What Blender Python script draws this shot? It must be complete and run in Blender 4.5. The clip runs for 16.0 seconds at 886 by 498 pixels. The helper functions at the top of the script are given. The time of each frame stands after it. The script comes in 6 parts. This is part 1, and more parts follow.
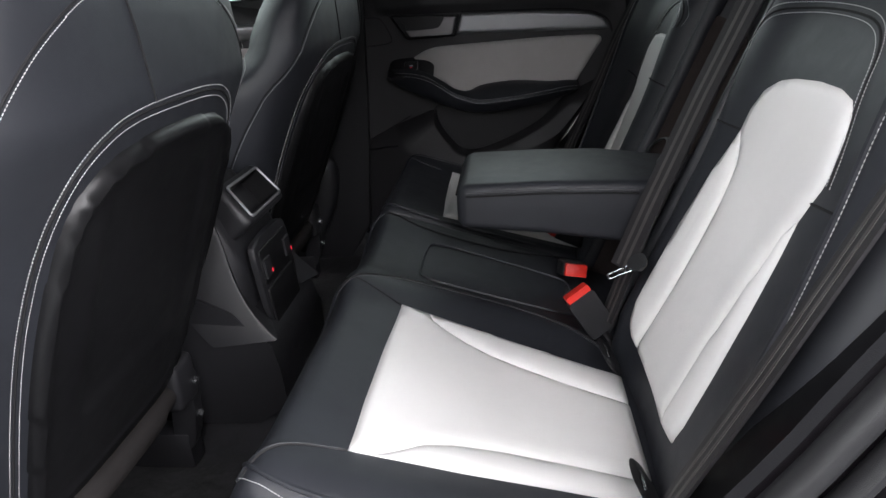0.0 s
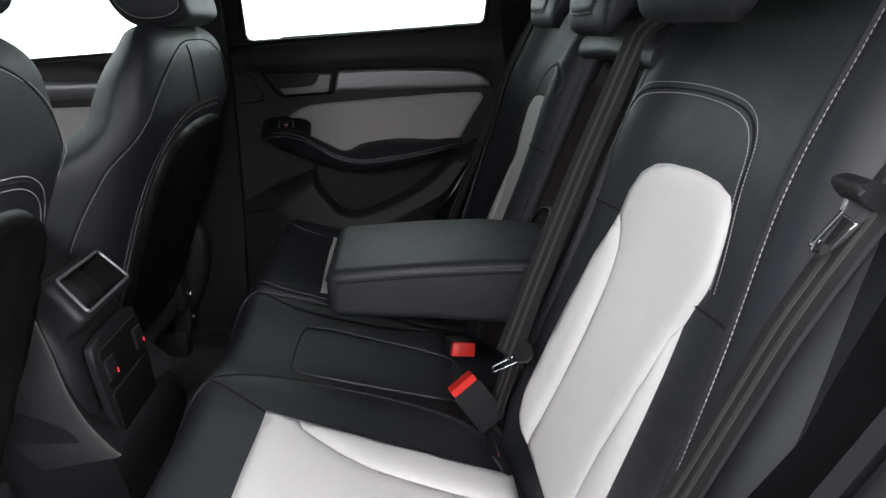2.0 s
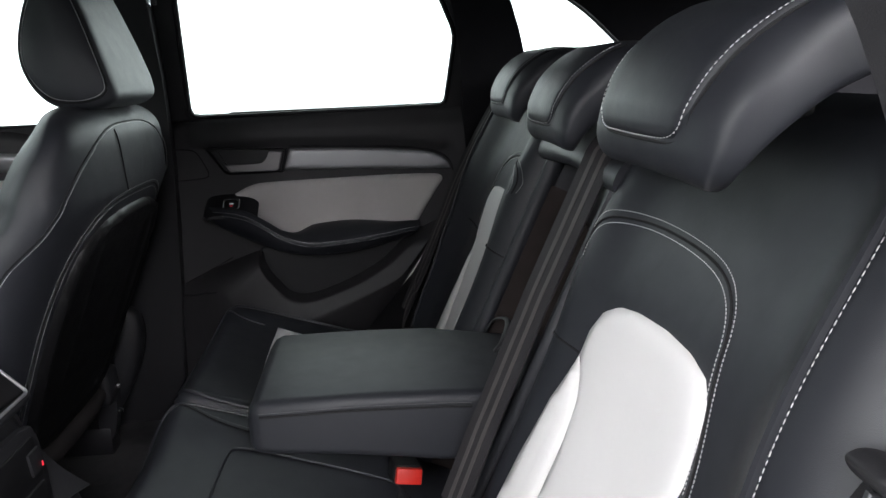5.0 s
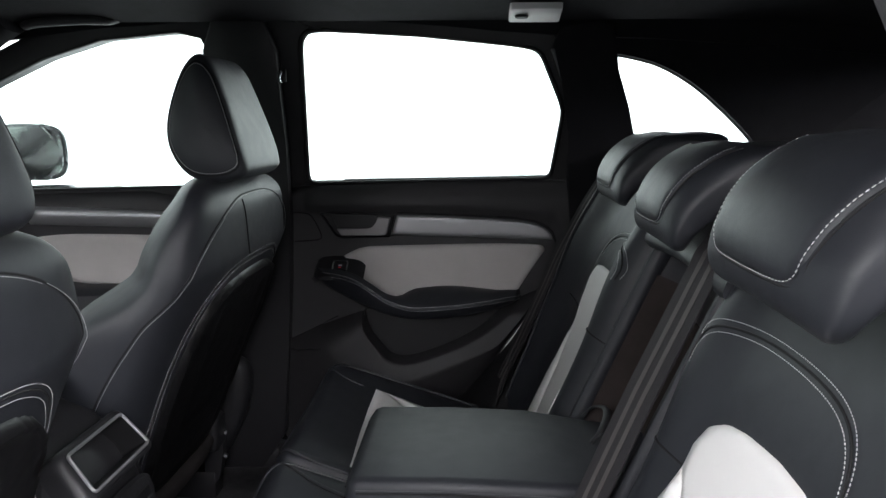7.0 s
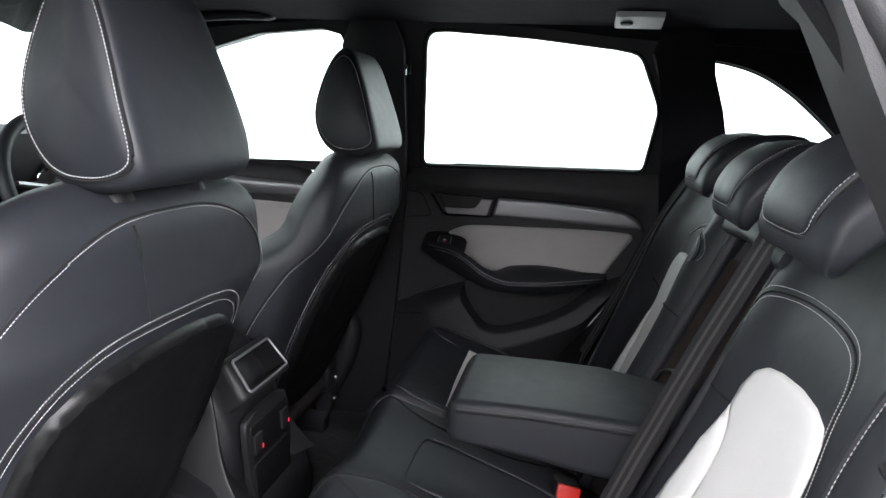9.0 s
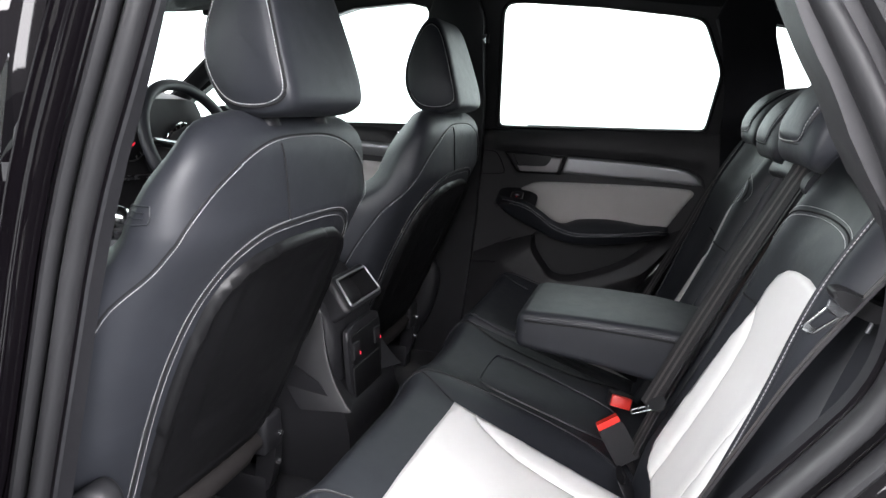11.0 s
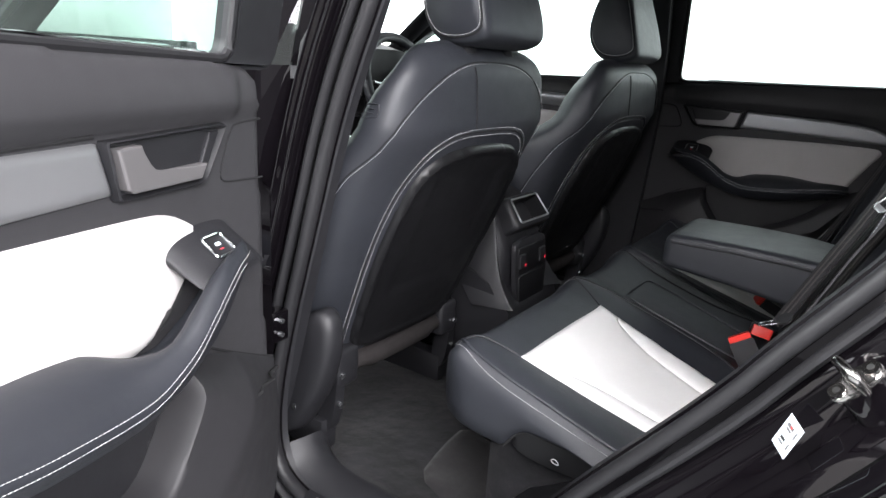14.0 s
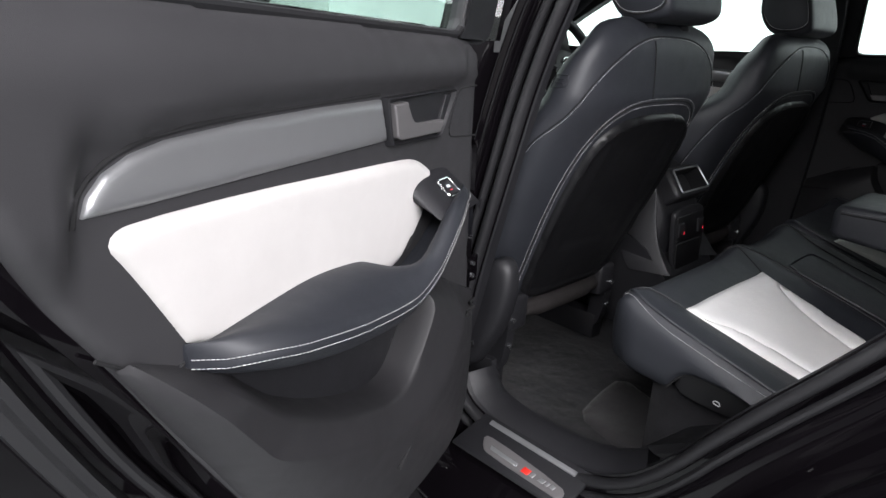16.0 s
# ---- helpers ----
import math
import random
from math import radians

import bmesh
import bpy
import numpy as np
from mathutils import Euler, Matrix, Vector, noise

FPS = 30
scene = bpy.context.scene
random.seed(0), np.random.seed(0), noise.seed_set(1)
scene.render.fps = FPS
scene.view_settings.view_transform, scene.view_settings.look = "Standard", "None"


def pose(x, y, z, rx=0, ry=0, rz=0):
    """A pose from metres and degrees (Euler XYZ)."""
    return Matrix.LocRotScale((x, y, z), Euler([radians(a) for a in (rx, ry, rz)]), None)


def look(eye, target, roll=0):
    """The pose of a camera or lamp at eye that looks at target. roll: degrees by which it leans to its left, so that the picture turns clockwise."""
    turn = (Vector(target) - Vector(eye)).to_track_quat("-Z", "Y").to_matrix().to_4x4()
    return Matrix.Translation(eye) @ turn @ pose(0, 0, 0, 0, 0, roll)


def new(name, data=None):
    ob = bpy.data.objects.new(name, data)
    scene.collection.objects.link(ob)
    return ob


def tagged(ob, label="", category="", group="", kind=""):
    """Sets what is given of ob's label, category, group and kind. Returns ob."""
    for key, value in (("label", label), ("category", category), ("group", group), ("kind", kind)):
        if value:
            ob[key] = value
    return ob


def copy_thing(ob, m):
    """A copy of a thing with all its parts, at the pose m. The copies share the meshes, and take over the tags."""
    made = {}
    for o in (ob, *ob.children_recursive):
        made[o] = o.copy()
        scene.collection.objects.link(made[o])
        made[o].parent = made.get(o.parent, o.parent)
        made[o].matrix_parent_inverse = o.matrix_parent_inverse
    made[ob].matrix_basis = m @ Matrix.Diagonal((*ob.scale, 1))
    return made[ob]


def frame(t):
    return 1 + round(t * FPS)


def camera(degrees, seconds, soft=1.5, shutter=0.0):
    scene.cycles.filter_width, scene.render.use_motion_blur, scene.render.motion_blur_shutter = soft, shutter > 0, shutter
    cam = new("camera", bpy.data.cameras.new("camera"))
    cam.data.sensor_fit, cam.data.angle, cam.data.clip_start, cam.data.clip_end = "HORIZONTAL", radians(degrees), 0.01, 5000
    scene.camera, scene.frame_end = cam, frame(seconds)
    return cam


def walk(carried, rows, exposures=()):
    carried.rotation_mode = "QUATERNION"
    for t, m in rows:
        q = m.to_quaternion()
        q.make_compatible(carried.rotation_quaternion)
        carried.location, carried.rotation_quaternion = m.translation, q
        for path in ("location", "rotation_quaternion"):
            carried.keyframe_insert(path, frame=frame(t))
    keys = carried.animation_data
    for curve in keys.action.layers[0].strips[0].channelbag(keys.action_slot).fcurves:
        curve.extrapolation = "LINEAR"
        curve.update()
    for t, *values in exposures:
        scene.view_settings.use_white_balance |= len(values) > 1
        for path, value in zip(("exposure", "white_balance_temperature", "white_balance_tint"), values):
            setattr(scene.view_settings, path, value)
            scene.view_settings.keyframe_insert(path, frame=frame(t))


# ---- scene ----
cam = camera(68.0, 16.0)
PATH = [
    (0, (-1.0140, 0.3458, 1.1016), (0.8344, 0.5536, 0.3664), -3.53),
    (0.5, (-0.9911, 0.3384, 1.1038), (0.8722, 0.4654, 0.3883), -3.24),
    (1, (-0.9651, 0.3256, 1.1112), (0.9105, 0.3677, 0.4182), -3.02),
    (1.5, (-0.9371, 0.3173, 1.1215), (0.9466, 0.2818, 0.4502), -2.71),
    (2, (-0.9087, 0.3076, 1.1337), (0.9818, 0.2166, 0.4874), -2.67),
    (2.5, (-0.8801, 0.2899, 1.1436), (1.0155, 0.1464, 0.5223), -2.59),
    (3, (-0.8500, 0.2718, 1.1518), (1.0477, 0.0682, 0.5541), -2.58),
    (5.5, (-0.7909, 0.2640, 1.2105), (1.1473, 0.1134, 0.7406), -0.36),
    (6, (-0.7885, 0.2666, 1.2278), (1.1656, 0.1709, 0.8127), 0.12),
    (6.5, (-0.7906, 0.2677, 1.2405), (1.1732, 0.2486, 0.8623), -0.12),
    (7, (-0.8003, 0.2705, 1.2452), (1.1622, 0.3762, 0.8744), 0.13),
    (7.5, (-0.8258, 0.2748, 1.2481), (1.1305, 0.4575, 0.8746), 0.64),
    (8, (-0.8689, 0.2805, 1.2440), (1.0741, 0.5498, 0.8538), 1.34),
    (8.5, (-0.9188, 0.2810, 1.2395), (1.0174, 0.6012, 0.8541), 2.23),
    (9, (-0.9775, 0.2732, 1.2312), (0.9495, 0.6444, 0.8454), 2.91),
    (11.5, (-1.2057, 0.2079, 1.1667), (0.6226, 0.8771, 0.7091), 2.65),
    (12, (-1.2422, 0.1766, 1.1529), (0.5409, 0.9514, 0.6835), 2.92),
    (12.5, (-1.2649, 0.1421, 1.1434), (0.4825, 0.9898, 0.6659), 3.20),
    (13, (-1.2920, 0.1136, 1.1413), (0.4185, 1.0280, 0.6535), 3.83),
    (13.5, (-1.3141, 0.1070, 1.1347), (0.3409, 1.1039, 0.6179), 4.01),
    (14, (-1.3647, 0.0989, 1.1264), (0.2389, 1.1593, 0.5749), 3.92),
    (14.5, (-1.4155, 0.0838, 1.1222), (0.1391, 1.2025, 0.5462), 4.02),
    (15, (-1.4677, 0.0695, 1.1216), (0.0270, 1.2582, 0.5275), 3.62),
    (15.5, (-1.5014, 0.0715, 1.1130), (-0.0799, 1.3395, 0.5038), 3.42),
    (16, (-1.5353, 0.0747, 1.1144), (-0.1876, 1.4132, 0.4883), 3.20),
]
walk(cam, [(t, look(eye, target, roll)) for t, eye, target, roll in PATH],
     [(0.0, -0.14), (3.0, -0.12), (5.5, 0.28), (8.0, 0.27), (11.5, 0.38), (13.0, 0.42), (14.0, 0.16), (15.0, -0.32), (16.0, -0.70)])

import collections

# world and light of the white photo studio round the car
world = bpy.data.worlds.new("studio_light")
scene.world = world
world.use_nodes = True
world.node_tree.nodes["Background"].inputs[0].default_value = (0.950, 0.948, 1.0, 1)
world.node_tree.nodes["Background"].inputs[1].default_value = 0.48


def softbox(name, eye, target, w, h, watts, colour=(0.985, 0.965, 1.0)):
    lamp = bpy.data.lights.new(name, "AREA")
    lamp.shape, lamp.size, lamp.size_y, lamp.energy, lamp.color = "RECTANGLE", w, h, watts, colour
    ob = new(name, lamp)
    ob.matrix_world = look(eye, target)
    return ob


softbox("side_softbox", (-2.2, 1.75, 2.3), (-0.30, 0.15, 0.85), 1.8, 1.4, 150)
# added fill with no visible source, brightens the far front seat
softbox("high_fill_light", (-2.5, -0.25, 2.2), (0.2, 0.7, 0.85), 1.0, 0.7, 45)
# unseen lamp, added to give the centre pillar's paint its bright streak
softbox("pillar_streak_light", (-4.0, 1.0, 1.62), (-0.70, 0.80, 1.17), 0.22, 0.8, 7)
softbox("rear_softbox", (-2.3, -2.3, 2.3), (-0.7, 0.5, 0.8), 2.2, 1.6, 390)
for k in range(3):
    softbox("ceiling_strip_light", (-1.55 - 0.35 * k, -0.2, 3.3), (-1.0 - 0.2 * k, -0.1, 0.7), 0.12, 3.4, 26)

# ---- building helpers ----
from mathutils.geometry import delaunay_2d_cdt


def link_mesh(name, verts, faces, mat, parent=None, smooth=True, label="", kind=""):
    me = bpy.data.meshes.new(name)
    me.from_pydata([tuple(v) for v in verts], [], [tuple(f) for f in faces])
    me.validate()
    if smooth:
        me.polygons.foreach_set("use_smooth", [True] * len(me.polygons))
    me.materials.append(mat)
    ob = new(name, me)
    if parent is not None:
        hang(ob, parent)
    return tagged(ob, label, kind=kind)


def part(name, bm, mat, parent=None, label="", smooth=True):
    bmesh.ops.recalc_face_normals(bm, faces=bm.faces)
    me = bpy.data.meshes.new(name)
    bm.to_mesh(me)
    bm.free()
    if smooth:
        me.polygons.foreach_set("use_smooth", [True] * len(me.polygons))
        me.set_sharp_from_angle(angle=radians(42))
    me.materials.append(mat)
    ob = new(name, me)
    if parent is not None:
        hang(ob, parent)
    return tagged(ob, label)


def thing(name, label, category, base=(0, 0, 0), group="", kind=""):
    ob = new(name)
    ob.empty_display_size = 0.05
    ob.location = base
    return tagged(ob, label, category, group, kind)


def hang(ob, parent):
    """Parents a part that was built in place to its thing or part."""
    ob.parent = parent
    if parent.type == "EMPTY":
        ob.matrix_parent_inverse = Matrix.Translation(parent.location).inverted()


def chaikin(pts, rounds=2, closed=True):
    p = [Vector(q) for q in pts]
    for _ in range(rounds):
        out = []
        n = len(p)
        if not closed:
            out.append(p[0])
        for i in range(n if closed else n - 1):
            a, b = p[i], p[(i + 1) % n]
            out += [a * 0.75 + b * 0.25, a * 0.25 + b * 0.75]
        if not closed:
            out.append(p[-1])
        p = out
    return p


def resample(pts, step, closed=False):
    p = [Vector(q) for q in pts]
    if closed:
        p.append(p[0])
    seg = [(p[i + 1] - p[i]).length for i in range(len(p) - 1)]
    total = sum(seg)
    n = max(2, int(round(total / step)))
    out, i, run = [], 0, 0.0
    for k in range(n + (0 if closed else 1)):
        want = total * k / n
        while i < len(seg) - 1 and run + seg[i] < want:
            run += seg[i]
            i += 1
        f = (want - run) / seg[i] if seg[i] > 0 else 0
        out.append(p[i].lerp(p[i + 1], min(1, max(0, f))))
    return out


def rrect(x0, y0, x1, y1, r, n=4):
    """A rectangle with round corners."""
    pts = []
    for cx, cy, a0 in ((x1 - r, y1 - r, 0), (x0 + r, y1 - r, 90), (x0 + r, y0 + r, 180), (x1 - r, y0 + r, 270)):
        for k in range(n + 1):
            g = radians(a0 + 90 * k / n)
            pts.append((cx + r * math.cos(g), cy + r * math.sin(g)))
    return pts


def table(x, xs, ys):
    """A smooth curve through given values."""
    if x <= xs[0]:
        return float(ys[0])
    if x >= xs[-1]:
        return float(ys[-1])
    i = next(k for k in range(len(xs) - 1) if x <= xs[k + 1])
    def slope(k):
        if k == 0 or k == len(xs) - 1:
            return (ys[min(k + 1, len(xs) - 1)] - ys[max(k - 1, 0)]) / (xs[min(k + 1, len(xs) - 1)] - xs[max(k - 1, 0)])
        a, b = (ys[k] - ys[k - 1]) / (xs[k] - xs[k - 1]), (ys[k + 1] - ys[k]) / (xs[k + 1] - xs[k])
        return 0.0 if a * b <= 0 else 2 * a * b / (a + b)
    h = xs[i + 1] - xs[i]
    t = (x - xs[i]) / h
    return float(ys[i] * (1 + 2 * t) * (1 - t) ** 2 + h * slope(i) * t * (1 - t) ** 2 + ys[i + 1] * t * t * (3 - 2 * t) + h * slope(i + 1) * t * t * (t - 1))


def smooth01(x):
    x = min(1.0, max(0.0, x))
    return x * x * (3 - 2 * x)


def inside(poly, x, y):
    px, py = poly[:, 0], poly[:, 1]
    qx, qy = np.roll(px, -1), np.roll(py, -1)
    hit = ((py > y) != (qy > y)) & (x < (qx - px) * (y - py) / (qy - py + 1e-12) + px)
    return hit.sum() % 2 == 1


def edge_distance(poly, pts):
    a, b = poly, np.roll(poly, -1, axis=0)
    d = b - a
    out = np.full(len(pts), 9.0)
    for i in range(len(a)):
        w = pts - a[i]
        t = np.clip((w @ d[i]) / (d[i] @ d[i] + 1e-12), 0, 1)
        out = np.minimum(out, np.hypot(*(w - t[:, None] * d[i]).T))
    return out


def lifted(surf, u, v, h, flip=1):
    p = Vector(surf(u, v))
    if h == 0:
        return p
    e = 0.002
    n = (Vector(surf(u + e, v)) - p).cross(Vector(surf(u, v + e)) - p)
    return p + n.normalized() * (h * flip)


def pad(name, outline, surf, mat, parent, puff=0.006, edge=0.014, sink=0.003, res=0.012, flip=1, label="", skirt=0.012, dish=None):
    """An upholstered piece: it lies on surf inside the outline, full in the middle and drawn in at its seams."""
    ring = resample([Vector((q[0], q[1], 0)) for q in outline], res * 0.8, True)
    poly = np.array([(p.x, p.y) for p in ring])
    lo, hi = poly.min(0), poly.max(0)
    grid = [(x, y) for x in np.arange(lo[0], hi[0], res) for y in np.arange(lo[1], hi[1], res) if inside(poly, x, y)]
    grid = np.array(grid) if grid else np.zeros((0, 2))
    if len(grid):
        grid = grid[edge_distance(poly, grid) > res * 0.45]
    pts = [Vector(p) for p in poly] + [Vector(p) for p in grid]
    n = len(poly)
    v2, _, f2, _, _, _ = delaunay_2d_cdt(pts, [(i, (i + 1) % n) for i in range(n)], [], 1, 1e-5)
    flat = np.array([(p.x, p.y) for p in v2])
    d = edge_distance(poly, flat)
    verts = []
    for (x, y), q in zip(flat, d):
        k = min(1.0, q / edge)
        h = -sink + (puff + sink) * math.sqrt(max(0.0, 1 - (1 - k) ** 2))
        if dish:
            h += dish(x, y, q)
        verts.append(lifted(surf, x, y, h, flip))
    faces = [tuple(f) for f in f2]
    # rim that turns down into the seam
    count = collections.Counter()
    for f in faces:
        for i in range(3):
            count[tuple(sorted((f[i], f[(i + 1) % 3])))] += 1
    rim = {}
    for f in list(faces):
        for i in range(3):
            a, b = f[i], f[(i + 1) % 3]
            if count[tuple(sorted((a, b)))] == 1:
                for c in (a, b):
                    if c not in rim:
                        rim[c] = len(verts)
                        verts.append(lifted(surf, flat[c][0], flat[c][1], -sink - skirt, flip))
                faces.append((b, a, rim[a], rim[b]))
    return link_mesh(name, verts, faces, mat, parent, True, label)


def loft(name, rings, mat, parent=None, label="", cap=True, closed=True, sharp=None, kind=""):
    n = len(rings[0])
    verts = [p for r in rings for p in r]
    faces = []
    for i in range(len(rings) - 1):
        for j in range(n if closed else n - 1):
            k = (j + 1) % n
            faces.append((i * n + j, i * n + k, (i + 1) * n + k, (i + 1) * n + j))
    if cap and closed:
        faces.append(tuple(range(n))[::-1])
        faces.append(tuple((len(rings) - 1) * n + j for j in range(n)))
    bm = bmesh.new()
    vs = [bm.verts.new(v) for v in verts]
    for f in faces:
        try:
            bm.faces.new([vs[i] for i in f])
        except ValueError:
            pass
    ob = part(name, bm, mat, parent, label)
    return tagged(ob, kind=kind)


def tube(name, path, radius, mat, parent=None, segs=8, closed=False, label="", flat=1.0, up=(0, 0, 1)):
    """A bar of round or flattened section along a path; radius may be a list."""
    p = [Vector(q) for q in path]
    rings = []
    n = len(p)
    for i in range(n):
        a = p[i - 1] if (i > 0 or closed) else p[i]
        b = p[(i + 1) % n] if (i < n - 1 or closed) else p[i]
        t = (b - a).normalized()
        s = t.cross(Vector(up))
        s = s.normalized() if s.length > 1e-4 else t.orthogonal().normalized()
        w = s.cross(t).normalized()
        r = radius[i] if isinstance(radius, (list, tuple)) else radius
        rings.append([p[i] + s * (r * math.cos(g)) + w * (r * flat * math.sin(g)) for g in [2 * math.pi * k / segs for k in range(segs)]])
    if closed:
        rings.append(rings[0])
    return loft(name, rings, mat, parent, label, cap=not closed)


def sweep(name, path, profile, mat, parent=None, closed=False, label="", side=None, up=None):
    """A profile of (across, out) points carried along a path; side is the direction of 'out'."""
    p = [Vector(q) for q in path]
    n = len(p)
    rings = []
    for i in range(n):
        a = p[i - 1] if (i > 0 or closed) else p[i]
        b = p[(i + 1) % n] if (i < n - 1 or closed) else p[i]
        t = (b - a).normalized()
        o = Vector(side(i, p[i]) if callable(side) else side)
        o = (o - t * o.dot(t)).normalized()
        w = t.cross(o)
        rings.append([p[i] + w * x + o * y for x, y in profile])
    if closed:
        rings.append(rings[0])
    return loft(name, rings, mat, parent, label, cap=not closed)


def plate(name, outline, place, thick, mat, parent=None, bevel=0.002, label="", smooth=True, segs=2):
    """A flat piece with thickness: outline points go through place(u, v, depth)."""
    bm = bmesh.new()
    top = [bm.verts.new(place(q[0], q[1], thick)) for q in outline]
    low = [bm.verts.new(place(q[0], q[1], 0.0)) for q in outline]
    n = len(top)
    ft = bm.faces.new(top)
    bm.faces.new(low[::-1])
    for i in range(n):
        bm.faces.new((top[i], low[i], low[(i + 1) % n], top[(i + 1) % n]))
    if bevel > 0:
        bmesh.ops.bevel(bm, geom=list(ft.edges), offset=bevel, segments=segs, affect="EDGES", profile=0.5)
    bmesh.ops.triangulate(bm, faces=[f for f in bm.faces if len(f.verts) > 4])
    return part(name, bm, mat, parent, label, smooth)


def box(name, lo, hi, mat, parent=None, bevel=0.004, label="", segs=2, m=None):
    bm = bmesh.new()
    bmesh.ops.create_cube(bm, size=1.0)
    c = [(a + b) / 2 for a, b in zip(lo, hi)]
    s = [abs(b - a) for a, b in zip(lo, hi)]
    for v in bm.verts:
        v.co = Vector((c[0] + v.co.x * s[0], c[1] + v.co.y * s[1], c[2] + v.co.z * s[2]))
    if bevel > 0:
        bmesh.ops.bevel(bm, geom=list(bm.edges), offset=min(bevel, min(s) * 0.45), segments=segs, affect="EDGES", profile=0.5)
    if m is not None:
        bm.transform(m)
    return part(name, bm, mat, parent, label)


def stitches(name, path, mat, parent, length=0.0025, gap=0.0009, r=0.0005, out=(0, 0, 1), label=""):
    """A row of single thread stitches along a path in space, all one seam."""
    p = resample(path, length + gap)
    verts, faces = [], []
    for i in range(len(p) - 1):
        a = p[i]
        t = (p[i + 1] - a)
        if t.length < 1e-6:
            continue
        t.normalize()
        o = Vector(out(a) if callable(out) else out)
        s = t.cross(o).normalized()
        w = s.cross(t).normalized()
        k = len(verts)
        for d, q in ((0.0, 0.45), (length * 0.3, 1.0), (length * 0.7, 1.0), (length, 0.45)):
            c = a + t * d
            verts += [c + s * r * q, c + w * r * q * 0.9, c - s * r * q, c - w * r * q]
        for j in range(3):
            for g in range(4):
                h = (g + 1) % 4
                faces.append((k + j * 4 + g, k + j * 4 + h, k + j * 4 + 4 + h, k + j * 4 + 4 + g))
        faces += [(k + 3, k + 2, k + 1, k), (k + 12, k + 13, k + 14, k + 15)]
    return link_mesh(name, verts, faces, mat, parent, True, label)


def on(surf, pts, h=0.0, flip=1, step=0.008):
    """A line drawn on a surface by its two coordinates."""
    return [lifted(surf, q.x, q.y, h, flip) for q in resample([Vector((a[0], a[1], 0)) for a in pts], step)]


# ---- materials ----
def material(name):
    m = bpy.data.materials.new(name)
    m.use_nodes = True
    t = m.node_tree
    return m, t, t.nodes["Principled BSDF"]


def wired(t, a, b):
    t.links.new(a, b)


def node(t, kind, **values):
    n = t.nodes.new(kind)
    for k, v in values.items():
        n.inputs[k].default_value = v
    return n


def surface(name, colour, rough, metal=0.0, spread=0.15, scale=6.0, grain=0.0, grain_scale=900.0, relief=0.0, relief_scale=40.0,
            rough_spread=0.1, coat=0.0, coat_rough=0.05, spec=0.5, kind="noise", sheen=0.0, dust=0.0):
    """Colour that drifts a little at two scales, fine grain and broad relief."""
    m, t, p = material(name)
    co = t.nodes.new("ShaderNodeTexCoord").outputs["Object"]
    big = node(t, "ShaderNodeTexNoise", Scale=scale, Detail=5.0, Roughness=0.6)
    wired(t, co, big.inputs["Vector"])
    ramp = t.nodes.new("ShaderNodeMapRange")
    ramp.inputs["From Min"].default_value, ramp.inputs["From Max"].default_value = 0.25, 0.75
    ramp.inputs["To Min"].default_value, ramp.inputs["To Max"].default_value = 1 - spread, 1 + spread
    wired(t, big.outputs["Fac"], ramp.inputs["Value"])
    mix = t.nodes.new("ShaderNodeVectorMath")
    mix.operation = "SCALE"
    mix.inputs[0].default_value = colour
    wired(t, ramp.outputs["Result"], mix.inputs["Scale"])
    last = mix.outputs["Vector"]
    if dust:
        fine = node(t, "ShaderNodeTexNoise", Scale=220.0, Detail=2.0, Roughness=0.7)
        wired(t, co, fine.inputs["Vector"])
        cut = t.nodes.new("ShaderNodeMapRange")
        cut.inputs["From Min"].default_value, cut.inputs["From Max"].default_value = 0.62, 0.8
        cut.inputs["To Min"].default_value, cut.inputs["To Max"].default_value = 0.0, dust
        wired(t, fine.outputs["Fac"], cut.inputs["Value"])
        add = t.nodes.new("ShaderNodeVectorMath")
        add.operation = "ADD"
        wired(t, last, add.inputs[0])
        wired(t, cut.outputs["Result"], add.inputs[1])
        last = add.outputs["Vector"]
    wired(t, last, p.inputs["Base Color"])
    p.inputs["Metallic"].default_value = metal
    p.inputs["Specular IOR Level"].default_value = spec
    p.inputs["Coat Weight"].default_value = coat
    p.inputs["Coat Roughness"].default_value = coat_rough
    p.inputs["Sheen Weight"].default_value = sheen
    rr = t.nodes.new("ShaderNodeMapRange")
    rr.inputs["To Min"].default_value, rr.inputs["To Max"].default_value = max(0.02, rough - rough_spread), min(1, rough + rough_spread)
    second = node(t, "ShaderNodeTexNoise", Scale=scale * 7, Detail=3.0)
    wired(t, co, second.inputs["Vector"])
    wired(t, second.outputs["Fac"], rr.inputs["Value"])
    wired(t, rr.outputs["Result"], p.inputs["Roughness"])
    normal = None
    if relief:
        n1 = node(t, "ShaderNodeTexNoise", Scale=relief_scale, Detail=3.0)
        wired(t, co, n1.inputs["Vector"])
        b1 = node(t, "ShaderNodeBump", Strength=relief, Distance=0.004)
        wired(t, n1.outputs["Fac"], b1.inputs["Height"])
        normal = b1.outputs["Normal"]
    if grain:
        if kind == "cells":
            n2 = node(t, "ShaderNodeTexVoronoi", Scale=grain_scale)
            n2.feature = "DISTANCE_TO_EDGE"
            out = n2.outputs["Distance"]
        else:
            n2 = node(t, "ShaderNodeTexNoise", Scale=grain_scale, Detail=2.0)
            out = n2.outputs["Fac"]
        wired(t, co, n2.inputs["Vector"])
        b2 = node(t, "ShaderNodeBump", Strength=grain, Distance=0.0006)
        wired(t, out, b2.inputs["Height"])
        if normal is not None:
            wired(t, normal, b2.inputs["Normal"])
        normal = b2.outputs["Normal"]
    if normal is not None:
        wired(t, normal, p.inputs["Normal"])
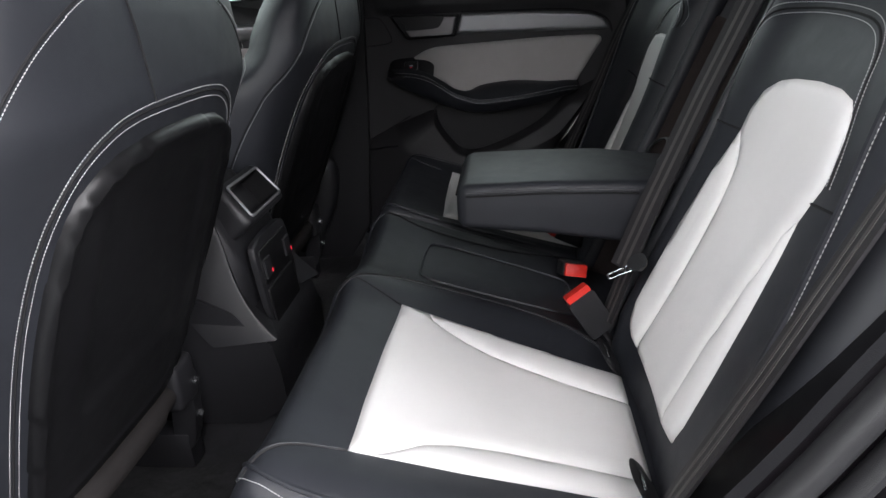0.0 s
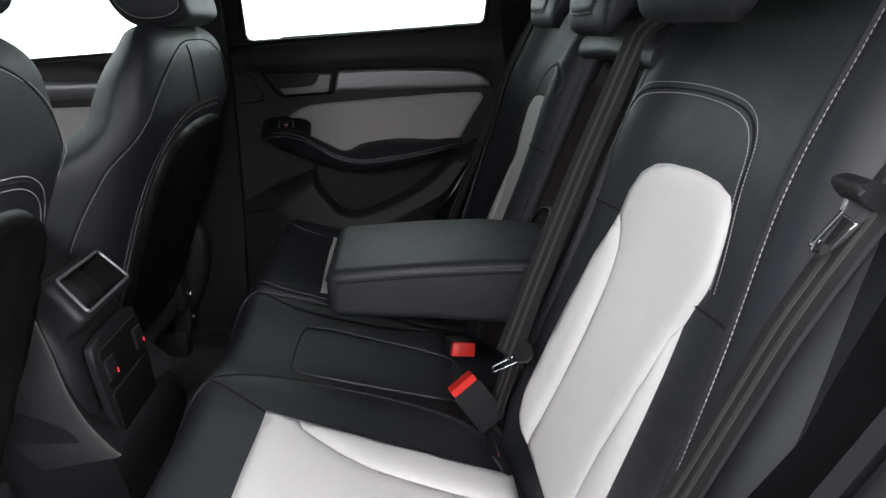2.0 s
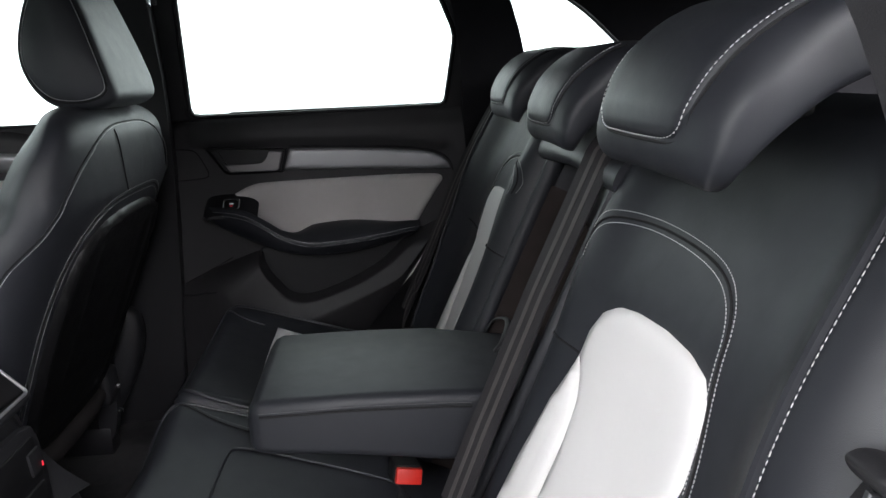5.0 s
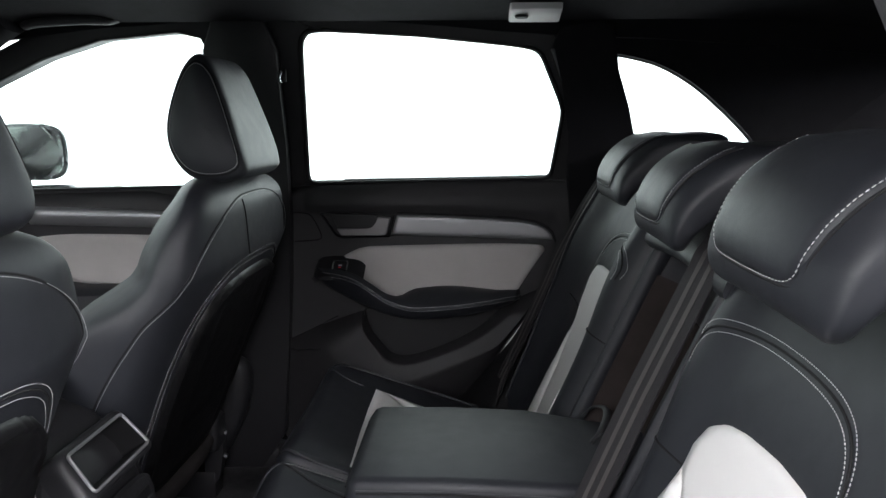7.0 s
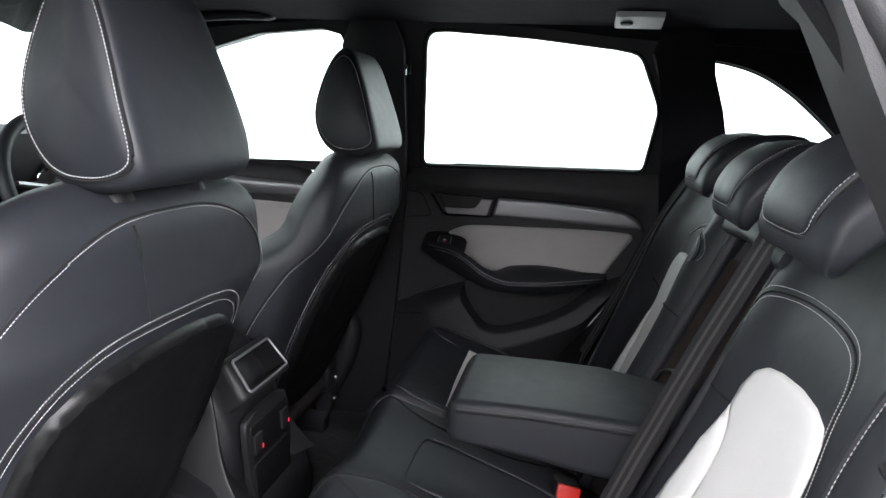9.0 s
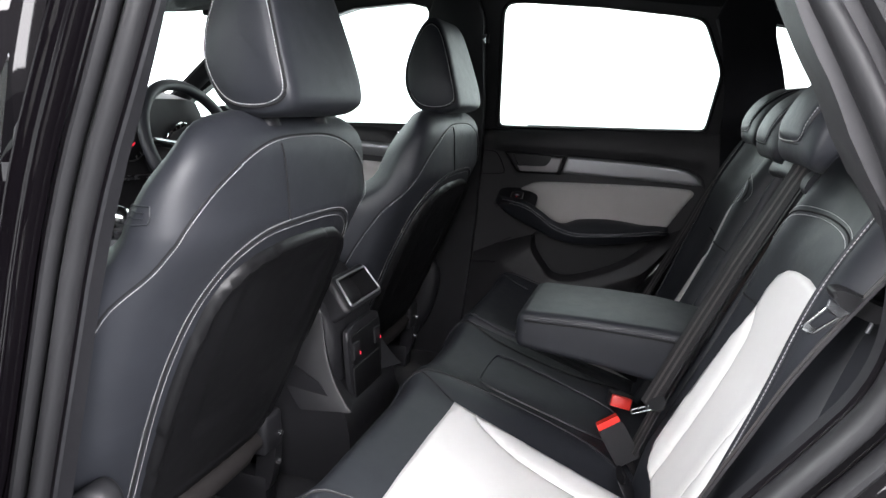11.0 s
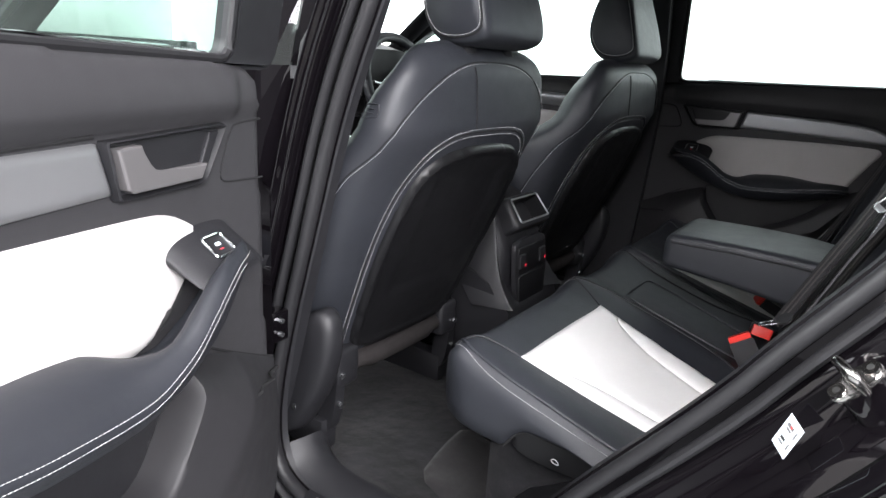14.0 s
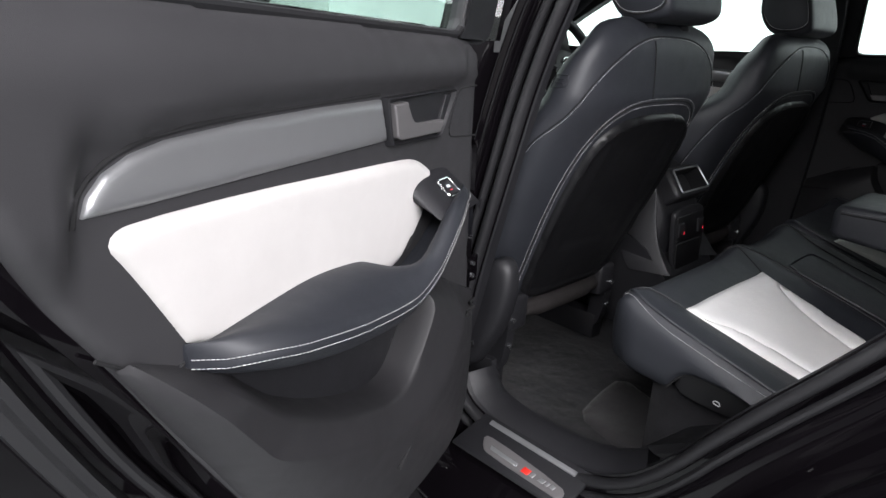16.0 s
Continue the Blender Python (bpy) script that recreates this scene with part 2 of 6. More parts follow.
    return m


LEATHER = surface("black_leather", (0.0168, 0.0185, 0.0232), 0.52, spread=0.14, grain=0.20, grain_scale=1100, kind="cells", relief=0.16, relief_scale=24, spec=0.48, rough_spread=0.08)
PALE = surface("white_leather", (0.690, 0.685, 0.675), 0.52, spread=0.035, scale=9, grain=0.25, grain_scale=600, kind="cells", relief=0.22, relief_scale=22, spec=0.35)
SUEDE = surface("pale_suede", (0.500, 0.483, 0.472), 0.8, spread=0.05, scale=14, grain=0.3, grain_scale=1200, relief=0.1, relief_scale=35, spec=0.2, sheen=0.3)
HARD = surface("hard_grained_plastic", (0.020, 0.0195, 0.0215), 0.55, spread=0.12, grain=0.2, grain_scale=800, kind="cells", spec=0.4)
SOFT = surface("soft_black_plastic", (0.031, 0.0305, 0.033), 0.55, spread=0.1, grain=0.25, grain_scale=900, kind="cells", spec=0.4)
PLASTIC = surface("black_plastic", (0.013, 0.013, 0.015), 0.48, spread=0.15, grain=0.35, grain_scale=1100, spec=0.4, dust=0.01)
SHELL = surface("seat_shell_plastic", (0.0068, 0.0068, 0.0076), 0.40, spread=0.15, grain=0.25, grain_scale=1100, relief=0.06, relief_scale=30, dust=0.008, spec=0.33)
RUBBER = surface("rubber_seal", (0.016, 0.016, 0.0175), 0.46, spread=0.1, grain=0.3, grain_scale=1500, spec=0.35)
PAINT = surface("black_pearl_paint", (0.0032, 0.0026, 0.0034), 0.03, metal=0.0, spread=0.1, scale=3, spec=0.5, rough_spread=0.012)
CARPET = surface("black_carpet", (0.0135, 0.0135, 0.0150), 0.95, spread=0.75, scale=7, grain=1.0, grain_scale=900, relief=0.9, relief_scale=30, spec=0.08, sheen=0.10, dust=0.012)
MAT = surface("charcoal_carpet", (0.028, 0.027, 0.028), 0.95, spread=0.5, scale=9, grain=1.0, grain_scale=900, relief=0.5, relief_scale=24, spec=0.08, sheen=0.12)
FELT = surface("grey_felt", (0.022, 0.020, 0.020), 0.95, spread=0.25, scale=20, grain=0.8, grain_scale=900, spec=0.1)
LINING = surface("black_headliner", (0.016, 0.016, 0.018), 0.95, spread=0.2, scale=12, grain=0.5, grain_scale=900, spec=0.1)
CAVITY = surface("dark_fleece", (0.030, 0.0245, 0.0235), 0.95, spread=0.25, scale=18, grain=0.8, grain_scale=900, spec=0.1)
ALU = surface("brushed_aluminium", (0.37, 0.375, 0.385), 0.40, metal=0.75, spread=0.025, scale=12, grain=0.1, grain_scale=1500, rough_spread=0.03)
STEEL = surface("polished_steel", (0.60, 0.58, 0.56), 0.17, metal=1.0, spread=0.03, rough_spread=0.04)
BADGE = surface("dark_satin_metal", (0.24, 0.23, 0.235), 0.45, metal=0.7, spread=0.04, rough_spread=0.05)
SATIN = surface("satin_metal", (0.42, 0.43, 0.45), 0.27, metal=0.95, spread=0.04, rough_spread=0.03)
CHROME = surface("chrome", (0.82, 0.83, 0.84), 0.16, metal=1.0, spread=0.03)
THREAD = surface("white_thread", (0.50, 0.50, 0.50), 0.7, spread=0.06)
GREYTHREAD = surface("grey_thread", (0.12, 0.12, 0.125), 0.7, spread=0.06)
RED = surface("red_plastic", (0.72, 0.030, 0.020), 0.4, spread=0.06)
# near-black for lines that stand for the shade in seams and grooves
SEAM = surface("seam_shadow_leather", (0.005, 0.005, 0.006), 0.85, spread=0.1)
CONCRETE = surface("grey_studio_floor", (0.20, 0.215, 0.215), 0.5, spread=0.2, scale=4, grain=0.3, grain_scale=300, relief=0.1)
LABEL = surface("white_label", (0.62, 0.70, 0.74), 0.4, spread=0.03)
INK = surface("black_ink", (0.02, 0.02, 0.02), 0.5, spread=0.05)
BELT = surface("belt_webbing", (0.022, 0.021, 0.023), 0.6, spread=0.15, grain=0.6, grain_scale=1300, spec=0.3)
STRIPE = surface("belt_stripe", (0.060, 0.054, 0.053), 0.55, spread=0.12, grain=0.6, grain_scale=1300)


def glow(name, colour, strength):
    m, t, p = material(name)
    p.inputs["Base Color"].default_value = (*colour, 1)
    p.inputs["Emission Color"].default_value = (*colour, 1)
    p.inputs["Emission Strength"].default_value = strength
    return m


LED = glow("red_indicator", (1.0, 0.03, 0.06), 0.6)


def glass(name, tint, gloss=0.06):
    m = bpy.data.materials.new(name)
    m.use_nodes = True
    t = m.node_tree
    t.nodes.clear()
    out = t.nodes.new("ShaderNodeOutputMaterial")
    clear = node(t, "ShaderNodeBsdfTransparent", Color=(*tint, 1))
    shine = node(t, "ShaderNodeBsdfGlossy", Color=(1, 1, 1, 1), Roughness=0.01)
    side = node(t, "ShaderNodeLayerWeight", Blend=0.5)
    steep = t.nodes.new("ShaderNodeMath")
    steep.operation = "POWER"
    steep.inputs[1].default_value = 5.0
    wired(t, side.outputs["Facing"], steep.inputs[0])
    fres = t.nodes.new("ShaderNodeMapRange")
    fres.inputs["To Min"].default_value, fres.inputs["To Max"].default_value = 0.05, 0.75
    wired(t, steep.outputs[0], fres.inputs["Value"])
    mix = t.nodes.new("ShaderNodeMixShader")
    wired(t, fres.outputs[0], mix.inputs[0])
    wired(t, clear.outputs[0], mix.inputs[1])
    wired(t, shine.outputs[0], mix.inputs[2])
    wired(t, mix.outputs[0], out.inputs[0])
    return m


GLASS = glass("tinted_glass", (0.62, 0.70, 0.665))

# ---- rear bench: one cushion for three, built across the car ----
def mirror(pts, s):
    return [(p[0] * s, p[1]) for p in pts]


def bench_top(x, y):
    z = 0.684 + 0.31 * (y - 0.505)
    a = abs(x)
    z += 0.010 * math.exp(-((a - 0.545) / 0.040) ** 2) + 0.014 * math.exp(-((a - 0.135) / 0.045) ** 2) - 0.004 * math.exp(-(x / 0.07) ** 2)
    if x > 0.12:
        z += 0.013 * smooth01((x - 0.150) / 0.03) - 0.012 * math.exp(-((x - 0.161) / 0.009) ** 2)
    if y > 0.560:
        z -= 0.090 * ((y - 0.560) / 0.062) ** 2.6
    if a > 0.570:
        z -= 0.026 * ((a - 0.570) / 0.020) ** 2.4
    return (x, y, z)


def rear_bench():
    bench = thing("rear_bench", "black and white leather rear bench seat with contrast stitching", "car seat", (0, 0.42, 0.42))
    low = lambda y: table(y, [0.15, 0.34, 0.40, 0.440, 0.458, 0.474, 0.488, 0.53, 0.57, 0.622], [0.60, 0.609, 0.617, 0.617, 0.612, 0.596, 0.578, 0.580, 0.584, 0.584])
    def cushion_block(xa, xb, ra, rb, front, label):
        """One cushion from xa to xb, its front corners turned with radius ra and rb."""
        n = int((xb - xa) / 0.0123)
        ys = np.linspace(0.15, front, 62)
        verts, faces = [], []
        for y in ys:
            a, b = [r - math.sqrt(max(0.0, r * r - max(0.0, y - front + r) ** 2)) for r in (ra, rb)]
            for k in range(n):
                verts.append(bench_top(xa + a + (xb - b - xa - a) * k / (n - 1), y))
        for i in range(len(ys) - 1):
            for j in range(n - 1):
                faces.append((i * n + j, i * n + j + 1, (i + 1) * n + j + 1, (i + 1) * n + j))
        ring = [j for j in range(n)] + [i * n + n - 1 for i in range(1, len(ys))] + [(len(ys) - 1) * n + j for j in range(n - 2, -1, -1)] + [i * n for i in range(len(ys) - 2, 0, -1)]
        prev, mid = ring, (xa + xb) / 2
        for fall, inset in ((0.3, -0.001), (0.65, 0.0), (0.92, 0.003), (1.0, 0.009), (1.0, 0.03), (0.9, 0.08)):
            cur = []
            for r in ring:
                x, y, zz = verts[r]
                cur.append(len(verts))
                base = min(zz - 0.004, low(y) if abs(x) > 0.5 else 0.584)
                verts.append((mid + (x - mid) * (1 - inset * 2 / (xb - xa)), y - (inset if y > 0.5 else 0), zz + (base - zz) * fall))
            for i in range(len(ring)):
                j = (i + 1) % len(ring)
                faces.append((prev[j], prev[i], cur[i], cur[j]))
            prev = cur
        return link_mesh("cushion", verts, faces, LEATHER, bench, True, label)
    cushion = cushion_block(-0.59, 0.159, 0.075, 0.03, 0.622, "wide black leather cushion for two places")
    narrow = cushion_block(0.164, 0.59, 0.045, 0.05, 0.606, "narrow black leather cushion for one place")
    whole, bench = bench, cushion
    for s in (-1, 1):
        out = [(0.186, 0.503), (0.30, 0.508), (0.42, 0.51), (0.503, 0.509), (0.492, 0.40), (0.478, 0.30), (0.466, 0.20), (0.222, 0.20), (0.205, 0.35)]
        inner = [(0.191, 0.463), (0.205, 0.458), (0.221, 0.438), (0.240, 0.410), (0.256, 0.378), (0.267, 0.335), (0.277, 0.28), (0.286, 0.20), (0.222, 0.20), (0.205, 0.35)]
        outer = [(0.503, 0.509), (0.500, 0.482), (0.484, 0.463), (0.466, 0.443), (0.453, 0.41), (0.444, 0.36), (0.436, 0.28), (0.431, 0.20), (0.466, 0.20), (0.478, 0.30), (0.492, 0.40)]
        mid = [(0.186, 0.503), (0.30, 0.508), (0.42, 0.51), (0.503, 0.509), (0.500, 0.482), (0.484, 0.463), (0.466, 0.443), (0.453, 0.41), (0.444, 0.36), (0.436, 0.28), (0.431, 0.20),
               (0.286, 0.20), (0.277, 0.28), (0.267, 0.335), (0.256, 0.378), (0.240, 0.410), (0.221, 0.438), (0.205, 0.458), (0.191, 0.463)]
        lab = "smooth white leather insert"
        if s > 0:
            out, inner, outer, mid = [[(x, y - 0.026 * smooth01((y - 0.2) / 0.25)) for x, y in q] for q in (out, inner, outer, mid)]
            bench = narrow
        pad("seat_insert", mirror(mid, s), bench_top, PALE, bench, puff=0.007, edge=0.022, sink=-0.0022, res=0.010, label=lab)
        pad("seat_insert_side", mirror(inner, s), bench_top, PALE, bench, puff=0.0085, edge=0.026, sink=-0.0022, res=0.010, label=lab)
        pad("seat_insert_side", mirror(outer, s), bench_top, PALE, bench, puff=0.0085, edge=0.024, sink=-0.0022, res=0.010, label=lab)
        # front roll with its cross seam, edge piping and stitching
        edge = [(0.13, 0.603), (0.25, 0.617), (0.40, 0.622), (0.50, 0.615), (0.555, 0.59), (0.574, 0.54), (0.573, 0.40), (0.568, 0.22)]
        if s > 0:
            edge = [(0.170, 0.30), (0.170, 0.50), (0.174, 0.565), (0.19, 0.590), (0.22, 0.601), (0.30, 0.604), (0.40, 0.606), (0.50, 0.602), (0.555, 0.58), (0.574, 0.53), (0.573, 0.40), (0.568, 0.22)]
        else:
            edge = [(-0.150, 0.40), (-0.152, 0.585), (-0.135, 0.612), (0.0, 0.614)] + edge
        line = chaikin([(a * s, b, 0) for a, b in edge], 2, False)
        tube("piping", on(bench_top, line, 0.001), 0.0028, LEATHER, bench, 6)
        sub = [p for p in line if abs(p.x) > 0.50]
        stitches("stitching", on(bench_top, [(p.x + 0.010 * s, p.y + (0.006 if p.y > 0.56 else 0)) for p in sub], 0.001), THREAD, bench, out=(0, 0, 1))
        cross = chaikin([(0.560 * s, 0.592, 0), (0.535 * s, 0.580, 0), (0.512 * s, 0.552, 0), (0.503 * s, 0.509, 0)], 2, False)
        tube("seam", on(bench_top, cross, 0.0005), 0.0013, SEAM, bench, 6)
        tube("welt", on(bench_top, [(p.x, p.y + 0.004) for p in cross], 0.0004), 0.0022, LEATHER, bench, 6)
        if s < 0:
            roll = chaikin([(-0.186, 0.503, 0), (-0.16, 0.55, 0), (-0.145, 0.585, 0), (-0.13, 0.612, 0)], 2, False)
            tube("seam", on(bench_top, roll, 0.0), 0.0013, SEAM, bench, 6)
        # welt between the outer place and the middle place
        if s > 0:
            bench = cushion
        welt = chaikin([(0.16 * s, 0.60, 0), (0.135 * s, 0.56, 0), (0.112 * s, 0.51, 0), (0.106 * s, 0.42, 0), (0.112 * s, 0.33, 0), (0.135 * s, 0.26, 0), (0.17 * s, 0.21, 0)], 2, False)
        tube("seam", on(bench_top, welt, 0.0006), 0.0013, SEAM, bench, 6)
        stitches("stitching", on(bench_top, [(p.x + 0.006 * s, p.y) for p in welt], 0.0008), GREYTHREAD, bench, r=0.0005)
    # sunk pad of the middle place
    rect = chaikin([(-0.06, 0.495), (0.06, 0.495), (0.078, 0.48), (0.076, 0.38), (0.070, 0.26), (0.055, 0.245), (-0.055, 0.245), (-0.070, 0.26), (-0.076, 0.38), (-0.078, 0.48)], 2)
    pad("middle_pad", [(p[0], p[1]) for p in rect], bench_top, LEATHER, bench, puff=-0.001, edge=0.02, sink=0.010, res=0.010, label="black leather middle pad")
    rim = on(bench_top, list(rect) + [rect[0]], 0.0015)
    tube("pad_welt", rim, 0.0022, LEATHER, bench, 6)
    # trim under the cushion and child-seat flap on the side
    s = -1
    rim = [Vector((y, low(y) - 0.0005, 0)) for y in np.linspace(0.484, 0.27, 40)]
    tube("cut_out_edge", [(-0.5835, p.x, p.y) for p in rim], 0.0018, SEAM, bench, 8)
    flap = chaikin([(0.478, 0.588), (0.462, 0.606), (0.44, 0.622), (0.34, 0.622), (0.27, 0.616), (0.27, 0.578), (0.36, 0.572), (0.42, 0.570), (0.465, 0.577)], 2)
    flp = plate("fixing_flap", [(p.x, p.y) for p in flap], lambda u, v, d: (-0.568 - d, u, v), 0.010, SHELL, bench, 0.004, "black plastic flap with a small child-seat mark")
    mark = chaikin([(0.396, 0.581), (0.406, 0.582), (0.409, 0.586), (0.403, 0.589), (0.398, 0.586)], 1)
    tube("child_seat_mark", [(-0.5784, p.x, p.y) for p in mark], 0.0008, THREAD, flp, 5, closed=True)
    return whole


BENCH = rear_bench()

# ---- rear backrests ----
UP = Vector((0, -0.387, 0.922))
OUT = Vector((0, 0.922, 0.387))
FOOT = Vector((0, 0.21, 0.62))


def back_point(x, z, n=0.0):
    """A point of the backrest plane at height z, n metres in front of it."""
    return FOOT + Vector((x, 0, 0)) + UP * ((z - 0.62) / 0.922) + OUT * n


def outer_edge(z):
    """Half width at which the outer bolster of the backrest turns over."""
    return min(0.552, 0.546 - 0.10 * (z - 0.9))


def back_shape(c):
    def shape(x, z):
        a, d = abs(x), abs(x) - outer_edge(z)
        n = (0.034 if x > 0 else 0.016) * math.exp(-((a - (0.178 if x > 0 else 0.17)) / 0.038) ** 2) - 0.006 * math.exp(-((a - 0.325) / 0.1) ** 2)
        n += table(z, [0.66, 0.75, 0.90, 1.05, 1.17], [0.028, 0.032, 0.039, 0.040, 0.041]) * math.exp(-(d / (0.045 if d < 0 else 0.09)) ** 2)
        n += 0.012 * math.exp(-((z - 1.02) / 0.09) ** 2)
        if z > 1.13:
            n -= 0.055 * ((z - 1.13) / 0.075) ** 2.2
        if a < 0.157:
            n -= 0.05 * ((0.157 - a) / 0.03) ** 2
        if d > 0.004:
            n -= 0.018 * ((d - 0.004) / 0.046) ** 2
        if z < 0.66:
            n -= 0.2 * (0.66 - z)
        n -= 0.015
        return back_point(x, z, n)
    return shape


def backrest(s):
    shape = back_shape(0.325 * s)
    # body
    zs = np.linspace(0.58, 1.205, 58)
    rings = []
    for z in zs:
        xs = np.linspace(0.128, outer_edge(z) + 0.05, 49)
        front = [Vector(shape(x * s, z)) for x in xs]
        k = smooth01((z - 1.13) / 0.075)
        rear = [Vector((x * s, front[i].y - 0.11 - 0.05 * (1 - k), front[i].z - 0.03)) for i, x in list(enumerate(xs))[::-1]]
        rings.append(front + rear)
    ob = loft("backrest", rings, LEATHER, BENCH, "black leather backrest")
    m = lambda pts: [(-p[0] * s, p[1]) for p in pts]
    sgn = -1
    inner_line = [(-0.214, 0.930), (-0.226, 0.914), (-0.237, 0.895), (-0.243, 0.86), (-0.245, 0.80), (-0.243, 0.74), (-0.238, 0.69), (-0.232, 0.648)]
    outer_line = [(-0.415, 0.888), (-0.406, 0.872), (-0.402, 0.85), (-0.397, 0.82), (-0.389, 0.775), (-0.384, 0.72), (-0.380, 0.64)]
    top = [(-0.214, 0.930), (-0.216, 0.955), (-0.227, 0.977), (-0.25, 0.990), (-0.28, 0.996), (-0.33, 1.0), (-0.375, 0.999), (-0.405, 0.993), (-0.418, 0.980), (-0.425, 0.955), (-0.428, 0.925), (-0.420, 0.906), (-0.415, 0.888)]
    left_edge = [(-0.214, 0.930), (-0.199, 0.876), (-0.192, 0.81), (-0.189, 0.74), (-0.188, 0.693), (-0.196, 0.665), (-0.210, 0.652), (-0.232, 0.648)]
    right_edge = [(-0.415, 0.888), (-0.420, 0.85), (-0.425, 0.80), (-0.430, 0.73), (-0.432, 0.67), (-0.425, 0.648), (-0.380, 0.64)]
    centre = top + outer_line[1:] + inner_line[::-1][:-1]
    side_in = inner_line + left_edge[::-1][1:-1]
    side_out = outer_line + right_edge[::-1][1:-1]
    lab = "smooth white leather insert"
    pad("back_insert", m(centre), shape, PALE, ob, puff=0.006, edge=0.02, sink=-0.0022, res=0.010, flip=sgn, label=lab)
    pad("back_insert_side", m(side_in), shape, PALE, ob, puff=0.009, edge=0.02, sink=-0.0022, res=0.010, flip=sgn, label=lab)
    pad("back_insert_side", m(side_out), shape, PALE, ob, puff=0.008, edge=0.018, sink=-0.0022, res=0.010, flip=sgn, label=lab)
    # arch above the insert with twin stitching
    arch = chaikin([(-x * s, z, 0) for x, z in [(-0.160, 1.012), (-0.156, 1.030), (-0.172, 1.052), (-0.225, 1.064), (-0.31, 1.064), (-0.372, 1.056), (-0.403, 1.034), (-0.413, 1.0), (-0.430, 0.955), (-0.436, 0.925)]], 3, False)
    tube("seam", on(shape, arch, 0.0004, sgn), 0.0013, SEAM, ob, 6)
    mid = Vector((0.325 * s, 0.93, 0))
    for k in (0.965, 1.04):
        stitches("stitching", on(shape, [mid + (p - mid) * k for p in arch], 0.0012, sgn), THREAD, ob, out=OUT)
    # cross seams of the bolsters, outer piping and its stitching
    for a, b in (((-0.214, 0.930), (-0.140, 0.926)), ((-0.421, 0.908), (-0.492, 0.914))):
        tube("seam", on(shape, [(-a[0] * s, a[1]), (-b[0] * s, b[1])], 0.0006, sgn), 0.0013, SEAM, ob, 6)
    edge = [Vector(((outer_edge(z) - 0.007) * s, z, 0)) for z in np.linspace(1.15, 0.66, 30)]
    tube("piping", on(shape, edge, 0.001, sgn), 0.003, LEATHER, ob, 6)
    stitches("stitching", on(shape, [(p.x + 0.007 * s, p.y) for p in edge], 0.0020, sgn), THREAD, ob, length=0.0032, gap=0.0011, r=0.00046, out=OUT)
    inner = [(0.135 * s, 1.10), (0.135 * s, 0.62)]
    tube("piping", on(shape, inner, 0.002, sgn), 0.003, LEATHER, ob, 6)
    return ob


backrest(-1)
backrest(1)


# ---- middle of the backrest with the open armrest well ----
def middle_back():
    def bp(x, z, n):
        return back_point(x, z, n)
    # lining of the well
    ob = box("middle_backrest", (-0.13, -0.07, 0.62), (0.13, -0.03, 1.08), PLASTIC, BENCH, 0.004, "narrow black middle backrest with an open armrest well")
    prof = [(-0.124, 0.0), (-0.118, -0.03), (-0.112, -0.07), (-0.09, -0.082), (0.0, -0.084), (0.09, -0.082), (0.112, -0.07), (0.118, -0.03), (0.124, 0.0)]
    rings = []
    for z in np.linspace(0.60, 1.045, 12):
        rings.append([bp(x, z, n) for x, n in prof])
    loft("well_lining", rings, CAVITY, ob, "dark fleece lining", cap=False, closed=False)
    # side rails
    for s in (-1, 1):
        rails = []
        for z in np.linspace(0.60, 1.09, 14):
            rails.append([bp(0.129 * s + 0.010 * math.cos(g), z, -0.010 + 0.013 * math.sin(g)) for g in [2 * math.pi * k / 10 for k in range(10)]])
        loft("side_rail", rails, LEATHER, ob)
    # bridge over the well that carries the headrest
    rings = []
    for x in np.linspace(-0.160, 0.160, 25):
        dip = 0.007 * math.cos(min(1.0, abs(x) / 0.135) * math.pi / 2)
        sec = [(1.086, -0.085), (1.082, -0.03), (1.072 + dip, 0.002), (1.076 + dip, 0.013), (1.094, 0.015), (1.112, 0.006), (1.135, -0.02), (1.148, -0.06), (1.13, -0.11), (1.09, -0.12)]
        rings.append([bp(x, p.x, p.y) for p in chaikin(sec, 1)])
    loft("bridge", rings, LEATHER, ob, "black leather bridge")
    return ob


middle_back()


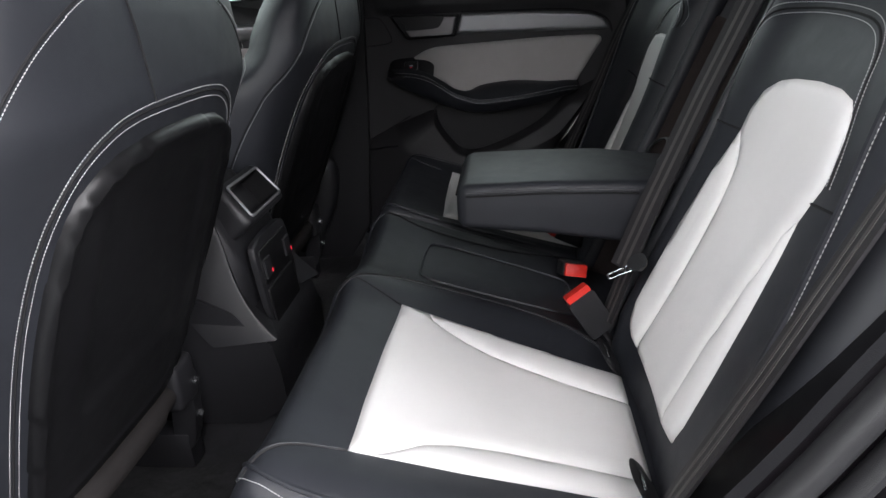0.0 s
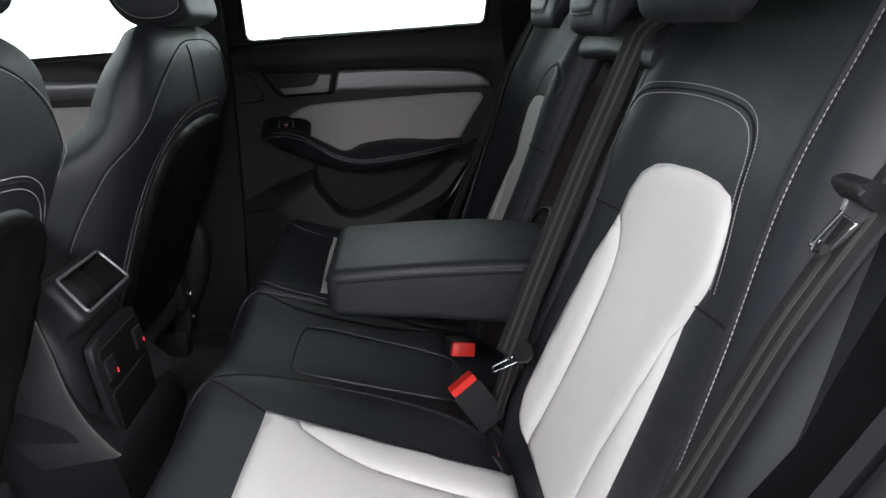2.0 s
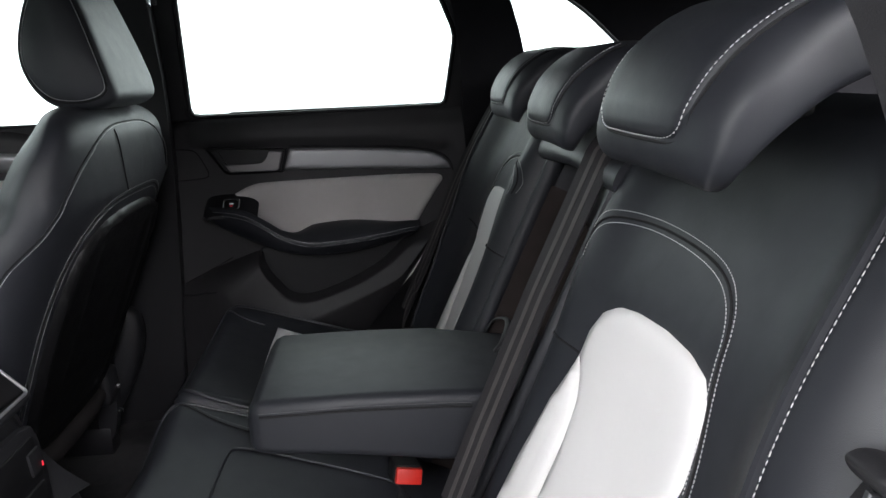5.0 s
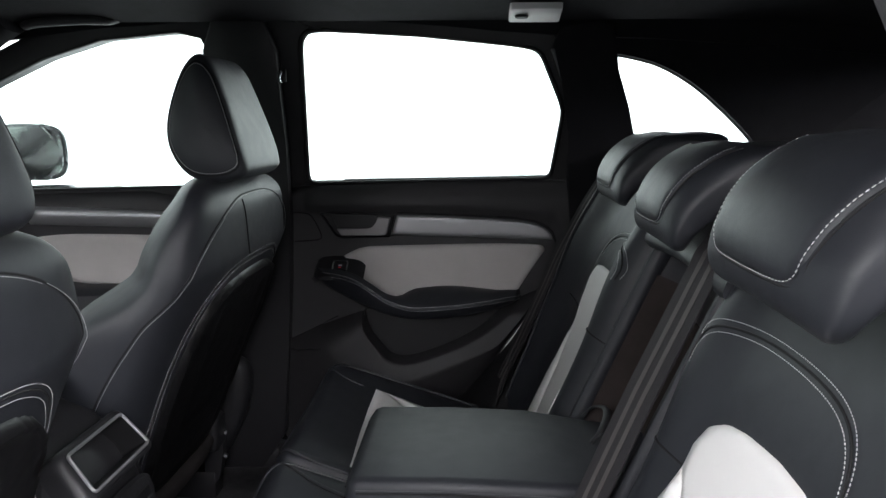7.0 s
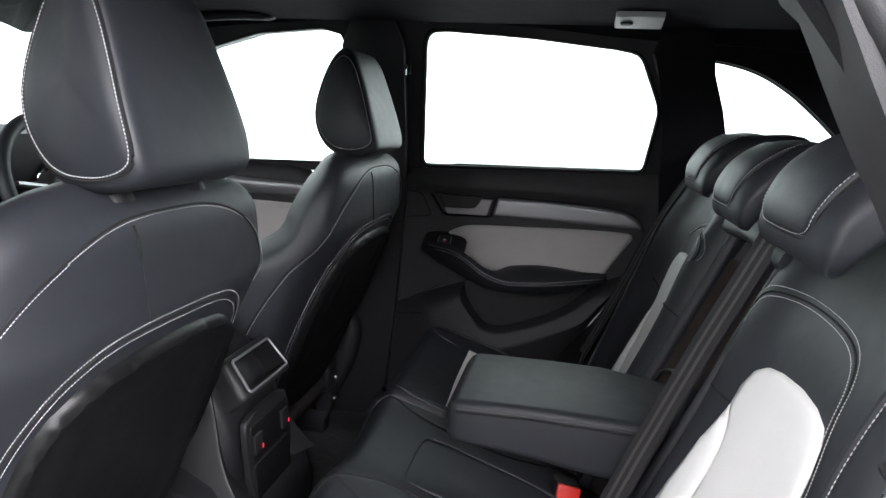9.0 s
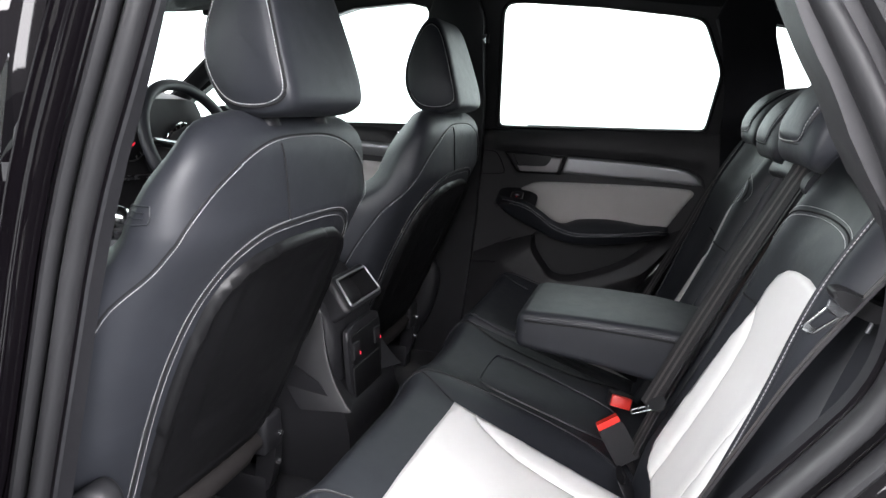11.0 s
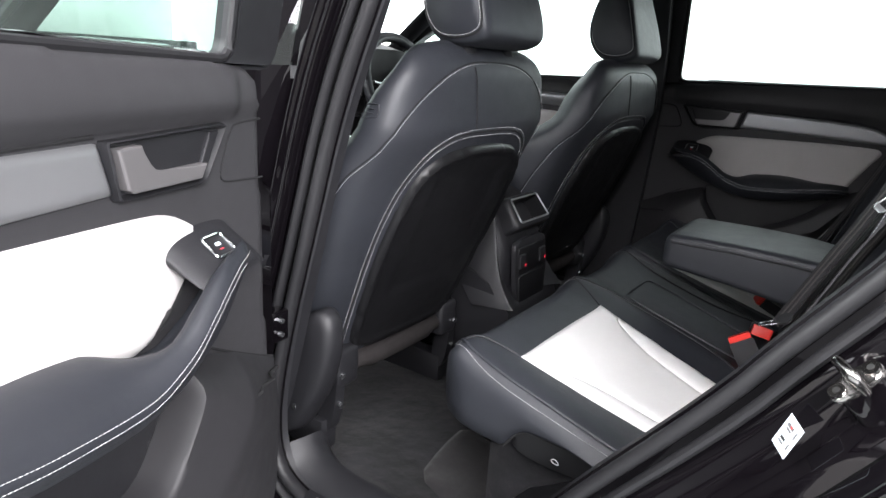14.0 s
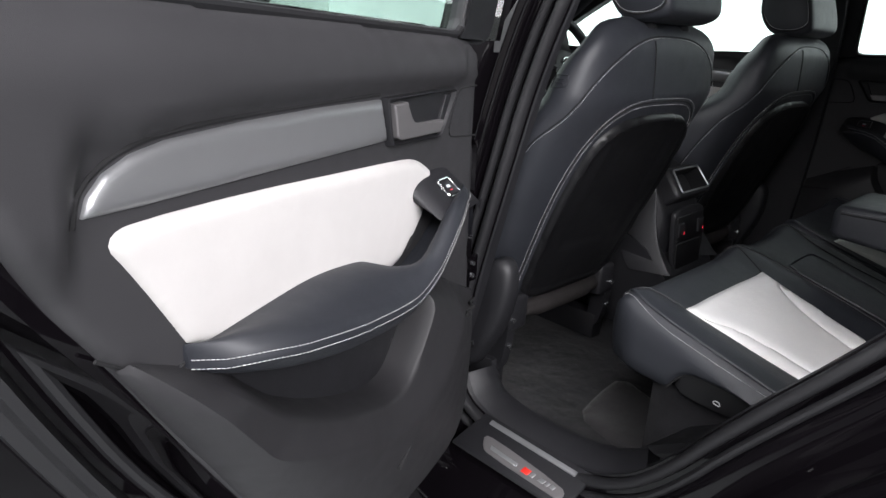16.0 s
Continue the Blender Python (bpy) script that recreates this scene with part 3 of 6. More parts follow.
def armrest():
    ob = thing("folding_armrest", "black leather centre armrest folded down", "armrest", (0.01, 0.27, 0.765))
    def sec(y, t, lo, hi, w0, w1):
        pts = []
        r = 0.014
        for cx, cz, a0 in ((w1 - r, hi - r, 0), (w0 + r, hi - r, 90), (w0 + r, lo + r, 180), (w1 - r, lo + r, 270)):
            for k in range(5):
                g = radians(a0 + k * 22.5)
                pts.append(Vector((cx + r * math.cos(g), y, cz + r * math.sin(g))))
        return pts
    rings = []
    for y, lo, hi, ins in [(0.425, 0.785, 0.815, 0.018), (0.424, 0.776, 0.824, 0.008), (0.418, 0.770, 0.832, 0.002), (0.408, 0.768, 0.836, 0), (0.30, 0.758, 0.838, 0), (0.20, 0.744, 0.836, 0.0), (0.155, 0.738, 0.832, 0.006), (0.11, 0.735, 0.826, 0.008), (0.03, 0.73, 0.82, 0.008)]:
        rings.append(sec(y, 0, lo, hi, -0.103 + ins, 0.115 - ins))
    loft("armrest_pad", rings, LEATHER, ob, "black leather pad")
    for x in (-0.1035, 0.1155):
        s = -1 if x < 0 else 1
        line = [Vector((x, y, z)) for y, z in ((0.41, 0.820), (0.30, 0.822), (0.20, 0.820), (0.165, 0.818))]
        tube("seam", line, 0.0016, SEAM, ob, 6)
        stitches("stitching", [p + Vector((0.0012 * s, 0, 0.005)) for p in line], GREYTHREAD, ob, out=(s, 0, 0), r=0.0005)
    front = [Vector((x, 0.4255, 0.818)) for x in (-0.085, 0.0, 0.097)]
    tube("seam", front, 0.0015, SEAM, ob, 6)
    loop = chaikin([(0.108, 0.115, 0.826), (0.108, 0.10, 0.845), (0.07, 0.085, 0.858), (0.03, 0.10, 0.845), (0.03, 0.115, 0.826)], 2, False)
    tube("pull_loop", loop, 0.005, PLASTIC, ob, 8, flat=0.4)
    return ob


armrest()


HEAD_Z = [1.130, 1.133, 1.138, 1.146, 1.158, 1.172, 1.190, 1.208, 1.224, 1.236, 1.243, 1.246]
HEAD_F = [0.072, 0.081, 0.0865, 0.0905, 0.0925, 0.0925, 0.087, 0.077, 0.061, 0.042, 0.024, 0.004]
HEAD_R = [0.066, 0.066, 0.064, 0.060, 0.050, 0.033, 0.006, -0.042, -0.082, -0.088, -0.078, -0.058]
HEAD_W = [0.64, 0.75, 0.83, 0.89, 0.935, 0.955, 0.975, 0.985, 0.99, 0.985, 0.94, 0.84]


def rear_headrest(cx, w, e, group, z0=1.148, yf=0.0):
    """A hook-shaped headrest: a leaning front pad, upright flanks and an underside that rises to the rear."""
    ob = thing("rear_headrest", "low black leather rear headrest with pale stitching", "headrest", (cx, 0.03, 1.11), group)
    up = z0 - 1.148
    def span(z):
        return table(z, HEAD_Z, HEAD_F), table(z, HEAD_Z, HEAD_R), w * table(z, HEAD_Z, HEAD_W)
    rings = []
    for z in list(np.linspace(1.130, 1.236, 34)) + [1.2385, 1.241, 1.243, 1.2448, 1.246]:
        f, r, hw = span(z)
        ring = []
        for k in range(64):
            g = 2 * math.pi * k / 64
            c, q = math.cos(g), math.sin(g)
            n = 0.34 if q > 0 else 0.6
            x = hw * math.copysign(abs(c) ** 0.5, c)
            y = (f + r) / 2 + (f - r) / 2 * math.copysign(abs(q) ** n, q)
            sag = 0.007 * (abs(x) / w) ** 2 * smooth01((y - (f + r) / 2) / 0.05)
            ring.append(Vector((cx + x, y + yf - sag, z + up - 0.006 * (abs(x) / w) ** 3)))
        rings.append(ring)
    loft("headrest_cushion", rings, LEATHER, ob)
    def face(u, v):
        f, r, hw = span(v)
        k = min(0.985, abs(u - cx) / hw)
        q = (1 - k ** 4) ** 0.25
        q = q ** 0.68
        x = u - cx
        y = (f + r) / 2 + (f - r) / 2 * q
        return (u, y + yf - 0.007 * (abs(x) / w) ** 2, v + up - 0.006 * (abs(x) / w) ** 3)
    half = [(1.17, 1.2425), (1.15, 1.232), (1.10, 1.214), (1.03, 1.194), (0.98, 1.178), (0.93, 1.165), (0.82, 1.158), (0.60, 1.155)]
    rim = chaikin([(cx - e * a, b, 0) for a, b in half] + [(cx + e * a, b, 0) for a, b in half[::-1]], 2, False)
    pad("front_panel", [(p.x, p.y) for p in rim], face, LEATHER, ob, puff=0.0032, edge=0.005, sink=0.001, res=0.006, flip=-1, skirt=0.004)
    tube("seam", on(face, rim, 0.0002, -1, 0.004), 0.0012, SEAM, ob, 6)
    c = Vector((cx, 1.215, 0))
    stitches("stitching", on(face, [c + (p - c) * 0.955 for p in rim], 0.0032, -1, 0.004), THREAD, ob, out=(0, 0.8, 0.5), length=0.0026, gap=0.0011, r=0.0004)
    for s in (-1, 1):
        tube("post", [(cx + s * 0.05, -0.05, 1.05), (cx + s * 0.05, -0.066, 1.222)], 0.005, PLASTIC, ob, 10)
    return ob


rear_headrest(-0.369, 0.104, 0.073, "rear headrests", 1.146, 0.002)
rear_headrest(-0.020, 0.098, 0.064, "rear headrests", 1.130, -0.020)
rear_headrest(0.330, 0.106, 0.070, "rear headrests", 1.138, -0.034)


# ---- front seats ----
def seat_rear(z):
    if z <= 1.02:
        return 0.674 + 0.42 * (1.02 - z)
    if z <= 1.09:
        return 0.674
    return 0.674 + 0.042 * ((z - 1.09) / 0.072) ** 3


SZ = [0.46, 0.55, 0.65, 0.75, 0.85, 0.95, 1.02, 1.07, 1.10, 1.13, 1.147, 1.157]
SW = [0.215, 0.225, 0.242, 0.256, 0.268, 0.273, 0.267, 0.252, 0.235, 0.206, 0.170, 0.10]
SD = [0.20, 0.20, 0.20, 0.21, 0.225, 0.23, 0.212, 0.182, 0.155, 0.122, 0.095, 0.06]


def seat_section(z):
    """Half width, rear depth and front depth of the seat back at height z; the shoulders are widest near the rear."""
    f = smooth01((z - 0.94) / 0.06)
    d = table(z, SZ, SD)
    rear = d / 2 - 0.033 * f * min(1.0, d / 0.15)
    return table(z, SZ, SW) * (1 - 0.045 * f), rear, d - rear


def seat_point(g, z):
    """A point of the seat back's skin: g is the turn round it, in radians, 0 at its right side and -pi/2 at its rear."""
    w, rear, front = seat_section(z)
    y0 = seat_rear(z)
    c, q = math.cos(g), math.sin(g)
    e = 2 / 3.3
    if q > 0:
        e += 0.9 * smooth01((z - 0.92) / 0.09)
    x = w * math.copysign(abs(c) ** e, c)
    y = (front if q > 0 else rear) * math.copysign(abs(q) ** e, q)
    if q > 0:
        y -= 0.05 * math.exp(-(x / 0.11) ** 2) * (1 if z < 1.0 else max(0, (1.1 - z) / 0.1))
    return Vector((x, y0 + rear + y, z))


def seat_back_face(cx):
    def face(x, z):
        w, rear, front = seat_section(z)
        k = min(0.995, abs(x - cx) / w)
        return (x, seat_rear(z) + rear - rear * (1 - k ** 3.3) ** (1 / 3.3), z)
    return face


def front_seat(cx, outer):
    ob = thing("front_seat_unit", "black leather front seat with a hard plastic back shell", "car seat", (cx, 0.9, 0.42), "front seats")
    zs = list(np.linspace(0.548, 1.02, 25)) + list(np.linspace(1.03, 1.157, 21))
    rings = [[seat_point(2 * math.pi * k / 72, z) + Vector((cx, 0, 0)) for k in range(72)] for z in zs]
    loft("seat_back", rings, LEATHER, ob, "black leather seat back")
    face = seat_back_face(cx)
    # hard shell let into the back
    half = [(0.0, 0.992), (0.05, 0.991), (0.10, 0.985), (0.138, 0.969), (0.160, 0.946), (0.172, 0.91), (0.179, 0.85), (0.178, 0.79), (0.169, 0.70), (0.158, 0.625), (0.140, 0.600), (0.08, 0.594)]
    wide = lambda x: x * (1.06 if x * outer < 0 else 1.0)
    out = [(cx + wide(x), z) for x, z in half] + [(cx + wide(-x), z) for x, z in half[::-1][:-1]]
    def hollow(x, z, q):
        a = abs(x - cx)
        h = -0.0060 * smooth01((q - 0.007) / 0.012)
        ridge = smooth01((0.118 - a) / 0.022) * smooth01((z - 0.705) / 0.022) * smooth01((0.965 - z) / 0.04)
        return h - 0.0042 * ridge
    pad("back_shell", [(p.x, p.y) for p in chaikin(out, 2)], face, SHELL, ob, puff=0.0140, edge=0.007, sink=0.004, res=0.008, label="hard black plastic shell", dish=hollow)
    border = [(0.0, 1.015), (0.09, 1.013), (0.135, 0.996), (0.163, 0.972), (0.186, 0.925), (0.194, 0.86), (0.192, 0.79), (0.181, 0.69), (0.169, 0.60), (0.165, 0.575)]
    ring = chaikin([(cx + wide(-x), z, 0) for x, z in border[::-1]] + [(cx + wide(x), z, 0) for x, z in border[1:]], 2, False)
    tube("seam", on(face, ring, 0.0004), 0.0014, SEAM, ob, 6)
    mid = Vector((cx, 0.8, 0))
    for k in (1.022, 0.974):
        stitches("stitching", on(face, [Vector((cx + (p.x - cx) * k, 0.8 + (p.y - 0.8) * (1 + (k - 1) * 1.1), 0)) for p in ring], 0.0012), THREAD, ob, out=(0, -1, 0.3), r=0.00046)
    # shoulder seam that runs from the crown down both flanks
    def flank(g, z):
        return seat_point(g, z) + Vector((cx, 0, 0))
    crown = [flank(radians(-90 + a), 1.128 - 0.025 * (a / 29) ** 2) for a in range(-30, 31, 3)]
    for s in (-1, 1):
        line = [Vector((radians(-90 + 30 * s), 1.1012, 0)), Vector((radians(-90 + 38 * s), 1.085, 0)), Vector((radians(-90 + 46 * s), 1.066, 0)), Vector((radians(-90 + 55 * s), 1.04, 0)), Vector((radians(-90 + 64 * s), 1.01, 0)), Vector((radians(-90 + 74 * s), 0.945, 0)),
                Vector((radians(-90 + 85 * s), 0.87, 0)), Vector((radians(-90 + 90 * s), 0.75, 0)), Vector((radians(-90 + 92 * s), 0.6, 0))]
        pts = []
        fine = chaikin(line, 3, False)
        for q in fine:
            pts.append(flank(q.x, q.y))
        tube("seam", pts, 0.0013, SEAM, ob, 6)
        axis = Vector((cx, 0.8, 0.9))
        stitches("stitching", [p + (p - Vector((cx, p.y + 0.06, p.z - 0.03))).normalized() * 0.0022 + Vector((0, -0.003, -0.003)) for p in pts], THREAD, ob, out=lambda p: p - axis, r=0.00046)
    # upright seam on the back
    up = [(cx - 0.064, 1.119), (cx - 0.056, 1.08), (cx - 0.048, 1.02)]
    tube("seam", on(face, up, 0.0006), 0.0013, SEAM, ob, 6)
    if outer < 0:
        # stamped tag on the flank
        def flank_at(y, z):
            lo, hi = radians(-90), radians(-262)
            for _ in range(30):
                g = (lo + hi) / 2
                lo, hi = (g, hi) if flank(g, z).y < y else (lo, g)
            return flank(lo, z) + Vector((-0.0012, 0, 0.0008))
        tag = [flank_at(y, z) for y, z in ((0.722, 1.040), (0.738, 1.038), (0.756, 1.036), (0.758, 1.048), (0.756, 1.056), (0.738, 1.058), (0.722, 1.058), (0.720, 1.048))]
        tube("airbag_tag", tag, 0.0011, LEATHER, ob, 6, closed=True, label="stamped tag")
        for z in (1.045, 1.051):
            tube("tag_line", [flank_at(y, z) for y in (0.728, 0.738, 0.750)], 0.0010, LEATHER, ob, 5)
    tube("seam", crown, 0.0013, SEAM, ob, 6)
    stitches("stitching", [p + Vector((0, -0.001, -0.003)) for p in crown], THREAD, ob, out=(0, -0.7, 0.7), r=0.00046)
    # cushion with its side covers and the roll under the shell
    rings = []
    for y, lo, hi, w in ((0.94, 0.50, 0.62, 0.23), (0.97, 0.47, 0.67, 0.25), (1.05, 0.46, 0.68, 0.262), (1.22, 0.46, 0.70, 0.265), (1.33, 0.47, 0.70, 0.262), (1.385, 0.50, 0.67, 0.25), (1.40, 0.54, 0.63, 0.24)):
        ring = []
        for k in range(32):
            g = 2 * math.pi * k / 32
            c, q = math.cos(g), math.sin(g)
            ring.append(Vector((cx + w * math.copysign(abs(c) ** 0.45, c), y, (lo + hi) / 2 + (hi - lo) / 2 * math.copysign(abs(q) ** 0.45, q))))
        rings.append(ring)
    loft("seat_cushion", rings, LEATHER, ob, "black leather cushion")
    for s in (outer,):
        cover = chaikin([(0.87, 0.46), (0.825, 0.54), (0.800, 0.60), (0.788, 0.66), (0.794, 0.706), (0.818, 0.722), (0.85, 0.70), (0.90, 0.635), (1.0, 0.58), (1.30, 0.56), (1.32, 0.47), (0.95, 0.45)], 3)
        shells = []
        for k in np.linspace(-1, 1, 13):
            f = math.sqrt(max(0.0, 1 - abs(k) ** 2.6))
            shells.append([Vector((cx + s * (0.246 + 0.030 * k), p.x + (1 - f) * (0.035 if p.x < 0.9 else -0.02), p.y - (1 - f) * 0.030 * (1 if p.y > 0.55 else -0.5))) for p in cover])
        loft("side_cover", shells, PLASTIC, ob)
        tube("cover_screw", [(cx + s * 0.272, 0.862, 0.53), (cx + s * 0.2775, 0.862, 0.53)], 0.005, SATIN, ob, 10)
    for s in (-1, 1):
        box("seat_rail", (cx + s * 0.19 - 0.02, 0.86, 0.405), (cx + s * 0.19 + 0.02, 1.4, 0.47), PLASTIC, ob, 0.004)
    rail = [Vector((cx + x, 0.872 - 0.012 * (1 - (x / 0.2) ** 2), 0.566)) for x in np.linspace(-0.150, 0.150, 15)]
    tube("felt_roll", rail, [0.024 if abs(p.x - cx) > 0.10 else 0.030 for p in rail], FELT, ob, 12, label="dark grey felt roll", flat=0.8)
    box("lower_cover", (cx - 0.17, 1.06, 0.43), (cx + 0.17, 1.10, 0.52), PLASTIC, ob, 0.014, "black cover under the seat back", 3)
    for x in (-0.165, 0.165):
        box("felt_clip", (cx + x - 0.030, 0.836, 0.535), (cx + x + 0.030, 0.880, 0.612), PLASTIC, ob, 0.010, segs=3)
    for s in (-1, 1):
        br = chaikin([(0.85, 0.60), (0.872, 0.60), (0.895, 0.50), (0.895, 0.44), (0.865, 0.44), (0.85, 0.52)], 2)
        plate("hinge_bracket", [(p.x, p.y) for p in br], lambda u, v, d: (cx + s * (0.172 + d), u - 0.012, v), 0.024, PLASTIC, ob, 0.004)
        for y, z in ((0.866, 0.565), (0.868, 0.505)):
            tube("bolt", [(cx + s * 0.184, y - 0.024, z), (cx + s * 0.184, y - 0.034, z - 0.003)], 0.006, SATIN, ob, 8)
    return ob


def front_headrest(cx):
    ob = thing("front_headrest", "black leather front headrest with white edge stitching on chrome posts", "headrest", (cx, 0.72, 1.15), "front headrests")
    side = [(0.658, 1.160), (0.650, 1.178), (0.668, 1.24), (0.688, 1.30), (0.706, 1.345), (0.728, 1.363), (0.748, 1.356), (0.769, 1.328), (0.786, 1.285), (0.795, 1.24), (0.790, 1.200), (0.768, 1.166), (0.738, 1.150), (0.69, 1.149)]
    side = chaikin([(0, a, b) for a, b in side], 2)
    mid = Vector((0, 0.725, 1.25))
    def width(p):
        w = 0.102 - 0.016 * smooth01((p.z - 1.19) / 0.16)
        return w * (1.0 - 0.16 * smooth01((p.y - 0.69) / 0.12))
    def ring_at(k, q, x=0.0):
        f = min(1.0, q / 0.86)
        return [Vector((cx + math.copysign(abs(k) * (0.089 + (width(p) - 0.089) * f) + x, k), mid.y + (p.y - mid.y) * q, mid.z + (p.z - mid.z) * q)) for p in side]
    rings = []
    ks = [-1.0, -0.985, -0.95, -0.90, -0.84] + list(np.linspace(-0.78, 0.78, 15)) + [0.84, 0.90, 0.95, 0.985, 1.0]
    for x, q in ((0.013, 0.06), (0.012, 0.35), (0.009, 0.62), (0.004, 0.80)):
        rings.append(ring_at(-1.0, q, x))
    for k in ks:
        q = 0.875 + 0.125 * (1 - max(0.0, (abs(k) - 0.78) / 0.22) ** 2.2) ** 0.5
        rings.append(ring_at(k if k else 1e-6, q))
    for x, q in ((0.004, 0.80), (0.009, 0.62), (0.012, 0.35), (0.013, 0.06)):
        rings.append(ring_at(1.0, q, x))
    loft("headrest_cushion", rings, LEATHER, ob)
    for s in (-1, 1):
        line = ring_at(1.0 * s, 0.875, 0.0006)
        tube("seam", line + line[:1], 0.0018, SEAM, ob, 6)
        inner = ring_at(1.0 * s, 0.845, 0.0030)
        stitches("stitching", inner + inner[:1], THREAD if s < 0 else GREYTHREAD, ob, length=0.0026, gap=0.0010, r=0.0006, out=(s, 0, 0))
        tube("post", [(cx + s * 0.062, 0.715, 1.10), (cx + s * 0.062, 0.722, 1.185)], 0.006, CHROME, ob, 12)
        tube("post_collar", [(cx + s * 0.062, 0.717, 1.140), (cx + s * 0.062, 0.717, 1.152)], [0.022, 0.017], PLASTIC, ob, 16)
    return ob


front_seat(-0.37, -1)
front_seat(0.37, 1)
rest = front_headrest(-0.365)
copy_thing(rest, Matrix.Translation((0.369, 0.722, 1.15)))
rest.location += Vector((0, -0.012, 0.0))

# ---- rear doors: both are the same door, one open, one shut ----
HINGE = Vector((0.763, 0.828, 0.45))


def soft_corners(pts, r):
    """The same outline with each corner turned in four small steps."""
    out = []
    for i, q in enumerate(pts):
        p, a, b = Vector(q), Vector(pts[i - 1]), Vector(pts[(i + 1) % len(pts)])
        u = p + (a - p).normalized() * min(r, 0.4 * (a - p).length)
        v = p + (b - p).normalized() * min(r, 0.4 * (b - p).length)
        for t in (0.0, 0.33, 0.67, 1.0):
            c = u * (1 - t) ** 2 + p * 2 * t * (1 - t) + v * t * t
            out.append((c.x, c.y))
    return out


def rear_door(s, label, shift=0.0):
    ob = thing("rear_door", label, "car door", (HINGE.x * s, HINGE.y, HINGE.z), "rear doors")
    def at(y, z, d=0.0):
        lean = -0.16 * (z - 1.11) if z > 1.11 else 0.0
        return Vector((s * (0.69 - d + lean), y + shift, z))
    def skin(y, z):
        rise = table(y, [0.084, 0.091, 0.100, 0.114, 0.138, 0.17, 0.25, 0.45], [0.93, 0.985, 1.008, 1.022, 1.032, 1.039, 1.045, 1.050])
        belly = 0.017 * smooth01((z - rise) / (0.014 + 0.05 * (1 - smooth01((y - 0.085) / 0.06)))) * (1 - smooth01((z - 1.075) / 0.06)) * (1 - 0.7 * smooth01((y - 0.64) / 0.03))
        return at(y, z, belly)
    flip = -s
    # inner skin
    edge = [(0.716, 1.064), (0.712, 1.084), (0.700, 1.099), (0.68, 1.107), (0.65, 1.110), (0.50, 1.116), (0.30, 1.126), (0.10, 1.132), (0.03, 1.132), (0.008, 1.11), (0.010, 1.06), (0.040, 0.990), (0.072, 0.935), (0.112, 0.877), (0.162, 0.791), (0.222, 0.695), (0.285, 0.60), (0.36, 0.515), (0.44, 0.465), (0.55, 0.45), (0.69, 0.45), (0.735, 0.47), (0.752, 0.53), (0.748, 0.68), (0.730, 0.80), (0.726, 0.92), (0.720, 1.02)]
    edge = [(p.x, p.y) for p in chaikin(edge, 2)]
    pad("inner_panel", edge, skin, SOFT, ob, puff=0.004, edge=0.012, sink=0.004, res=0.009, flip=flip, label="soft dark grey plastic panel", skirt=0.01)
    # metal door body behind it: shut face, outer skin and its seal
    shell = [(0.765, 1.12), (0.02, 1.135), (-0.005, 1.10), (0.0, 1.05), (0.030, 0.985), (0.062, 0.93), (0.104, 0.870), (0.155, 0.80), (0.205, 0.70), (0.275, 0.59), (0.355, 0.505), (0.435, 0.455), (0.54, 0.44), (0.72, 0.44), (0.765, 0.46)]
    body = [(p.x, p.y) for p in chaikin(shell, 1)]
    plate("shut_face", body, lambda u, v, d: at(u, v, -0.105 + d), 0.100, PAINT, ob, 0.012, "glossy black pearl paint", segs=3)
    outer = [(0.82, 1.12), (-0.10, 1.135), (-0.12, 1.06), (-0.10, 0.98), (-0.06, 0.88), (-0.01, 0.77), (0.05, 0.65), (0.13, 0.53), (0.22, 0.44), (0.34, 0.385), (0.54, 0.375), (0.77, 0.375), (0.82, 0.42)]
    skin_o = [(p.x, p.y) for p in chaikin(outer, 2)]
    plate("outer_skin", skin_o, lambda u, v, d: at(u, v, -0.145 + d), 0.028, PAINT, ob, 0.008, "glossy black pearl paint", segs=3)
    band = chaikin([(0.012, 1.06), (0.022, 0.985), (0.065, 0.89), (0.112, 0.785), (0.17, 0.67), (0.245, 0.56), (0.325, 0.475), (0.415, 0.425), (0.54, 0.41), (0.74, 0.41)], 3, False)
    line = [at(p.x, p.y, -0.112) for p in band]
    sweep("shut_seal", line, [(0.016, -0.004), (0.016, 0.006), (0.006, 0.010), (0.002, 0.020), (-0.006, 0.022), (-0.012, 0.012), (-0.016, 0.004), (-0.016, -0.004)], RUBBER, ob, False, "black rubber seal", side=(-s, 0, 0))
    tube("seal_bead", [at(p.x + 0.030, p.y + 0.016, -0.108) for p in band], 0.007, RUBBER, ob, 8)
    # sheen strip and a dark line laid on for the shade in its groove
    strip = [(0.100, 0.990), (0.105, 1.003), (0.118, 1.016), (0.14, 1.026), (0.17, 1.032), (0.25, 1.038), (0.35, 1.0415), (0.456, 1.0425), (0.470, 0.997), (0.35, 0.9945), (0.25, 0.9925), (0.15, 0.990)]
    pad("metal_trim", strip, lambda y, z: at(y, z), ALU, ob, puff=0.0105, edge=0.011, sink=-0.0070, res=0.004, flip=flip, label="brushed aluminium strip")
    groove = chaikin([(0.094, 0.984, 0), (0.099, 1.006, 0), (0.116, 1.021, 0), (0.14, 1.031, 0), (0.17, 1.037, 0), (0.25, 1.043, 0), (0.456, 1.0475, 0)], 2, False)
    tube("trim_groove_shade", on(skin, groove, 0.004, flip), 0.0022, SEAM, ob, 6)
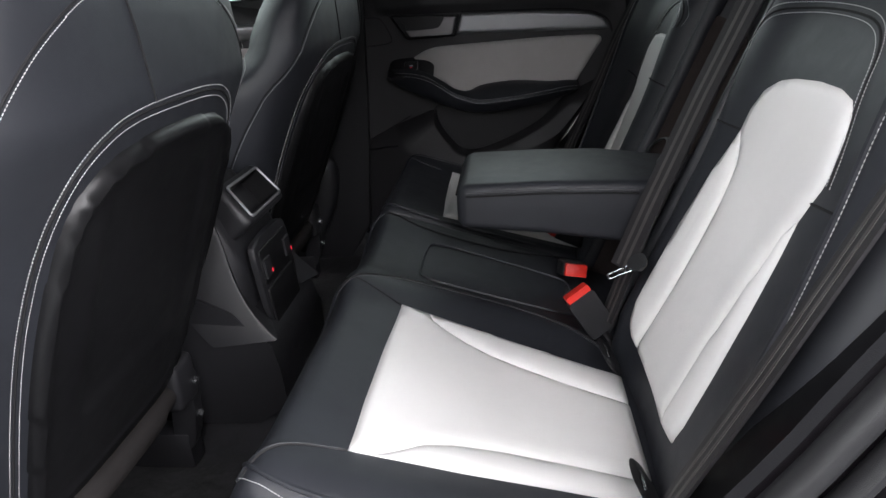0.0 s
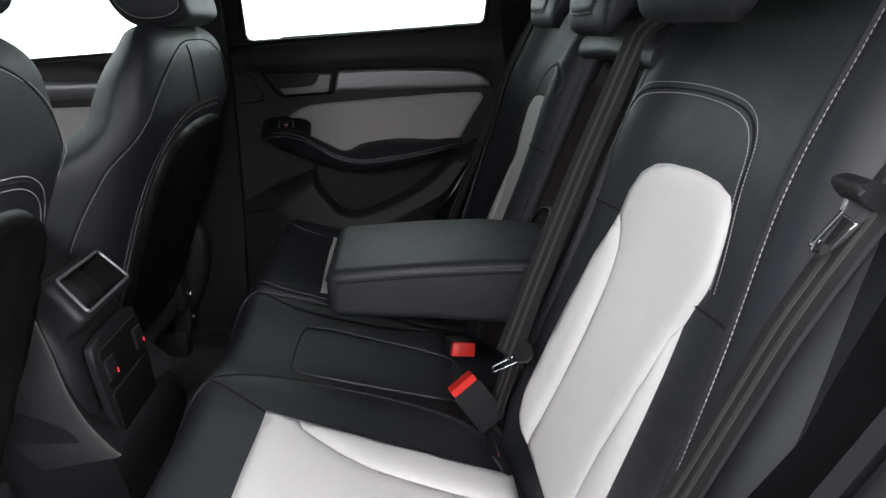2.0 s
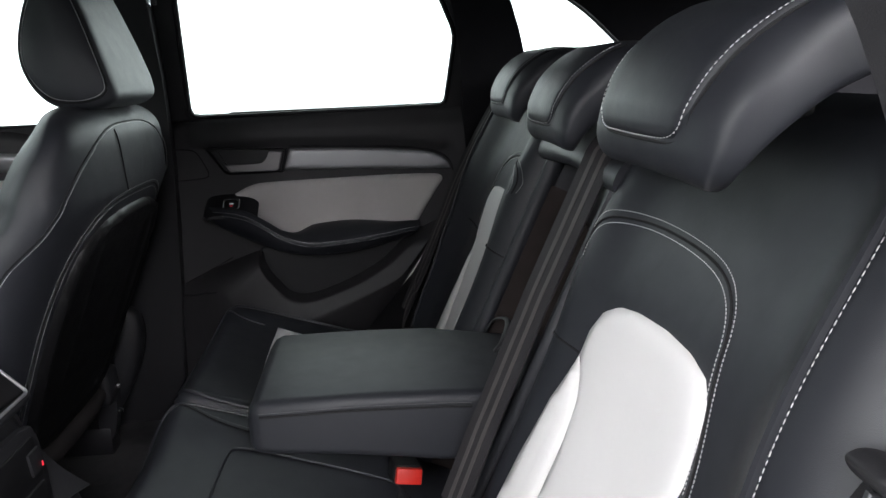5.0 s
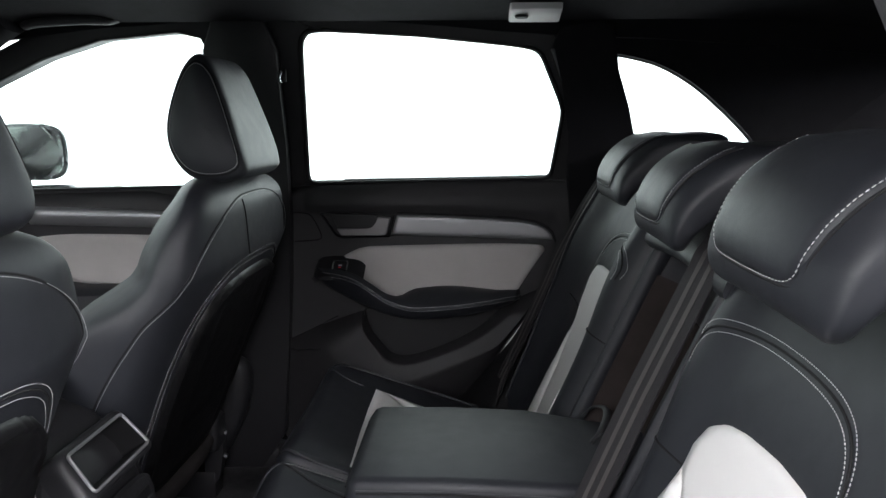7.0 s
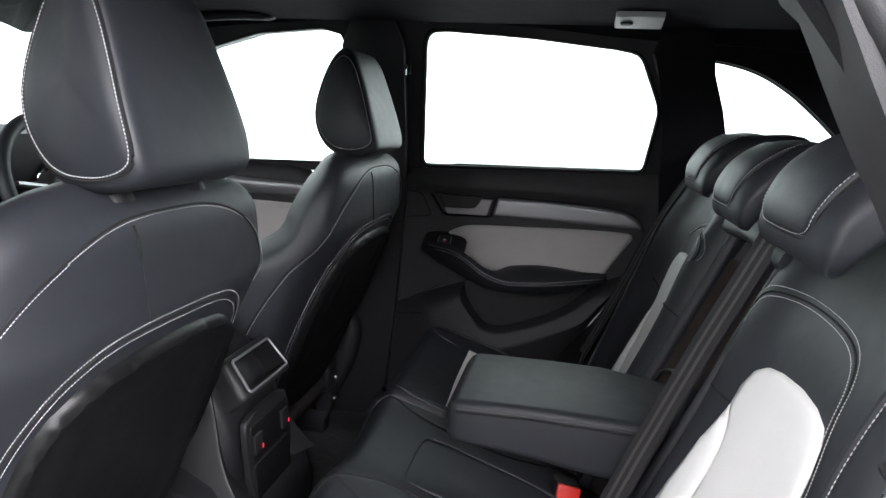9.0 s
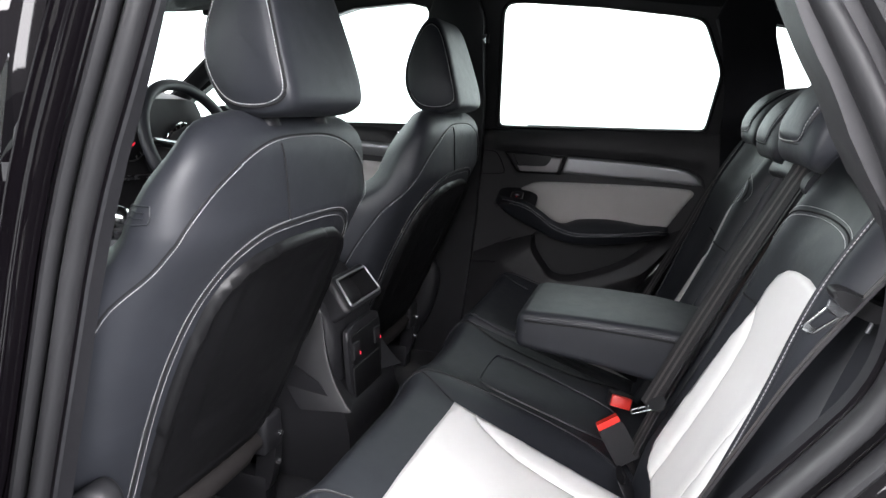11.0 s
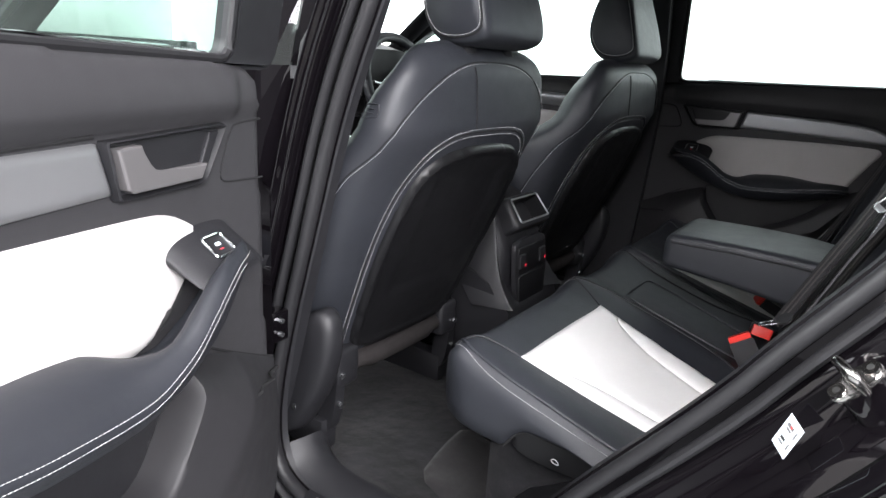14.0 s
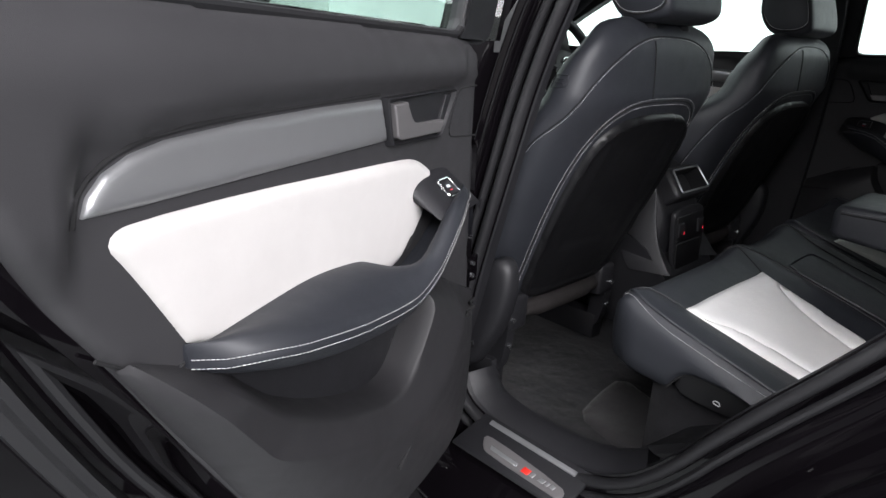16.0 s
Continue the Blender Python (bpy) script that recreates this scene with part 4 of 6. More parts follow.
    # handle: raised bezel, dark well and an angular lever
    bezel = [(0.462, 1.0435), (0.628, 1.0475), (0.634, 1.0445), (0.600, 0.9955), (0.594, 0.9905), (0.585, 0.9885), (0.474, 0.991), (0.471, 0.994), (0.461, 1.041)]
    cxy = Vector((0.538, 1.018))
    bm = bmesh.new()
    loops = []
    for f, d in ((1.03, 0.002), (1.0, 0.013), (0.95, 0.014), (0.88, 0.009), (0.84, 0.004)):
        loops.append([bm.verts.new(at(cxy.x + (y - cxy.x) * (1 - (1 - f) * 0.55), cxy.y + (z - cxy.y) * f, d)) for y, z in bezel])
    for a, b in zip(loops, loops[1:]):
        for i in range(len(a)):
            bm.faces.new((a[i], a[(i + 1) % len(a)], b[(i + 1) % len(a)], b[i]))
    part("handle_bezel", bm, PLASTIC, ob, "black handle bezel")
    well = [(cxy.x + (y - cxy.x) * 0.92, cxy.y + (z - cxy.y) * 0.88) for y, z in bezel]
    plate("handle_well", well, lambda u, v, d: at(u, v, 0.0035 + d), 0.003, PLASTIC, ob, 0)
    lever = [(0.470, 1.037), (0.499, 1.038), (0.506, 1.019), (0.513, 1.0125), (0.524, 1.010), (0.594, 1.010), (0.584, 0.9955), (0.487, 0.9960), (0.480, 1.0)]
    plate("door_lever", lever, lambda u, v, d: at(u, v, 0.006 + d), 0.011, BADGE, ob, 0.0022, "satin metal lever", smooth=False)
    plate("handle_stay", [(0.607, 1.040), (0.623, 1.0405), (0.597, 0.999), (0.586, 0.998)], lambda u, v, d: at(u, v, 0.005 + d), 0.006, PLASTIC, ob, 0.0015, smooth=False)
    tw = chaikin([(0.716, 1.046, 0), (0.664, 1.045, 0), (0.652, 1.036, 0), (0.632, 0.994, 0), (0.634, 0.984, 0), (0.650, 0.981, 0), (0.720, 0.976, 0)], 2, False)
    tube("tweeter_seam", on(skin, [(p.x, p.y) for p in tw], 0.004, flip), 0.0014, SEAM, ob, 6)
    # pale suede panel
    pale = [(0.185, 0.857), (0.150, 0.915), (0.127, 0.951), (0.117, 0.964), (0.120, 0.974), (0.135, 0.979), (0.25, 0.979), (0.39, 0.974), (0.50, 0.970), (0.535, 0.967), (0.562, 0.957), (0.595, 0.937), (0.57, 0.90), (0.54, 0.866), (0.50, 0.838), (0.43, 0.842), (0.30, 0.846)]
    pad("suede_panel", [(p.x, p.y) for p in chaikin(pale, 1)], skin, SUEDE, ob, puff=0.0095, edge=0.012, sink=-0.0045, res=0.007, flip=flip, label="pale suede panel")
    # armrest that rises into the pull
    rows = [(0.172, 0.866, 0.862, 0.850, 0.010), (0.180, 0.868, 0.864, 0.846, 0.030), (0.20, 0.871, 0.867, 0.840, 0.052), (0.25, 0.866, 0.873, 0.828, 0.072), (0.33, 0.856, 0.879, 0.813, 0.080), (0.41, 0.851, 0.872, 0.808, 0.082), (0.47, 0.866, 0.844, 0.816, 0.080),
            (0.51, 0.891, 0.838, 0.831, 0.077), (0.55, 0.912, 0.850, 0.847, 0.070), (0.58, 0.918, 0.868, 0.860, 0.060), (0.615, 0.920, 0.890, 0.876, 0.048), (0.64, 0.918, 0.908, 0.892, 0.030), (0.65, 0.913, 0.908, 0.896, 0.008)]
    rings = []
    for k in range(40):
        y = 0.172 + (0.65 - 0.172) * k / 39
        to, ti, lo, dep = [table(y, [r[0] for r in rows], [r[i] for r in rows]) for i in (1, 2, 3, 4)]
        w = smooth01((y - 0.44) / 0.05)
        up = to - ti
        top4 = ((0.25, ti + 0.002, 0.40, ti + 0.001), (0.45, ti + up * 0.35 + 0.006, 0.58, min(ti + 0.012, to)), (0.62, ti + up * 0.7 + 0.008, 0.66, max(ti, to - 0.006)), (0.78, to + 0.006, 0.78, to + 0.004))
        sec = [(-0.004, ti - 0.002), *[(dep * (a + (c - a) * w), b + (e - b) * w) for a, b, c, e in top4], (dep * 0.90, to + 0.001), (dep, to - 0.008), (dep * 1.0, to - 0.016), (dep * 0.96, (to + lo) / 2), (dep * 0.82, lo + 0.006), (dep * 0.55, lo), (-0.004, lo + 0.004)]
        sec = chaikin([(a, b, 0) for a, b in sec], 1)
        rings.append([at(y, q.y, q.x) for q in sec])
    loft("armrest", rings, LEATHER, ob, "black leather armrest and pull")
    for dz in (0.0, -0.008):
        line = []
        for k in range(0, 38):
            y = 0.172 + (0.65 - 0.172) * k / 39
            to, dep = table(y, [r[0] for r in rows], [r[1] for r in rows]), table(y, [r[0] for r in rows], [r[4] for r in rows])
            line.append(at(y, to - 0.006 + dz, dep * 0.985 + 0.0022))
        stitches("stitching", line, THREAD, ob, out=(-s, 0, 0.2), length=0.0034, gap=0.0006, r=0.00036)
    # black patch painted for the shade in the finger gap, and the switch pod
    gap = chaikin([(0.49, 0.846), (0.57, 0.905), (0.565, 0.885), (0.52, 0.845)], 1)
    pad("finger_gap_shade", [(p.x, p.y) for p in gap], skin, INK, ob, puff=0.0105, edge=0.004, sink=-0.005, res=0.008, flip=flip)
    pod = [(0.590, 0.949), (0.548, 0.946), (0.529, 0.934), (0.532, 0.918), (0.552, 0.906), (0.60, 0.900), (0.645, 0.912), (0.645, 0.936), (0.63, 0.946)]
    pts = [(p.x, p.y) for p in chaikin(pod, 2)]
    plate("switch_pod", pts, lambda u, v, d: at(u, v - 0.80 * max(0, d - 0.004) * smooth01((v - 0.895) / 0.045), d), 0.054, PLASTIC, ob, 0.008, segs=5)
    fr = rrect(0.569, 0.021, 0.602, 0.042, 0.004)
    top = lambda u, v, d: at(u, 0.9480 + d - 0.80 * (v - 0.004), v)
    frame_line = [top(p.x, p.y, 0.0016) for p in chaikin([(u, v, 0) for u, v in fr], 1)]
    tube("window_switch_frame", frame_line, 0.0017, CHROME, ob, 8, closed=True)
    plate("window_switch", rrect(0.571, 0.023, 0.600, 0.040, 0.003), lambda u, v, d: top(u, v, -0.002 + d), 0.0034, PLASTIC, ob, 0.0008)
    plate("switch_mark", rrect(0.581, 0.029, 0.590, 0.032, 0.0012), lambda u, v, d: top(u, v, 0.0012 + d), 0.0006, LABEL, ob, 0)
    tube("switch_light", [top(0.583, 0.0355, 0.0016), top(0.588, 0.0355, 0.0014)], 0.0005, LED, ob, 8)
    # lower trim: a folded band round the open map pocket
    bottom = [(0.110, 0.878), (0.128, 0.848), (0.150, 0.812), (0.17, 0.78), (0.195, 0.742), (0.222, 0.697), (0.285, 0.605), (0.365, 0.52), (0.45, 0.474), (0.58, 0.460), (0.735, 0.478), (0.747, 0.62), (0.742, 0.726)]
    fold = [(0.120, 0.880), (0.143, 0.853), (0.168, 0.820), (0.195, 0.785), (0.218, 0.755), (0.240, 0.740), (0.300, 0.712), (0.37, 0.682), (0.44, 0.655), (0.49, 0.645), (0.555, 0.665), (0.600, 0.715), (0.640, 0.779)]
    mouth = [(0.168, 0.855), (0.180, 0.840), (0.195, 0.824), (0.220, 0.800), (0.246, 0.777), (0.270, 0.762), (0.31, 0.739), (0.37, 0.714), (0.43, 0.694), (0.475, 0.700), (0.505, 0.735), (0.534, 0.775), (0.540, 0.815)]
    b3, f3, m3 = [chaikin([(a, b, 0) for a, b in q], 2, False) for q in (bottom, fold, mouth)]
    rings = []
    last = len(b3) - 1
    for i in range(last + 1):
        k = smooth01(i / 10) * smooth01((last - i) / 5)
        b, f, m = b3[i], f3[i], m3[i]
        deep = 0.010 + 0.045 * k
        back = m.lerp(Vector((0.45, 0.80, 0)), 0.10)
        sec = [(b, 0.002), (b.lerp(f, 0.03), 0.008 + 0.006 * k), (b.lerp(f, 0.5), 0.010 + 0.031 * k), (b.lerp(f, 0.94), deep), (f, deep + 0.001), (f.lerp(m, 0.08), deep), (f.lerp(m, 0.92), deep - 0.006), (m, deep - 0.008), (m.lerp(back, 0.25), deep - 0.012), (m.lerp(back, 0.6), 0.006 + 0.45 * (deep - 0.006)), (back, 0.005)]
        rings.append([at(p.x, p.y, d) for p, d in sec])
    loft("lower_trim", rings, HARD, ob, "dark grey lower door trim", cap=False, closed=False)
    pock = [(p.x, p.y) for p in m3] + [(0.52, 0.83), (0.45, 0.83), (0.35, 0.84), (0.22, 0.86)]
    pad("map_pocket", pock, skin, PLASTIC, ob, puff=0.0058, edge=0.01, sink=-0.0045, res=0.012, flip=flip)
    cover = chaikin([(0.735, 0.716, 0), (0.664, 0.728, 0), (0.615, 0.732, 0), (0.575, 0.702, 0), (0.505, 0.633, 0), (0.451, 0.592, 0)], 2, False)
    def front_face(y, z):
        i = min(range(len(b3)), key=lambda j: abs((f3[j] - b3[j]).normalized().cross(Vector((y, z, 0)) - b3[j]).z) + (0 if j > 24 else 1))
        f = max(0.0, min(1.0, (Vector((y, z, 0)) - b3[i]).length / max(1e-4, (f3[i] - b3[i]).length)))
        k = smooth01(i / 6) * smooth01((last - i) / 5)
        return 0.010 + 0.040 * k * min(1, f / 0.5) * 0.92
    tube("speaker_seam", [at(p.x, p.y, front_face(p.x, p.y) + 0.002) for p in cover], 0.0026, SEAM, ob, 6)
    # seams between the upper and the lower panel
    for q in ([(0.098, 0.890), (0.128, 0.868), (0.156, 0.851), (0.176, 0.857)], [(0.600, 0.800), (0.640, 0.778), (0.690, 0.752), (0.742, 0.728)]):
        tube("panel_seam", on(skin, chaikin([(a, b, 0) for a, b in q], 2, False), 0.0045, flip), 0.0018, SEAM, ob, 6)
    # window frame, pane, rubber
    hole = [(0.660, 1.112), (0.653, 1.42), (0.638, 1.440), (0.60, 1.443), (0.40, 1.432), (0.20, 1.412), (0.145, 1.402), (0.089, 1.279), (0.110, 1.128)]
    rim = [(0.76, 1.10), (0.755, 1.44), (0.73, 1.478), (0.66, 1.485), (0.40, 1.478), (0.18, 1.455), (0.11, 1.435), (0.02, 1.29), (0.045, 1.115)]
    hole, rim = soft_corners(hole, 0.022), soft_corners(rim, 0.03)
    bm = bmesh.new()
    n = len(hole)
    front = [bm.verts.new(at(y, z, 0.004)) for y, z in hole]
    fo = [bm.verts.new(at(y, z, 0.004)) for y, z in rim]
    back = [bm.verts.new(at(y, z, -0.02)) for y, z in hole]
    bo = [bm.verts.new(at(y, z, -0.045)) for y, z in rim]
    for i in range(n):
        j = (i + 1) % n
        bm.faces.new((front[i], front[j], fo[j], fo[i]))
        bm.faces.new((back[j], back[i], bo[i], bo[j]))
        bm.faces.new((front[j], front[i], back[i], back[j]))
        bm.faces.new((fo[i], fo[j], bo[j], bo[i]))
    bmesh.ops.bevel(bm, geom=[e for e in bm.edges if e.verts[0] in front and e.verts[1] in front or (e.verts[0] in fo and e.verts[1] in fo)], offset=0.006, segments=3, affect="EDGES")
    wf = part("window_frame", bm, PLASTIC, ob, "black window frame")
    tube("window_seal", [at(y, z, 0.0) for y, z in hole], 0.005, RUBBER, ob, 8, closed=True)
    pane = link_mesh("window_pane", [at(y, z, -0.012) for y, z in hole], [tuple(range(n))], GLASS, ob, False, "tinted window glass")
    pane.visible_shadow = False
    tube("belt_strip", [at(0.70, 1.112, -0.012), at(0.40, 1.121, -0.012), at(0.09, 1.131, -0.012)], 0.006, CHROME, ob, 8)
    return ob


shut = rear_door(1, "closed black rear door with pale suede panel and aluminium strip")
wide = rear_door(-1, "open black rear door with pale suede panel and aluminium strip", 0.0)
wide.rotation_euler = (0, 0, radians(-70.7))
wide.location += Vector((0.008, 0.003, 0))

# ---- car body round the cabin ----
car = thing("car", "black pearl painted car body with dark cabin lining", "car", (0, 0.6, 0))


def side_x(z):
    """Half width of the cabin at height z."""
    return table(z, [0.40, 0.55, 0.80, 1.05, 1.20, 1.30, 1.40, 1.46], [0.705, 0.70, 0.687, 0.672, 0.662, 0.65, 0.63, 0.60])


# floor, tunnel and the step under the rear seat
def floor_z(x, y):
    z = 0.40 + 0.10 * math.exp(-(abs(x) / 0.11) ** 3.0)
    z += 0.012 * noise.noise(Vector((x * 6, y * 6, 0.3))) + 0.02 * smooth01((abs(x) - 0.58) / 0.08)
    return z


xs, ys = np.linspace(-0.70, 0.70, 81), np.linspace(0.30, 2.2, 90)
verts = [(x, y, floor_z(x, y)) for y in ys for x in xs]
faces = [(i * 81 + j, i * 81 + j + 1, (i + 1) * 81 + j + 1, (i + 1) * 81 + j) for i in range(89) for j in range(80)]
floor = link_mesh("floor", verts, faces, CARPET, None, True, "black cabin carpet over the tunnel", "structure")
tagged(floor, category="carpet")

# loose carpet flap and hard heel panel by the bench
flap = [(-0.509, 0.685), (-0.546, 0.60), (-0.556, 0.515), (-0.47, 0.53), (-0.37, 0.55), (-0.345, 0.62), (-0.32, 0.70), (-0.42, 0.70)]
pad("carpet_flap", [(p.x, p.y) for p in chaikin(flap, 1)], lambda x, y: (x, y, floor_z(x, y) + 0.004), MAT, car, puff=0.006, edge=0.02, sink=0.002, res=0.012, label="worn charcoal carpet flap")
heel = [(-0.60, 0.50), (-0.56, 0.508), (-0.37, 0.545), (-0.36, 0.40), (-0.62, 0.36), (-0.635, 0.44)]
pad("heel_panel", [(p.x, p.y) for p in chaikin(heel, 1)], lambda x, y: (x, y, floor_z(x, y) + 0.008 + 0.10 * max(0.0, 0.52 - y)), HARD, car, puff=0.004, edge=0.012, sink=0.002, res=0.012, label="hard black plastic heel panel")

# headliner
verts, faces = [], []
rx = np.linspace(-1, 1, 25)
ry = np.linspace(-1.0, 1.75, 20)
for y in ry:
    for k in rx:
        x = k * 0.60
        z = 1.505 - 0.05 * abs(k) ** 3 - 0.06 * smooth01((-0.2 - y) / 0.9) - 0.05 * smooth01((y - 1.1) / 0.6)
        verts.append((x, y, z))
faces = [(i * 25 + j, i * 25 + j + 1, (i + 1) * 25 + j + 1, (i + 1) * 25 + j) for i in range(19) for j in range(24)]
lid = link_mesh("ceiling", verts, faces, LINING, None, True, "black fabric headliner", "structure")
tagged(lid, category="headliner")
top = link_mesh("roof", [(v[0] * 1.12, v[1], v[2] + 0.05) for v in verts], faces, PAINT, car, True, "black pearl roof")

# right side: pillar trims, rail over the doors, quarter window, load-bay wall
def rp(y, z, d=0.0):
    lean = -0.16 * (z - 1.11) if z > 1.11 else 0.0
    return Vector((0.69 - d + lean, y, z))


def right_plate(name, outline, depth, thick, mat, rounds=1, bevel=0.006, label=""):
    pts = [(p.x, p.y) for p in chaikin(outline, rounds)]
    return plate(name, pts, lambda u, v, d: rp(u, v, depth + d), thick, mat, car, bevel, label, segs=3)


right_plate("pillar_trim", [(0.70, 1.50), (0.692, 1.1), (0.706, 0.8), (0.735, 0.42), (0.94, 0.42), (0.90, 0.8), (0.875, 1.1), (0.85, 1.50)], 0.012, 0.025, PLASTIC, label="black pillar trim")
box("pillar_foot_cover", (0.705, 0.69, 1.02), (0.735, 0.93, 1.112), PLASTIC, car, 0.004)
right_plate("roof_rail", [(1.6, 1.47), (0.85, 1.52), (0.0, 1.50), (-0.9, 1.44), (-0.9, 1.36), (-0.17, 1.42), (0.15, 1.43), (0.42, 1.455), (0.66, 1.465), (0.80, 1.465), (1.2, 1.44), (1.6, 1.38)], -0.01, 0.02, LINING)
right_plate("rear_pillar_trim", [(0.14, 1.44), (0.075, 1.28), (0.075, 1.08), (0.04, 0.9), (-0.08, 0.9), (-0.08, 1.10), (-0.058, 1.24), (0.0, 1.40), (0.0, 1.46)], 0.006, 0.03, LINING, label="black rear pillar trim")
arc = chaikin([(0.02, 1.40, 0), (-0.005, 1.396, 0), (-0.065, 1.386, 0), (-0.12, 1.370, 0), (-0.19, 1.332, 0), (-0.26, 1.276, 0), (-0.32, 1.222, 0), (-0.38, 1.15, 0)], 2, False)
loft("quarter_trim", [[rp(p.x, p.y, -0.03), rp(p.x, p.y, -0.012), rp(p.x - 0.3, p.y + 0.25, 0.0), rp(p.x - 0.7, p.y + 0.25, 0.0)] for p in arc], LINING, car, "black trim over the quarter window", cap=False, closed=False)
right_plate("load_bay_trim", [(-0.06, 1.19), (-0.95, 1.19), (-0.95, 0.6), (-0.06, 0.6)], -0.03, 0.02, LINING, rounds=0, bevel=0)
box("sill_cover", (0.655, 0.30, 0.25), (0.76, 2.0, 0.475), PLASTIC, car, 0.02, "black plastic sill cover", 3)
q = [(0.02, 1.43), (-0.13, 1.40), (-0.22, 1.355), (-0.30, 1.285), (-0.40, 1.19), (-0.04, 1.17)]
pane = link_mesh("quarter_pane", [rp(y, z, -0.06) for y, z in q], [tuple(range(6))], GLASS, car, False, "tinted quarter glass")
pane.visible_shadow = False
tube("quarter_seal", [rp(p.x, p.y, -0.03) for p in arc], 0.004, RUBBER, car, 8)
# side bolsters beside the backrests, wheel-arch covers
for s in (-1, 1):
    rings = []
    for z, y0, y1, x0, x1 in ((0.52, 0.20, 0.44, 0.51, 0.685), (0.62, 0.17, 0.28, 0.51, 0.685), (0.75, 0.10, 0.175, 0.51, 0.67), (0.90, 0.025, 0.082, 0.515, 0.66), (1.02, -0.025, 0.026, 0.52, 0.645), (1.10, -0.06, -0.004, 0.52, 0.64), (1.13, -0.08, -0.03, 0.52, 0.64)):
        rings.append([Vector((s * x0, y0 - 0.02, z)), Vector((s * (x0 + 0.02), (y0 + y1) / 2, z)), Vector((s * (x0 + 0.06), y1, z)), Vector((s * (x1 - 0.01), y1 + 0.02, z)), Vector((s * x1, y1, z)), Vector((s * x1, y0 - 0.3, z)), Vector((s * x0, y0 - 0.3, z))])
    # darker shell plastic instead of leather puts the shade here into the colour
    loft("side_bolster", rings, SHELL, car, "soft black side bolster, darkened for shade")
# luggage cover and tailgate
bm = bmesh.new()
outer = [bm.verts.new((x, -1.0, z)) for x, z in ((-0.64, 1.05), (0.80, 1.05), (0.80, 1.52), (-0.64, 1.52))]
inner = [bm.verts.new((x, -1.0, z)) for x, z in ((-0.54, 1.12), (0.60, 1.12), (0.54, 1.42), (-0.48, 1.42))]
back = [bm.verts.new((v.co.x, -1.03, v.co.z)) for v in inner]
for i in range(4):
    j = (i + 1) % 4
    bm.faces.new((outer[i], outer[j], inner[j], inner[i]))
    bm.faces.new((inner[i], inner[j], back[j], back[i]))
part("rear_window_surround", bm, LINING, car)
pane = link_mesh("rear_pane", [(-0.54, -1.025, 1.12), (0.60, -1.025, 1.12), (0.54, -1.025, 1.42), (-0.48, -1.025, 1.42)], [(0, 1, 2, 3)], GLASS, car, False, "tinted rear glass")
pane.visible_shadow = False
box("load_bay_wall", (0.70, -1.0, 1.0), (0.74, -0.36, 1.55), LINING, car, 0.01)
box("luggage_cover", (-0.56, -0.85, 1.00), (0.56, -0.10, 1.012), PLASTIC, car, 0.004)
box("load_floor", (-0.68, -1.0, 0.60), (0.68, 0.15, 0.62), CARPET, car, 0.004)
box("tailgate", (-0.68, -1.02, 0.40), (0.68, -0.96, 1.10), PLASTIC, car, 0.02)
box("seat_heel", (-0.562, 0.22, 0.36), (0.562, 0.53, 0.604), CARPET, car, 0.03)

# left side: the door opening
LOOP = [(0.50, 1.432, 0.0), (0.60, 1.415, 0), (0.64, 1.36, 0), (0.672, 1.23, 0), (0.735, 1.06, 0), (0.776, 0.87, 0), (0.815, 0.70, 0), (0.838, 0.56, 0), (0.828, 0.475, 0), (0.78, 0.438, 0), (0.68, 0.428, 0), (0.58, 0.430, 0), (0.49, 0.455, 0), (0.42, 0.52, 0), (0.345, 0.63, 0), (0.20, 0.812, 0), (0.150, 0.89, 0), (0.104, 0.955, 0), (0.074, 1.00, 0), (0.064, 1.05, 0), (0.074, 1.12, 0), (0.13, 1.225, 0), (0.19, 1.31, 0), (0.26, 1.385, 0), (0.36, 1.425, 0)]
loop = chaikin(LOOP, 2)


def left(y, z, d=0.0):
    return Vector((-side_x(z) - d, y, z))


FRONT = []


def grown(w):
    """The opening's line moved outwards, by an amount that follows which side it is on."""
    n = len(loop)
    out = []
    FRONT.clear()
    for i in range(n + 1):
        a, b = loop[(i - 2) % n], loop[(i + 2) % n]
        t = (b - a).normalized()
        q = Vector((t.y, -t.x))
        p = loop[i % n]
        if q.dot(Vector((p.x - 0.45, p.y - 0.92))) < 0:
            q = -q
        k = w(q.x, q.y)
        FRONT.append(max(0.0, q.x))
        out.append((p.x + q.x * k, p.y + q.y * k))
    return out


ring_s = grown(lambda u, v: 0.012)
ring_t = grown(lambda u, v: 0.034)
PROFILE = [(0.009 * math.cos(a) - 0.001, 0.007 + 0.012 * math.sin(a)) for a in np.linspace(-2.4, 3.2, 14)]
sweep("door_seal", [left(*p) for p in ring_s[:-1]], PROFILE, RUBBER, car, True, "black rubber door seal", side=(-1, 0, 0))
sweep("door_seal_lip", [left(*p, 0.008) for p in ring_t[:-1]], [(0.0065 * math.cos(a), 0.004 + 0.010 * math.sin(a)) for a in np.linspace(-2.4, 3.2, 10)], RUBBER, car, True, "black rubber lip", side=(-1, 0, 0))


